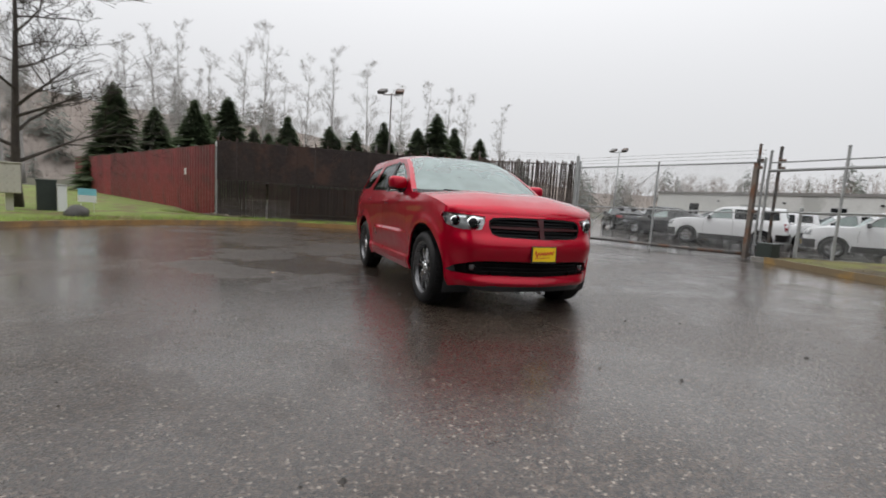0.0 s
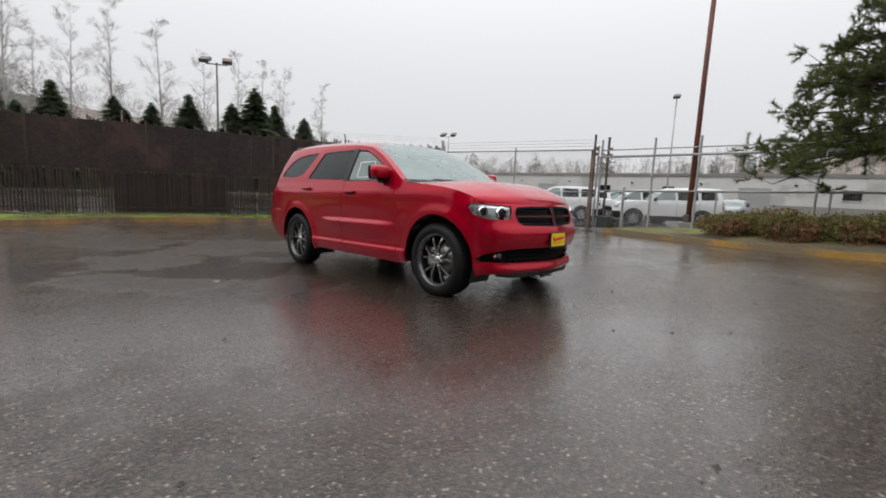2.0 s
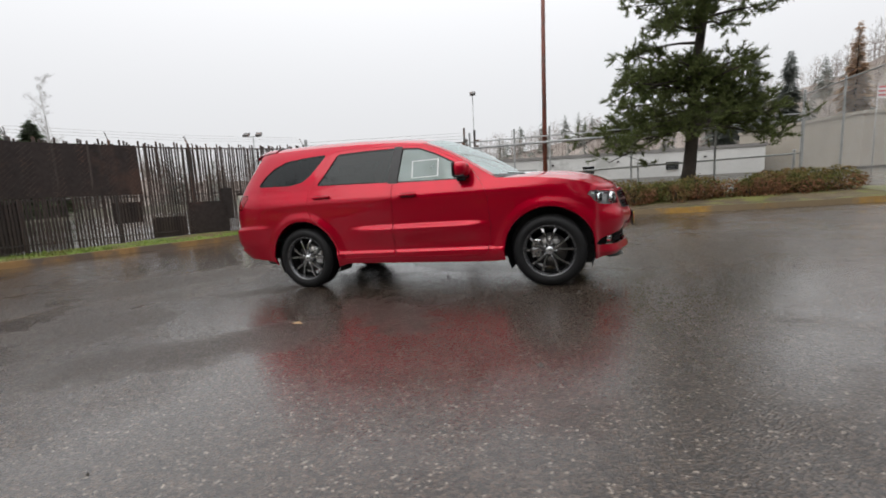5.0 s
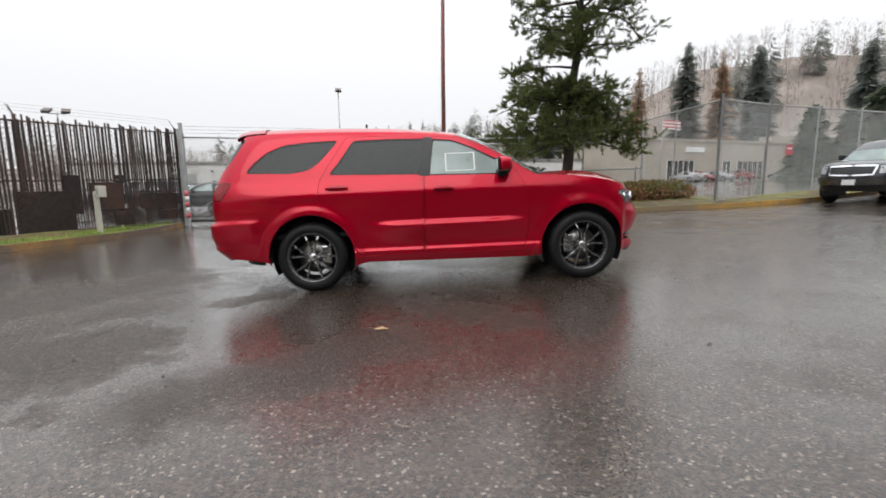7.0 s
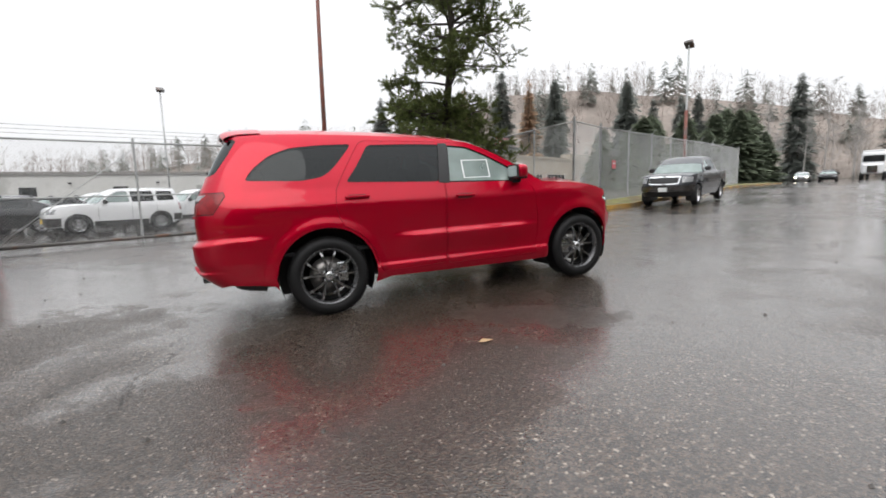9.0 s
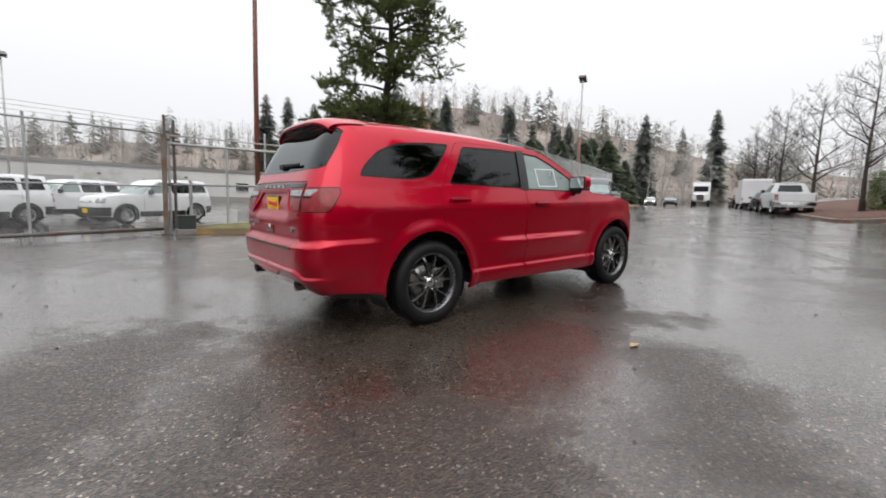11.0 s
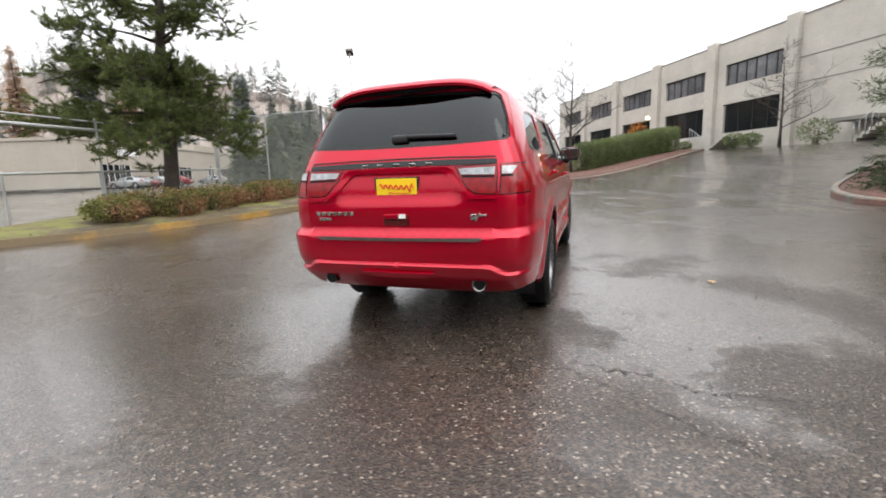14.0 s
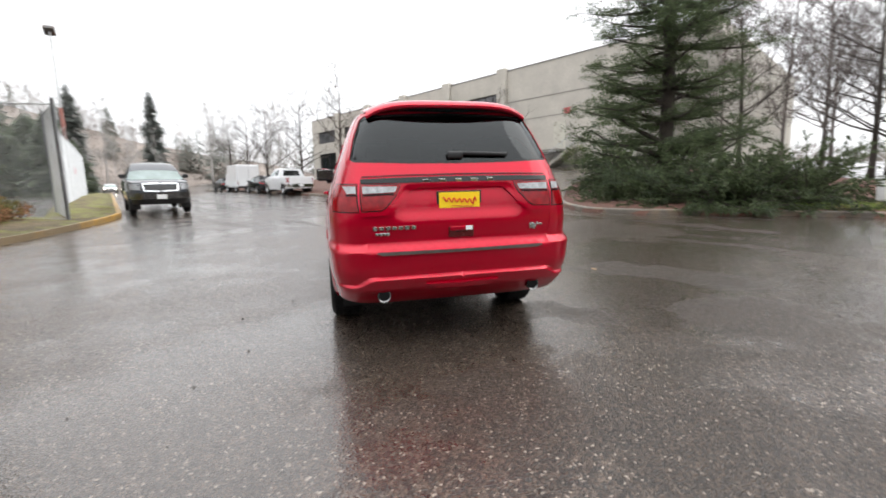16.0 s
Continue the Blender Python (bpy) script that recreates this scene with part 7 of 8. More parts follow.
    panel("bright_strip", sh, sh.poly([("u", 0, 1.294), ("r", 0.35, 1.293), ("r", 0.69, 1.286), ("r", 0.69, 1.292), ("r", 0.35, 1.300), ("u", 0, 1.302)]), BLK, tg, (), 0.06, off=0.004, flange=0.004, sides=(1, -1))
    for k in range(5):
        y = -0.24 + 0.12 * k
        q = sh.at(*sh.uz(("r", abs(y), 1.255)), 0.006)
        bm = bmesh.new()
        add_box(bm, (0.006, 0.052, 0.024), (q.x, y, 1.255), None, 0.002)
        part("badge_block", bm, M["chrome"], tg, "plain silver badge block")
    scoop = sh.poly([("u", 0, 0.490), ("r", 0.20, 0.494), ("r", 0.27, 0.532), ("u", 0, 0.528)])
    panel("bumper_scoop", sh, scoop, RED, car, (), 0.03, off=0.018, flange=0.03, sides=(1, -1))
    step = sh.poly([("u", 0, 0.748), ("r", 0.56, 0.750), ("r", 0.60, 0.764), ("r", 0.585, 0.770), ("u", 0, 0.766)])
    panel("step_pad", sh, step, M["step_grey"], car, (), 0.06, off=0.012, flange=0.02, sides=(1, -1), label="dark grey bumper step pad")

    def plate(x, z, parent, facing, w=1.0):
        pl = part("number_plate", box((0.012, 0.335 * w, 0.165), (x, 0, z), None, 0.003), M["black"], parent, "yellow dealer plate in a black frame")
        part("plate_face", box((0.004, 0.305 * w, 0.135), (x + 0.008 * facing, 0, z + 0.006), None, 0.001), M["yellow_plate"], pl)
        v, f = [], []
        pts = [(x + 0.0115 * facing, w * (-0.125 + 0.25 * i / 30), z + 0.006 + 0.03 * math.sin(i * 1.35) * (0.55 if i > 3 else 1.1) + 0.0006 * i) for i in range(31)]
        tube(v, f, pts, [0.0055] * 31, 5)
        tube(v, f, [(x + 0.0115 * facing, -0.10, z - 0.03), (x + 0.0115 * facing, 0.06, z - 0.022)], [0.003] * 2, 5)
        link("red_scrawl", v, f, M["plate_red"], pl, "red script bar")
        part("frame_bar", box((0.004, 0.31 * w, 0.016), (x + 0.0085 * facing, 0, z - 0.07)), M["black"], pl)

    plate(sh.R(1.1) + 0.028, 1.095, tg, -1)
    plate(sh.F(0.6) + 0.018, 0.62, car, 1, 0.84)
    # dark red block gives the hollow round the gate handle its shade
    hr = part("handle_recess", box((0.02, 0.19, 0.075), (sh.R(0.88) + 0.004, 0.0, 0.885), None, 0.006), M["lamp_dark"], tg)
    part("gate_handle", box((0.02, 0.17, 0.032), (sh.R(0.9) - 0.010, 0, 0.912), None, 0.006), RED, hr)
    part("white_tag", box((0.004, 0.05, 0.03), (sh.R(0.9) - 0.021, -0.055, 0.914), None, 0.001), M["paper"], hr, "small white tag")
    bm = bmesh.new()
    for k in range(7):
        yy = 0.62 - 0.045 * k
        add_box(bm, (0.008, 0.034, 0.026), (sh.at(*sh.uz(("r", yy, 0.932))).x - 0.003, yy, 0.932), None, 0.002)
    part("name_badge", bm, M["silver"], tg, "row of plain silver badge bars")
    part("small_badge", box((0.006, 0.10, 0.018), (sh.at(*sh.uz(("r", 0.57, 0.89))).x - 0.002, 0.57, 0.892), None, 0.002), M["silver"], tg, "plain silver badge bar")
    bm = bmesh.new()
    add_box(bm, (0.006, 0.04, 0.04), (sh.at(*sh.uz(("r", 0.555, 0.905))).x - 0.002, -0.555, 0.905), None, 0.004)
    add_box(bm, (0.006, 0.012, 0.06), (sh.at(*sh.uz(("r", 0.585, 0.905))).x - 0.002, -0.585, 0.905), Euler((0.5, 0, 0)).to_matrix(), 0.002)
    add_box(bm, (0.006, 0.04, 0.014), (sh.at(*sh.uz(("r", 0.62, 0.905))).x - 0.002, -0.62, 0.915), None, 0.003)
    part("trim_badge", bm, M["silver"], tg, "plain silver badge shapes")
    # rear wiper
    bm = bmesh.new()
    add_box(bm, (0.02, 0.42, 0.028), (-2.515, -0.20, 1.445), Euler((0.03, 0, 0)).to_matrix(), 0.008)
    add_box(bm, (0.03, 0.12, 0.055), (-2.515, 0.0, 1.437), None, 0.012)
    part("rear_wiper", bm, M["black"], tg, "", True)

    # roof, windscreen, bonnet
    def edge(x, line):
        xs, zs = [q[1] for q in line], [q[2] for q in line]
        z = float(np.interp(x, xs, zs))
        return sh.at(*sh.uz(("s", x, z)))

    roof = roof_line
    K = 25
    rows = []
    for i in range(31):
        x = 0.12 - (0.12 + 2.25) * i / 30
        e = edge(x, roof)
        b = 0.17 * smooth(0.9, 0.0, 0.12 - x) - 0.10 * smooth(0.7, 0.0, x + 2.25)
        c = 0.05 + 0.035 * smooth(0, 12, i)
        row = []
        for j in range(K):
            k = -1 + 2 * j / (K - 1)
            w = 1 - k * k
            flat = 1 - abs(k) ** 4.5
            row.append(Vector((e.x + b * w, e.y * k, e.z + c * flat)))
        rows.append(row)
    sheet("roof", rows, RED, car, "red roof skin", 0.0)
    rows, arows = [], []
    for i in range(19):
        t = i / 18
        x = 0.985 - (0.985 - 0.12) * t
        e = edge(x, roof)
        row = []
        for j in range(K):
            k = (-1 + 2 * j / (K - 1)) * 0.985
            w, flat = 1 - k * k, 1 - abs(k) ** (3.2 + 1.3 * t)
            row.append(Vector((e.x + (0.24 - 0.07 * t) * w, e.y * k, e.z + 0.0515 * t * flat - 0.004 * (1 - t))))
        rows.append(row)
    sheet("windscreen", rows, M["clear_glass"], car, "wide clear windscreen")
    for s in (0, 1):
        rr = []
        for row in rows:
            a, b = (row[0], row[1]) if s == 0 else (row[-1], row[-2])
            o = Vector((a.x, a.y * 1.02, a.z + 0.003))
            rr.append([o, a + Vector((0, 0, 0.004)), a.lerp(b, 0.55) + Vector((0.002, 0, 0.005))])
        sheet("pillar_strip", rr, RED, car)
    rr = [[p_ + Vector((0.0, 0, 0.004)) for p_ in rows[0]], [p_ + Vector((-0.05, 0, 0.036)) for p_ in rows[0]]]
    sheet("screen_band", rr, BLK, car, "black lower screen edge")
    rows_h = []
    for i in range(25):
        t = i / 24
        x = 1.03 + (2.06 - 1.03) * t
        e = edge(x, hood_line[:6])
        row = []
        for j in range(K):
            k = -1 + 2 * j / (K - 1)
            w = 1 - abs(k) ** 2.4
            flat = 1 - abs(k) ** 3.0
            dome = 0.010 * (smooth(0.62, 0.50, abs(k)) - 0.6 * smooth(0.30, 0.16, abs(k))) * smooth(0, 0.15, t) * smooth(1.0, 0.8, t)
            row.append(Vector((e.x + (0.20 + 0.045 * t) * w, e.y * k, e.z + (0.035 + 0.025 * math.sin(math.pi * min(1, t * 1.05)) - 0.055 * t * t * t) * flat + dome - 0.0015)))
        rows_h.append(row)
    sheet("bonnet", rows_h, RED, car, "sculpted red bonnet", 0.02)
    rr = []
    for i in range(4):
        t = i / 3
        rr.append([rows_h[0][j].lerp(rows[0][min(j, K - 1)], t) + Vector((0, 0, -0.012 - 0.02 * math.sin(t * math.pi))) for j in range(K)])
    sheet("cowl", rr, M["black"], car)
    for y0, y1 in ((0.62, 0.02), (0.05, -0.55)):
        v, f = [], []
        pts = []
        for i in range(8):
            y = y0 + (y1 - y0) * i / 7
            k = y / 0.86
            pts.append((0.985 + 0.24 * (1 - k * k) - 0.045 - 0.02 * i / 7, y, 1.205 + 0.030 + 0.012 * i / 7))
        tube(v, f, pts, [0.010] * 8, 5)
        link("wiper", v, f, M["black"], car)
    # roof spoiler and aerial fin
    rows = []
    prof = [(-2.02, 0.003), (-2.14, 0.008), (-2.23, 0.008), (-2.305, 0.000), (-2.345, -0.014), (-2.358, -0.030), (-2.352, -0.048), (-2.335, -0.054), (-2.27, -0.042)]
    for x, dz in prof:
        row = []
        for j in range(21):
            k = -1 + j / 10
            e = edge(max(x, -2.25), roof)
            row.append(Vector((x - 0.045 * (1 - k * k) + 0.02 * abs(k) ** 4, e.y * k * 1.0, e.z + 0.078 * (1 - abs(k) ** 5) + 0.012 + dz - 0.016 * smooth(-2.25, -2.42, x))))
        rows.append(row)
    sp = sheet("roof_spoiler", rows, RED, car, "red roof spoiler")
    rows2 = [[q + Vector((0.012 + 0.02 * i, 0, -0.003 - 0.007 * i)) for q in rows[-2]] for i in range(4)]
    sheet("spoiler_underside", rows2, BLK, sp)
    bm = bmesh.new()
    bmesh.ops.create_uvsphere(bm, u_segments=14, v_segments=8, radius=1)
    for v in bm.verts:
        c = v.co
        v.co = Vector((-1.92 + c.x * 0.09 - max(0, c.z) * 0.05, c.y * 0.022 * (1.2 - 0.6 * c.z), 1.822 + max(c.z, -0.2) * 0.055 * (1 - 0.4 * (c.x > 0) * c.x)))
    part("aerial_fin", bm, RED, car, "", True)
    # grille: back plate, frame, split cross and slats
    panel("grille_mesh", sh, p["gr"], M["matte_black"], car, (), 0.06, off=-0.06, flange=0, sides=(1, -1))
    gi = [(min(u, sh.end), z) for u, z in shrink(p["gr"], 0.016)]
    panel("grille_frame", sh, p["gr"], M["matte_black"], car, [gi], 0.05, off=-0.006, flange=0.05, sides=(1, -1), label="gloss black grille surround")
    for z in (0.802, 0.832, 0.897, 0.927):
        panel("grille_slat", sh, sh.poly([("u", 1, z - 0.006), ("f", 0.475, z - 0.006), ("f", 0.475, z + 0.006), ("u", 1, z + 0.006)]), M["matte_black"], car, (), 0.06, off=-0.022, flange=0.02, sides=(1, -1))
    panel("cross_bar", sh, sh.poly([("u", 1, 0.850), ("f", 0.515, 0.855), ("f", 0.515, 0.876), ("u", 1, 0.880)]), M["dark_red_fill"], car, (), 0.06, off=-0.008, flange=0.03, sides=(1, -1), label="near-black grille bar tinted for its red reflection")
    panel("cross_post", sh, sh.poly([("u", 1, 0.765), ("f", 0.028, 0.765), ("f", 0.022, 0.86), ("f", 0.034, 0.958), ("u", 1, 0.958)]), M["dark_red_fill"], car, (), 0.06, off=-0.004, flange=0.04, sides=(1, -1), label="near-black grille post tinted for its red reflection")
    # lower intake
    panel("intake_mesh", sh, p["it"], M["matte_black"], car, (), 0.06, off=-0.07, flange=0, sides=(1, -1))
    for z in (0.430, 0.462, 0.495, 0.522):
        panel("intake_slat", sh, sh.poly([("u", 1, z - 0.005), ("f", 0.56, z - 0.005), ("f", 0.56, z + 0.005), ("u", 1, z + 0.005)]), M["matte_black"], car, (), 0.08, off=-0.035, flange=0.02, sides=(1, -1))
    dam = Shell([(0.1, 0.86), (0.4, 0.88)], [(0.1, -2.3), (0.4, -2.42)], [(0.1, 2.2), (0.2, 2.25), (0.4, 2.30)])
    panel("air_dam", dam, dam.poly([("s", 2.12, 0.32), ("s", 2.11, 0.262), ("f", 0.5, 0.245), ("u", 1, 0.24), ("u", 1, 0.34)]), M["black"], car, (), 0.08, flange=0.02, sides=(1, -1))
    panel("rear_valance", dam, dam.poly([("s", -2.06, 0.42), ("s", -2.10, 0.30), ("r", 0.6, 0.32), ("u", 0, 0.32), ("u", 0, 0.44)]), M["black"], car, (), 0.08, flange=0.02, sides=(1, -1))
    for y in (-0.14, 0.10):
        part("tow_hook", box((0.10, 0.05, 0.03), (2.24, y, 0.225), None, 0.008), M["galv"], car)
    # underside and cabin
    bm = box((4.3, 1.08, 0.30), (-0.05, 0, 0.42), None, 0.04)
    add_box(bm, (2.0, 1.72, 0.12), (0.0, 0, 0.36), None, 0.03)
    part("underbody", bm, M["black"], car)
    pipe("axle_rear", [(-1.521, -0.8, 0.385), (-1.521, 0.8, 0.385)], 0.05, M["black"], car)
    pipe("axle_front", [(1.521, -0.8, 0.385), (1.521, 0.8, 0.385)], 0.05, M["black"], car)
    part("cabin_floor", box((3.6, 1.66, 0.04), (-0.75, 0, 0.62)), M["seat"], car)
    part("dashboard", box((0.5, 1.6, 0.34), (0.80, 0, 0.99), None, 0.08), M["black"], car)
    for x, ys in ((0.0, (0.38, -0.38)), (-0.95, (0.42, 0.0, -0.42)), (-1.75, (0.32, -0.32))):
        for y in ys:
            st = part("car_seat", box((0.5, 0.5, 0.2), (x, y, 0.80), None, 0.07), M["seat"], car)
            part("seat_back", box((0.16, 0.48, 0.62), (x - 0.30, y, 1.15), Euler((0, -0.22, 0)).to_matrix(), 0.06), M["seat"], st)
            part("headrest", box((0.10, 0.27, 0.17), (x - 0.40, y, 1.50), Euler((0, -0.15, 0)).to_matrix(), 0.04), M["seat"], st)
    v, f = [], []
    tube(v, f, [(0.50 + 0.06 * math.sin(a), 0.38 + 0.185 * math.cos(a), 1.09 + 0.17 * math.sin(a)) for a in [2 * math.pi * i / 28 for i in range(29)]], [0.016] * 29, 6)
    tube(v, f, [(0.50, 0.20, 1.09), (0.54, 0.38, 1.08), (0.50, 0.56, 1.09)], [0.015] * 3, 6)
    link("steering_wheel", v, f, M["black"], car, smooth_shade=True)
    # window sticker on the front passenger pane
    fr = bmesh.new()
    q = [sh.at(*sh.uz(("s", x, z)), -0.003) for x, z in ((0.0, 1.275), (0.33, 1.275), (0.33, 1.475), (0.0, 1.475))]
    vs = [fr.verts.new(w) for w in q]
    inn = [q[0].lerp(q[2], 0.045), q[1].lerp(q[3], 0.045), q[2].lerp(q[0], 0.045), q[3].lerp(q[1], 0.045)]
    vi = [fr.verts.new(w) for w in inn]
    for i in range(4):
        fr.faces.new((vs[i], vs[(i + 1) % 4], vi[(i + 1) % 4], vi[i]))
    part("window_sticker", fr, M["paper"], car, "white bordered price sticker inside the window")


build_hero()

# ---- parked vehicles ----
def skin_tops(sh, roof_line, hood_line, car, paint, bows=(0.14, 0.18, 0.0), nose_bow=0.2, K=13, glass="clear_glass", crown=0.05):
    """Roof, windscreen and bonnet between the side lines of a car."""
    def edge(x, line):
        return sh.at(*sh.uz(("s", x, float(np.interp(x, [q[0] for q in line], [q[1] for q in line])))))

    split = max(range(len(roof_line) - 1), key=lambda i: abs((roof_line[i + 1][1] - roof_line[i][1]) / (roof_line[i + 1][0] - roof_line[i][0])) * (roof_line[i][0] > -0.6))
    x_top, x_base, x_tail = roof_line[split][0], roof_line[-1][0], roof_line[0][0]
    rows = []
    for i in range(13):
        x = x_top + (x_tail - x_top) * i / 12
        e = edge(x, roof_line)
        b = bows[0] * smooth(0.8, 0, x_top - x) - bows[2] * smooth(0.5, 0, x - x_tail)
        rows.append([Vector((e.x + b * (1 - k * k), e.y * k, e.z + crown * (1 - abs(k) ** 3))) for k in [-1 + 2 * j / (K - 1) for j in range(K)]])
    sheet("roof", rows, paint, car)
    rows = []
    for i in range(7):
        t = i / 6
        e = edge(x_base + (x_top - x_base) * t, roof_line)
        rows.append([Vector((e.x + (bows[1] * (1 - t) + bows[0] * t) * (1 - k * k), e.y * k, e.z + crown * t * (1 - abs(k) ** 3) - 0.003)) for k in [0.97 * (-1 + 2 * j / (K - 1)) for j in range(K)]])
    sheet("windscreen", rows, M[glass], car, "clear windscreen")
    rows_h = []
    for i in range(9):
        t = i / 8
        e = edge(hood_line[0][0] + (hood_line[-1][0] - hood_line[0][0]) * t, hood_line)
        rows_h.append([Vector((e.x + (bows[1] * (1 - t) + nose_bow * t) * (1 - abs(k) ** 2.4), e.y * k, e.z + (0.03 + 0.02 * math.sin(3.1 * t) - 0.03 * t ** 3) * (1 - abs(k) ** 3))) for k in [-1 + 2 * j / (K - 1) for j in range(K)]])
    sheet("bonnet", rows_h, paint, car, "", 0.02)
    rr = [[rows_h[0][j].lerp(rows[0][j], t) + Vector((0, 0, -0.012)) for j in range(K)] for t in (0, 0.5, 1)]
    sheet("cowl", rr, M["black"], car)


def parked_car(name, label, category, paint, spec, group="", m=None):
    car = thing(name, label, category, m, group)
    sh = Shell(spec["width"], spec["rear"], spec["nose"], spec.get("n_nose", 5), spec.get("n_rear", 8))
    wb, R = spec["axles"], spec["R"]
    S = lambda pts: [("s", *q) for q in pts]
    roof, hood = spec["roof"], spec["hood"]
    low = spec["low"]
    out = [("u", 0, low + 0.08), ("r", 0.5, low + 0.08), ("s", wb[0] - R - 0.2, low + 0.06)] + arc(wb[0], R, R + 0.075, 192, -10, 12) + [("s", 0, low)] + arc(wb[1], R, R + 0.075, 190, -12, 12) + [("s", wb[1] + R + 0.16, low + 0.03), ("f", 0.5, low + 0.03), ("u", 1, low + 0.03)]
    out += [("u", 1, spec["nose_z"]), ("f", 0.5, spec["nose_z"])] + S(hood[::-1])
    out += S(roof[::-1]) + spec["tail_top"]
    body = sh.poly(out, 0.08)
    wins = [sh.poly(round_poly(S(w), 0.04, 2), 0.08) for w in spec["windows"]]
    holes = list(wins)
    if spec.get("back"):
        bw = sh.poly(spec["back"], 0.08)
        holes.append(bw)
    panel("body", sh, body, paint, car, holes, 0.11, sides=(1, -1))
    for s in (1, -1):
        for i, w in enumerate(wins):
            panel("window", sh, shrink(w, 0.004), M["clear_glass" if i == 0 else spec.get("tint", "tint_glass")], car, (), 0.2, off=-0.008, flange=0, sides=(s,))
            panel("window_trim", sh, w, M["black"], car, [shrink(w, 0.014)], 0.2, off=-0.004, flange=0.01, sides=(s,))
        for x0, z0, z1 in spec["doors"]:
            panel("door_gap", sh, sh.poly([("s", x0, z0), ("s", x0 + 0.009, z0), ("s", x0 + 0.009, z1), ("s", x0, z1)], 0.1), M["black"], car, (), 0.3, off=0.0015, flange=0, sides=(s,))
        for x, z in spec["handles"]:
            q = sh.at(*sh.uz(("s", x, z)))
            part("door_handle", box((0.17, 0.03, 0.03), (x, (q.y - 0.015) * s, z), None, 0.008), M["black"] if spec.get("black_handles") else paint, car)
        if spec.get("cladding"):
            c = spec["cladding"]
            panel("sill_cladding", sh, sh.poly([("s", wb[0] + R + 0.10, low), ("s", wb[1] - R - 0.10, low), ("s", wb[1] - R - 0.10, c), ("s", wb[0] + R + 0.10, c)], 0.1), M["black"], car, (), 0.15, off=0.012, flange=0.02, sides=(s,))
        q = sh.at(*sh.uz(("s", spec["mirror"][0], spec["mirror"][1])))
        part("wing_mirror", box((0.12, 0.2, 0.16), (q.x, (q.y - 0.12) * s, spec["mirror"][1] + 0.06), None, 0.03), M["black"], car)
        panel("headlight", sh, sh.poly(spec["head"], 0.08), M["lamp_white"], car, (), 0.1, off=0.004, flange=0.02, sides=(s,))
        panel("tail_lamp", sh, sh.poly(spec["tail"], 0.08), M["lamp_red"], car, (), 0.1, off=0.004, flange=0.02, sides=(s,))
        for cx in wb:
            verts = []
            for i in range(15):
                a = radians(-25 + 230 * i / 14)
                for yy in (-spec["track"] - 0.10, -spec["track"] + 0.22):
                    verts.append((cx + (R + 0.065) * math.cos(a), yy * s, R + (R + 0.065) * math.sin(a)))
            link("wheel_liner", verts, [(2 * i, 2 * i + 1, 2 * i + 3, 2 * i + 2) for i in range(14)] + [[2 * i + 1 for i in range(15)]], M["black"], car)
            wheel(car, (cx, -spec["track"] * s, R), s, R, R * 0.62, M["silver"], "plain", 0.22, False)
    if spec.get("back"):
        panel("rear_window", sh, bw, M["tint_glass"], car, (), 0.2, off=-0.01, flange=0, sides=(1, -1))
    panel("grille", sh, sh.poly(spec["grille"], 0.08), M[spec.get("grille_mat", "black")], car, (), 0.12, off=0.004, flange=0.02, sides=(1, -1))
    if spec.get("grille_ring"):
        g = sh.poly(spec["grille"], 0.08)
        panel("grille_surround", sh, shrink(g, -0.03), M["chrome"], car, [[(min(u, sh.end), z) for u, z in shrink(g, 0.012)]], 0.1, off=0.010, flange=0.02, sides=(1, -1))
    for z0, z1, mt, o in spec.get("nose_bands", ()):
        panel("bumper", sh, sh.poly([("s", wb[1] + R + 0.12, z0), ("f", 0.5, z0), ("u", 1, z0), ("u", 1, z1), ("f", 0.5, z1), ("s", wb[1] + R + 0.12, z1)], 0.1), M[mt], car, (), 0.12, off=o, flange=0.03, sides=(1, -1))
    for z0, z1, mt, o in spec.get("tail_bands", ()):
        panel("rear_bumper", sh, sh.poly([("u", 0, z0), ("r", 0.5, z0), ("s", wb[0] - R - 0.12, z0), ("s", wb[0] - R - 0.12, z1), ("r", 0.5, z1), ("u", 0, z1)], 0.1), M[mt], car, (), 0.12, off=o, flange=0.03, sides=(1, -1))
    if spec.get("tops", True):
        skin_tops(sh, roof, hood, car, paint, spec.get("bows", (0.1, 0.14, 0.05)), spec.get("nose_bow", 0.12))
    x0, x1 = spec["rear"][2][1] + 0.25, spec["nose"][2][1] - 0.25
    part("underbody", box((x1 - x0, spec["track"] * 1.3, 0.3), ((x0 + x1) / 2, 0, low + 0.2)), M["black"], car)
    part("cabin_floor", box((min(2.9, x1 - x0), spec["track"] * 1.9, 0.04), (-0.35, 0, low + 0.38)), M["seat"], car)
    for x in spec["seats"]:
        for y in (0.36, -0.36):
            st = part("car_seat", box((0.16, 0.46, 0.62), (x - 0.2, y, low + 0.85), Euler((0, -0.2, 0)).to_matrix(), 0.05), M["seat"], car)
            part("headrest", box((0.09, 0.25, 0.16), (x - 0.29, y, low + 1.22), None, 0.03), M["seat"], st)
    for x, facing, z in spec.get("plates", ()):
        part("number_plate", box((0.012, 0.31, 0.155), (x, 0, z), None, 0.003), M[spec.get("plate_mat", "paper")], car, "dealer plate")
    return car


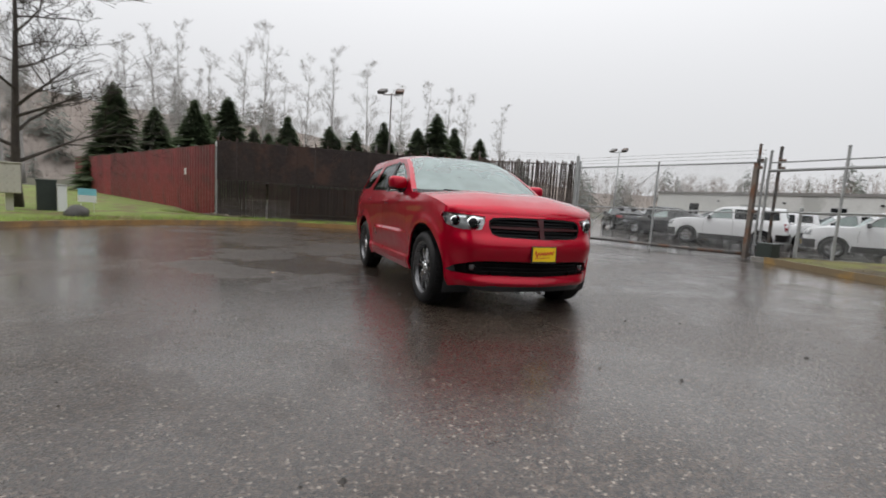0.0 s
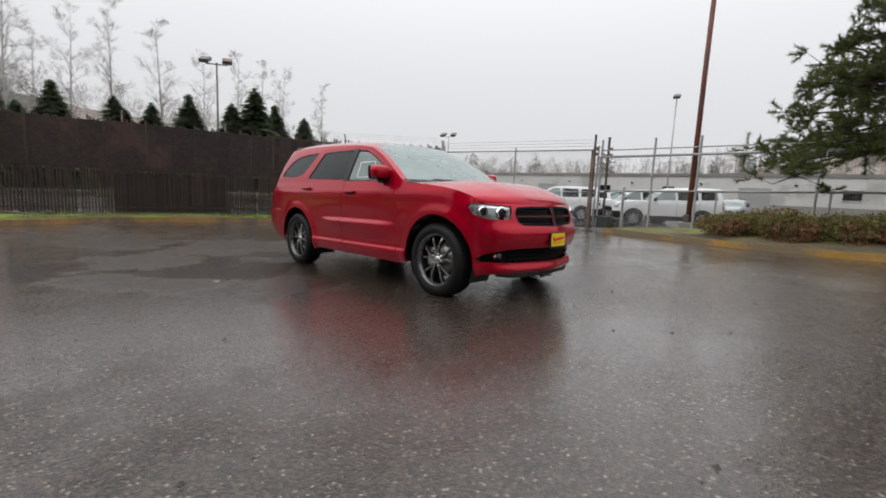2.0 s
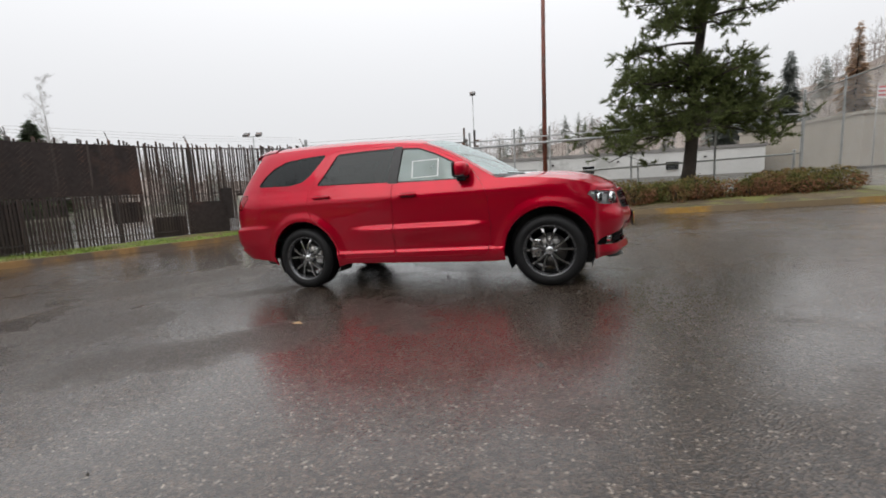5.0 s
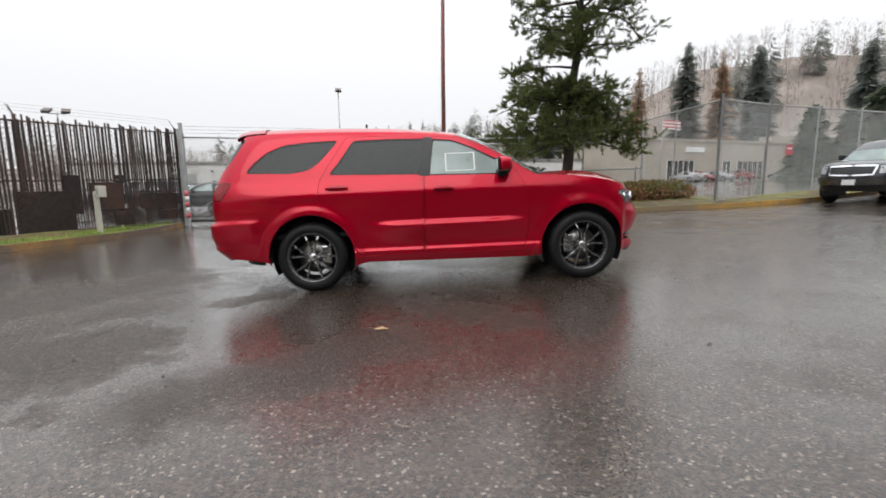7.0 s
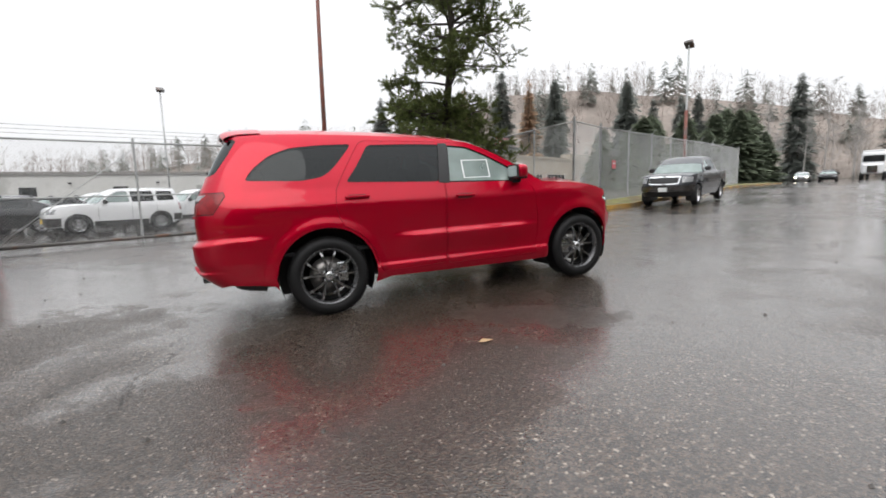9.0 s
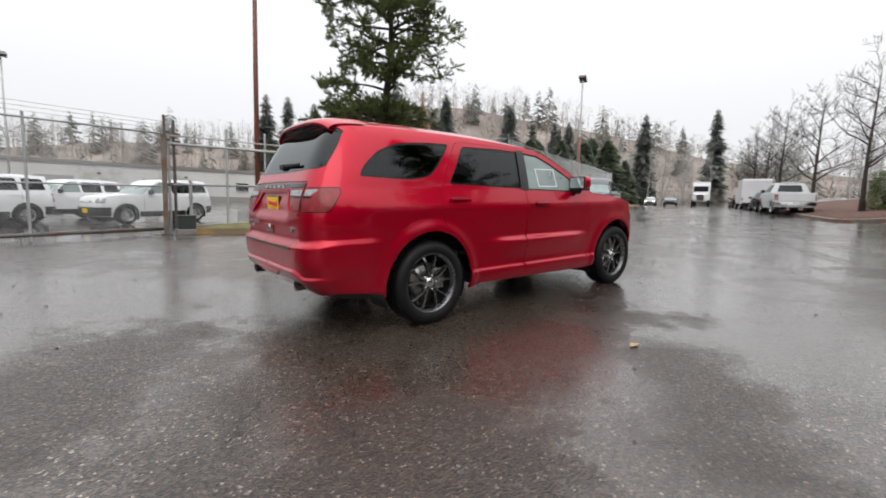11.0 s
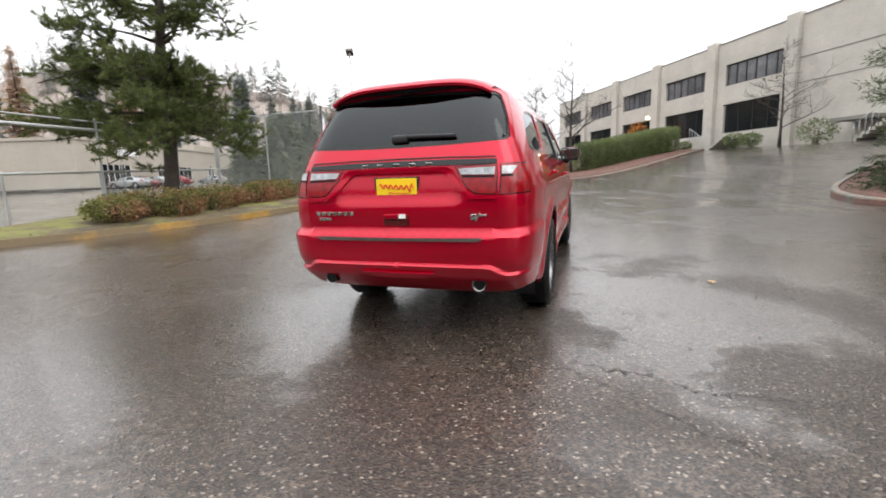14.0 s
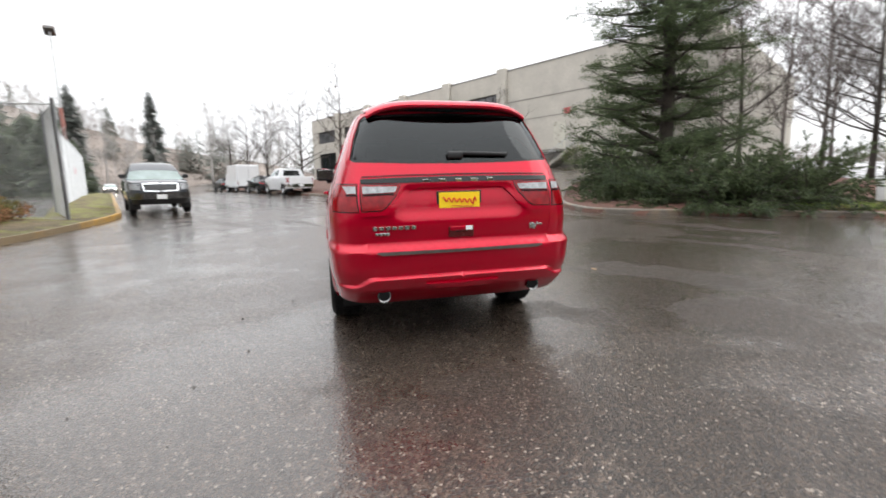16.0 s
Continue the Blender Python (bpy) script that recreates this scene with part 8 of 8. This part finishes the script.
BOXY = dict(
    width=[(0.2, 0.80), (0.4, 0.85), (0.7, 0.88), (0.95, 0.88), (1.05, 0.86), (1.15, 0.83), (1.4, 0.76), (1.58, 0.70), (1.66, 0.62)],
    rear=[(0.2, -2.0), (0.4, -2.12), (0.6, -2.16), (1.0, -2.15), (1.1, -2.12), (1.6, -1.98), (1.7, -1.92)],
    nose=[(0.2, 2.05), (0.4, 2.15), (0.6, 2.2), (0.85, 2.17), (1.0, 2.1), (1.7, 2.1)],
    axles=(-1.3, 1.33), R=0.345, track=0.76, low=0.27, nose_z=0.96,
    roof=[(-1.95, 1.60), (-1.2, 1.625), (-0.3, 1.62), (0.12, 1.58), (0.42, 1.38), (0.72, 1.11)],
    hood=[(0.80, 1.08), (1.4, 1.06), (1.85, 1.01), (1.98, 0.97)],
    tail_top=[("r", 0.5, 1.62), ("u", 0, 1.64)],
    windows=[[(-0.28, 1.13), (-0.22, 1.54), (0.08, 1.53), (0.36, 1.36), (0.58, 1.13)], [(-1.12, 1.14), (-1.08, 1.54), (-0.33, 1.54), (-0.36, 1.13)], [(-1.85, 1.17), (-1.78, 1.53), (-1.22, 1.54), (-1.22, 1.15)]],
    back=[("u", 0, 1.12), ("r", 0.6, 1.13), ("r", 0.53, 1.52), ("u", 0, 1.53)],
    doors=[(-0.33, 0.42, 1.1), (-1.17, 0.62, 1.1), (0.72, 0.5, 1.0)], handles=[(-0.18, 1.0), (-1.0, 1.0)], mirror=(0.52, 1.10),
    head=[("f", 0.52, 0.93), ("f", 0.52, 0.76), ("f", 0.74, 0.76), ("f", 0.74, 0.93)], tail=[("r", 0.66, 1.05), ("r", 0.66, 0.76), ("r", 0.78, 0.76), ("r", 0.78, 1.05)],
    grille=[("u", 1, 0.92), ("f", 0.44, 0.92), ("f", 0.44, 0.77), ("u", 1, 0.77)], grille_mat="silver",
    nose_bands=[(0.32, 0.62, "black", 0.02)], tail_bands=[(0.36, 0.62, "black", 0.02)], cladding=0.46, seats=(0.0, -0.85), plates=[(2.23, 1, 0.5)], plate_mat="yellow_plate", tint="tint_glass", black_handles=False)
SEDAN = dict(
    width=[(0.2, 0.82), (0.35, 0.88), (0.6, 0.91), (0.8, 0.90), (0.92, 0.87), (1.0, 0.82), (1.2, 0.72), (1.38, 0.62), (1.46, 0.54)],
    rear=[(0.2, -2.2), (0.4, -2.35), (0.6, -2.4), (0.85, -2.38), (0.98, -2.3), (1.5, -2.3)],
    nose=[(0.2, 2.1), (0.35, 2.25), (0.55, 2.32), (0.7, 2.28), (0.85, 2.15), (1.5, 2.15)],
    axles=(-1.36, 1.36), R=0.325, track=0.78, low=0.2, nose_z=0.72, n_nose=4, n_rear=5,
    roof=[(-1.85, 1.0), (-1.35, 1.22), (-0.95, 1.37), (-0.3, 1.42), (0.15, 1.38), (0.6, 1.18), (1.0, 0.96)],
    hood=[(1.08, 0.94), (1.5, 0.89), (1.85, 0.80), (1.98, 0.76)],
    tail_top=[("s", -2.0, 0.98), ("r", 0.5, 0.96), ("u", 0, 0.97)],
    windows=[[(-0.25, 0.99), (-0.2, 1.35), (0.1, 1.32), (0.5, 1.15), (0.72, 0.99)], [(-1.2, 1.05), (-0.95, 1.30), (-0.3, 1.36), (-0.33, 0.99), (-1.1, 0.99)]],
    doors=[(-0.29, 0.35, 0.97), (-1.1, 0.6, 0.97), (0.86, 0.4, 0.93)], handles=[(-0.15, 0.86), (-0.98, 0.88)], mirror=(0.62, 0.95),
    head=[("f", 0.5, 0.70), ("f", 0.5, 0.60), ("f", 0.8, 0.62), ("f", 0.8, 0.72)], tail=[("r", 0.5, 0.92), ("r", 0.5, 0.78), ("r", 0.8, 0.78), ("r", 0.8, 0.92)],
    grille=[("u", 1, 0.66), ("f", 0.4, 0.66), ("f", 0.36, 0.5), ("u", 1, 0.5)], seats=(0.0, -0.9), bows=(0.1, 0.16, 0.1), nose_bow=0.18, plates=[(-2.41, -1, 0.75)])
PICKUP = dict(
    width=[(0.3, 0.90), (0.5, 0.96), (0.8, 1.0), (1.1, 1.0), (1.25, 0.97), (1.35, 0.90), (1.6, 0.80), (1.82, 0.70), (1.92, 0.62)],
    rear=[(0.3, -2.85), (0.5, -2.92), (0.8, -2.9), (1.2, -2.9), (1.95, -2.9)],
    nose=[(0.3, 2.62), (0.5, 2.78), (0.75, 2.85), (0.95, 2.80), (1.1, 2.74), (1.22, 2.66), (1.95, 2.66)],
    axles=(-1.85, 1.85), R=0.40, track=0.86, low=0.38, nose_z=1.17, n_nose=5.5, n_rear=12,
    roof=[(-0.98, 1.80), (-0.5, 1.86), (0.1, 1.86), (0.42, 1.80), (0.82, 1.56), (1.18, 1.27)],
    hood=[(1.26, 1.25), (1.8, 1.23), (2.3, 1.19), (2.5, 1.15)],
    tail_top=[("s", -1.06, 1.50), ("s", -1.10, 1.26), ("s", -1.6, 1.25), ("s", -2.6, 1.25), ("r", 0.8, 1.25), ("u", 0, 1.25)],
    windows=[[(0.02, 1.32), (0.06, 1.75), (0.38, 1.72), (0.72, 1.50), (0.95, 1.30)], [(-0.88, 1.34), (-0.82, 1.74), (-0.05, 1.75), (-0.06, 1.32)]],
    doors=[(-0.02, 0.5, 1.3), (-1.0, 0.5, 1.3), (1.12, 0.55, 1.22), (-1.13, 0.5, 1.24)], handles=[(0.12, 1.16), (-0.85, 1.16)], mirror=(0.88, 1.32),
    head=[("f", 0.62, 1.12), ("f", 0.62, 0.90), ("f", 0.90, 0.92), ("f", 0.90, 1.10)], tail=[("r", 0.83, 1.18), ("r", 0.83, 0.82), ("r", 0.96, 0.82), ("r", 0.96, 1.18)],
    grille=[("u", 1, 1.12), ("f", 0.54, 1.11), ("f", 0.50, 0.88), ("u", 1, 0.86)], grille_ring=True, grille_mat="black",
    nose_bands=[(0.60, 0.80, "exhaust", 0.05), (0.40, 0.58, "black", 0.02)], tail_bands=[(0.55, 0.75, "chrome", 0.05)], seats=(0.15, -0.6), plates=[(2.92, 1, 0.66), (-2.97, -1, 0.66)], bows=(0.1, 0.16, 0.02), nose_bow=0.14)


def add_bed(car, paint):
    """The load bed and cab back of a pickup."""
    part("bed_floor", box((1.7, 1.6, 0.04), (-1.98, 0, 0.78)), M["black"], car)
    for y in (0.86, -0.86):
        part("bed_side", box((1.72, 0.12, 0.5), (-1.98, y, 1.02), None, 0.01), paint, car)
    part("tailgate", box((0.06, 1.6, 0.46), (-2.90, 0, 1.02), None, 0.015), paint, car)
    part("cab_back", box((0.05, 1.66, 0.62), (-1.06, 0, 0.98)), paint, car)
    bm = bmesh.new()
    v = [bm.verts.new(c) for c in ((-1.09, -0.92, 1.26), (-1.09, 0.92, 1.26), (-0.98, 0.68, 1.82), (-0.98, -0.68, 1.82))]
    bm.faces.new(v)
    part("cab_back_frame", bm, paint, car)
    bm = bmesh.new()
    v = [bm.verts.new(c) for c in ((-1.092, -0.62, 1.34), (-1.092, 0.62, 1.34), (-1.014, 0.52, 1.72), (-1.014, -0.52, 1.72))]
    bm.faces.new(v)
    part("cab_window", bm, M["dark_glass"], car)


def on_ground(x, y, yaw):
    """A pose on the paving, tilted with its slope."""
    c, s = math.cos(radians(yaw)), math.sin(radians(yaw))
    d = 1.2
    pitch = math.atan2(gz(x + c * d, y + s * d) - gz(x - c * d, y - s * d), 2 * d)
    z = (gz(x + c * d, y + s * d) + gz(x - c * d, y - s * d)) / 2
    return pose(x, y, z, 0, -math.degrees(pitch), yaw)


M["white_car"] = car_paint("white_car_paint", (0.72, 0.73, 0.74))
M["grey_car"] = car_paint("dark_grey_car_paint", (0.032, 0.036, 0.042), 0.3)
M["black_car"] = car_paint("black_car_paint", (0.012, 0.013, 0.015), 0.1)
M["silver_car"] = car_paint("silver_car_paint", (0.38, 0.39, 0.40), 0.6)
M["darkred_car"] = car_paint("dark_red_car_paint", (0.20, 0.01, 0.015), 0.2)

tundra = parked_car("pickup_truck", "dark grey crew cab pickup with chrome grille parked at the kerb", "pickup truck", M["grey_car"], PICKUP, "", on_ground(14.75, 7.95, 180 + 23.5))
add_bed(tundra, M["grey_car"])
f150 = parked_car("pickup_truck", "white pickup with an open tailgate parked along the road", "pickup truck", M["white_car"], PICKUP, "", on_ground(29.5, 4.1, 23.5))
add_bed(f150, M["white_car"])
jeep = parked_car("boxy_suv", "white boxy sport utility car in the fenced lot", "car", M["white_car"], BOXY, "white cars in the lot", on_ground(-2.1, 16.6, 206))
for x, y, yaw in ((-7.1, 15.8, 207), (-4.9, 19.9, 212), (-9.6, 22.6, 206)):
    copy_thing(jeep, on_ground(x, y, yaw))
sedan = parked_car("sedan", "black sedan parked in the fenced lot", "car", M["black_car"], SEDAN, "dark cars in the lot", on_ground(-11.4, 17.3, 200))
for x, y, yaw in ((-16.5, 19.0, 150), (-10.6, 19.6, 203), (-21, 24, 120), (35.6, 6.7, 24), (47.6, 12.2, 24)):
    copy_thing(sedan, on_ground(x, y, yaw))
silver = parked_car("sedan", "silver sedan parked in a row across the lot", "car", M["silver_car"], SEDAN, "cars across the lot", on_ground(-24, 30, 95))
for i in range(9):
    copy_thing(silver, on_ground(-28 + i * 3.1, 33.5 + (i % 3) * 0.4, 95 if i % 2 else 270))
redcar = parked_car("sedan", "dark red sedan parked in the far wet lot", "car", M["darkred_car"], SEDAN, "cars in the far lot", on_ground(44, 56.5, 108))
for x, y, yaw in ((37.5, 54.5, 288), (58, 60.5, 108)):
    copy_thing(redcar, on_ground(x, y, yaw))
for x, y, yaw in ((34.5, 53.0, 108), (40.5, 55.2, 288), (53, 58.8, 108), (62, 61.5, 288)):
    copy_thing(silver, on_ground(x, y, yaw))
grey_suv = parked_car("boxy_suv", "dark grey sport utility car in the fenced lot", "car", M["grey_car"], BOXY, "dark cars in the lot", on_ground(-8.4, 26.0, 200))
for x, y, yaw in ((-17.5, 24.5, 100), (-14.0, 25.5, 275)):
    copy_thing(grey_suv, on_ground(x, y, yaw))


def box_van():
    van = thing("box_van", "white box van parked along the road", "van", on_ground(41.2, 9.4, 23.5))
    W = M["white_car"]
    part("cargo_box", box((3.6, 2.0, 2.1), (-0.9, 0, 1.5), None, 0.08), W, van)
    part("cab", box((1.3, 1.9, 1.35), (1.5, 0, 1.15), None, 0.15), W, van)
    part("nose_cone", box((0.7, 1.8, 0.7), (2.3, 0, 0.85), None, 0.12), W, van)
    part("windscreen", box((0.05, 1.6, 0.6), (2.13, 0, 1.5), Euler((0, -0.4, 0)).to_matrix(), 0.02), M["dark_glass"], van)
    for y in (0.5, -0.5):
        part("rear_door", box((0.03, 0.94, 1.85), (-2.71, y, 1.5), None, 0.01), W, van)
        part("tail_lamp", box((0.03, 0.12, 0.3), (-2.71, y * 1.86, 0.9), None, 0.01), M["lamp_red"], van)
        for x in (-1.7, 1.7):
            wheel(van, (x, -1.7 * y, 0.36), 1 if y > 0 else -1, 0.36, 0.22, M["silver"], "plain", 0.22, False)
    part("rear_bumper", box((0.12, 1.9, 0.18), (-2.75, 0, 0.52), None, 0.03), M["black"], van)


def semi_truck():
    t = thing("semi_truck", "white semi truck far down the road", "truck", on_ground(72, 25.5, 200))
    W = M["white_car"]
    part("cab", box((2.2, 2.4, 2.6), (0, 0, 2.2), None, 0.2), W, t)
    part("hood", box((1.9, 2.0, 1.3), (2.0, 0, 1.4), None, 0.25), W, t)
    part("windscreen", box((0.05, 2.0, 0.8), (1.12, 0, 2.7), None, 0.05), M["dark_glass"], t)
    part("trailer", box((10, 2.5, 2.8), (-7.0, 0, 2.5), None, 0.05), W, t)
    part("grille", box((0.05, 1.0, 0.9), (2.97, 0, 1.35), None, 0.02), M["chrome"], t)
    for x in (2.0, -1.0, -10.0, -11.2):
        for s in (1, -1):
            wheel(t, (x, -1.05 * s, 0.5), s, 0.5, 0.3, M["silver"], "plain", 0.28, False)


box_van()
semi_truck()
M["headlamp_on"] = bpy.data.materials.new("lit_headlamp")
M["headlamp_on"].use_nodes = True
hp = M["headlamp_on"].node_tree.nodes["Principled BSDF"]
hp.inputs["Emission Color"].default_value, hp.inputs["Emission Strength"].default_value = (1, 0.88, 0.65, 1), 14.0
far_car = copy_thing(silver, on_ground(72, 33.5, 203))
tagged(far_car, "silver car with lit headlights far down the road", "car")
far_car["group"] = "cars on the road"
for y in (0.62, -0.62):
    q = part("lit_lamp", box((0.06, 0.22, 0.12), (2.2, y, 0.66), None, 0.02), M["headlamp_on"], far_car, "lit headlamp")
copy_thing(sedan, on_ground(64, 26.5, 203))

# ---- poles, lamps, boxes and clutter ----
def lamp_pole(name, label, x, y, h, heads, yaw=0, mat="galv", r=0.07):
    p = thing(name, label, "street lamp", pose(x, y, gz(x, y), 0, 0, yaw))
    pipe("pole", [(0, 0, -0.1), (0, 0, h * 0.5), (0, 0, h)], [r, r * 0.8, r * 0.6], M[mat], p, 10)
    if heads > 1:
        pipe("cross_arm", [(-0.55, 0, h - 0.1), (0.55, 0, h - 0.1)], 0.03, M[mat], p)
    for k in range(heads):
        dx = (k - (heads - 1) / 2) * 1.1
        hd = part("lamp_head", box((0.50, 0.56, 0.20), (dx, -0.1, h + 0.08), Euler((0.5, 0, 0.3 * (k - 0.5))).to_matrix(), 0.03), M["galv_dark"], p)
        part("lens", box((0.34, 0.4, 0.02), (dx, -0.14, h + 0.01), Euler((0.5, 0, 0.3 * (k - 0.5))).to_matrix(), 0.004), M["lamp_white"], hd)
    return p


pole = thing("utility_pole", "tall slim rust red painted steel pole in a concrete foot", "pole", pose(0.4, 11.2, gz(0.4, 11.2)))
pipe("shaft", [(0, 0, 0.1), (0, 0, 5), (0.05, 0, 12.5)], [0.085, 0.075, 0.055], M["rust_pole"], pole, 12)
part("foot", box((0.42, 0.42, 0.34), (0, 0, 0.22), None, 0.03), M["concrete_dark"], pole)
part("conduit_box", box((0.16, 0.10, 0.26), (-0.03, -0.12, 0.5), None, 0.01), M["galv_dark"], pole)
lamp_pole("lot_light", "twin head floodlight mast behind the fence", -21.8, 4.6, 7.65, 2, 60, "galv_dark")
lamp_pole("lot_light", "slim lamp mast in the car lot", -7.7, 33.4, 9.1, 1, 20)
lamp_pole("lot_light", "slim lamp mast in the car lot", -26.5, 27.5, 6.6, 2, 20)
sl = lamp_pole("street_light", "tall street light with a rusty lower pole beside the road fence", 23.9, 15.2, 9.2, 1, 120, "galv", 0.08)
pipe("pole_sleeve", [(0, 0, -0.1), (0, 0, 5.2)], [0.11, 0.10], M["rust_pole"], sl, 10)

# gate keypad on a bent post
kp = thing("keypad_post", "cream painted keypad stand on the grass by the gate", "keypad", pose(-8.6, 5.65, gz(-8.6, 5.65) + 0.12, 0, 0, -35))
part("stem", box((0.10, 0.10, 1.05), (0, 0, 0.5), None, 0.008), M["cream_metal"], kp)
part("arm", box((0.34, 0.10, 0.09), (0.14, 0, 1.02), None, 0.008), M["cream_metal"], kp)
hd = part("keypad_box", box((0.22, 0.16, 0.28), (0.32, 0, 1.06), None, 0.015), M["cream_metal"], kp)
part("key_field", box((0.13, 0.01, 0.16), (0.32, -0.083, 1.06)), M["grey_metal"], hd)

# mail boxes and utility boxes on the verge
mb = thing("mailbox_cluster", "grey cluster of mail boxes on a pedestal", "mailbox", pose(-9.75, -9.05, gz(-9.75, -9.05) + 0.1, 0, 0, 25))
part("pedestal", box((0.16, 0.16, 0.62), (0, 0, 0.31), None, 0.01), M["cream_metal"], mb)
cab = part("cabinet", box((0.85, 0.45, 0.80), (0, 0, 1.0), None, 0.015), M["cream_metal"], mb)
for i in range(4):
    for j in range(3):
        d = part("letter_door", box((0.012, 0.125, 0.17), (0, 0, 0)), M["cream_metal"], cab)
        d.matrix_local = pose(0.432, -0.14 + j * 0.14, 0.71 + i * 0.19)
        e = part("letter_door", box((0.25, 0.012, 0.17), (0, 0, 0)), M["grey_metal"], cab)
        e.matrix_local = pose(-0.27 + j * 0.27, -0.23, 0.71 + i * 0.19)
part("lid", box((0.92, 0.52, 0.03), (0, 0, 1.415), None, 0.01), M["cream_metal"], cab)
ub = thing("utility_cabinet", "dark green utility cabinet on a small pad", "cabinet", pose(-10.6, -8.55, gz(-10.6, -8.55) + 0.1, 0, 0, 20))
part("box_body", box((0.5, 0.45, 0.95), (0, 0, 0.5), None, 0.02), M["green_metal"], ub)
part("box_lid", box((0.54, 0.49, 0.05), (0, 0, 0.99), None, 0.012), M["green_metal"], ub)
wb = thing("utility_pedestal", "white narrow utility pedestal beside the green cabinet", "cabinet", pose(-10.35, -8.1, gz(-10.35, -8.1) + 0.1, 0, 0, 20))
part("pedestal_body", box((0.26, 0.22, 0.85), (0, 0, 0.43), None, 0.02), M["white_paint"], wb)
part("pedestal_cap", box((0.29, 0.25, 0.05), (0, 0, 0.87), None, 0.012), M["grey_metal"], wb)
ys = thing("yard_sign", "small pale blue and white yard sign on wire legs", "sign", pose(-10.2, -7.45, gz(-10.2, -7.45) + 0.1, 0, 0, 75))
part("board_top", box((0.5, 0.012, 0.2), (0, 0, 0.72), None, 0.002), M["teal_sign"], ys)
part("board_low", box((0.5, 0.012, 0.2), (0, 0, 0.518), None, 0.002), M["white_paint"], ys)
for x in (-0.18, 0.18):
    pipe("leg", [(x, 0, -0.05), (x, 0, 0.45)], 0.006, M["galv"], ys)
bk = thing("boulder", "dark rounded boulder at the edge of the grass", "stone", pose(-9.2, -7.4, gz(-9.2, -7.4) + 0.1))
bm = bmesh.new()
bmesh.ops.create_icosphere(bm, subdivisions=3, radius=0.28)
for v in bm.verts:
    v.co *= 1 + 0.25 * noise.noise(v.co * 4)
    v.co.z = max(-0.05, v.co.z * 0.8 + 0.15)
part("boulder_rock", bm, M["stone"], bk, "", True)
# scraps at the fence foot
rng = random.Random(9)
for i in range(7):
    k = rng.random()
    x, y = -12.0 + rng.uniform(-0.3, 0.5), -4.6 + 1.6 * k
    st = thing("scrap_board", "dark broken board lying at the fence foot", "board", pose(x, y, gz(x, y) + 0.2, rng.uniform(-8, 8), rng.uniform(-8, 8), rng.uniform(0, 180)), "scraps at the fence")
    part("board", box((rng.uniform(0.4, 0.9), 0.12, 0.03), (0, 0, 0), None, 0.005), M["wood_old"], st)
ux = thing("utility_pedestal", "white utility box among the trees past the mulch bed", "cabinet", pose(3.6, -14.6, gz(3.6, -14.6) + 0.2, 0, 0, 10))
part("pedestal_body", box((0.28, 0.25, 0.75), (0, 0, 0.375), None, 0.03), M["white_paint"], ux)
part("pedestal_cap", box((0.31, 0.28, 0.04), (0, 0, 0.77), None, 0.015), M["grey_metal"], ux)
# signs on the road fence
for x, y, c in ((13.2, 10.45, "red_sign"), (24.0, 15.0, "red_sign")):
    sg = thing("fence_sign", "small faded red warning sign wired to the mesh", "sign", pose(x, y, gz(x, y) + 1.75, 0, 0, 23))
    part("sign_plate", box((0.42, 0.012, 0.36), (0, -0.03, 0), None, 0.003), M[c], sg)
    part("sign_text", box((0.30, 0.004, 0.05), (0, -0.039, 0.05)), M["white_paint"], sg, "white bar of unreadable text")
# fallen leaf and pebbles on the asphalt
lf = link("fallen_leaf", [(-0.07, 0, 0.004), (-0.02, -0.035, 0.012), (0.06, 0, 0.006), (-0.01, 0.04, 0.014), (0.0, 0.0, 0.002)], [(0, 1, 4), (1, 2, 4), (2, 3, 4), (3, 0, 4)], M["tan_leaf"])
lf.matrix_world = pose(-0.63, -2.41, gz(-0.63, -2.41) + 0.004)
tagged(lf, "single curled tan leaf on the wet asphalt", "leaf")
rng = random.Random(12)
v, f = [], []
for i in range(240):
    x, y = rng.uniform(-9, 8), rng.uniform(-7.5, 6)
    s = rng.uniform(0.008, 0.022)
    z = gz(x, y)
    b = len(v)
    v += [(x - s, y, z), (x, y - s, z), (x + s, y, z), (x, y + s * 0.8, z), (x + s * 0.2, y, z + s * 0.9)]
    f += [(b, b + 1, b + 4), (b + 1, b + 2, b + 4), (b + 2, b + 3, b + 4), (b + 3, b, b + 4)]
tagged(link("loose_pebbles", v, f, M["stone"]), "dark loose pebbles scattered on the asphalt", "pebbles", kind="stuff")
# grass on the verges
grass_patch("grass_gate_side", [(p.x - 0.12, p.y + 0.0) for p in LEFT_KERB[:-6]] + [(-6, -13), (-16, -10), (-13.4, -5.2), (-12.2, -4), (-11.2, 1.5), (-9.7, 5.3), (-8.3, 8.2)], 26000, 51, 0.04, 0.13, "short wet grass with fallen leaves")
grass_patch("grass_island", [(p.x, p.y + 0.16) for p in ISLAND_KERB[::-1] if p.x < 17] + [(16, 11.8), (10.6, 9.4), (9.8, 13.5), (-1.7, 10.8)], 9000, 52, 0.02, 0.07, "mossy grass on the planted verge", "blade_moss")

grass_patch("grass_bed_edge", [(2.6, -12.2), (4.4, -10.6), (6.2, -12.2), (4.6, -15.0), (1.6, -14.2)], 5000, 53, 0.12, 0.24, "strip of wet grass at the edge of the mulch bed")
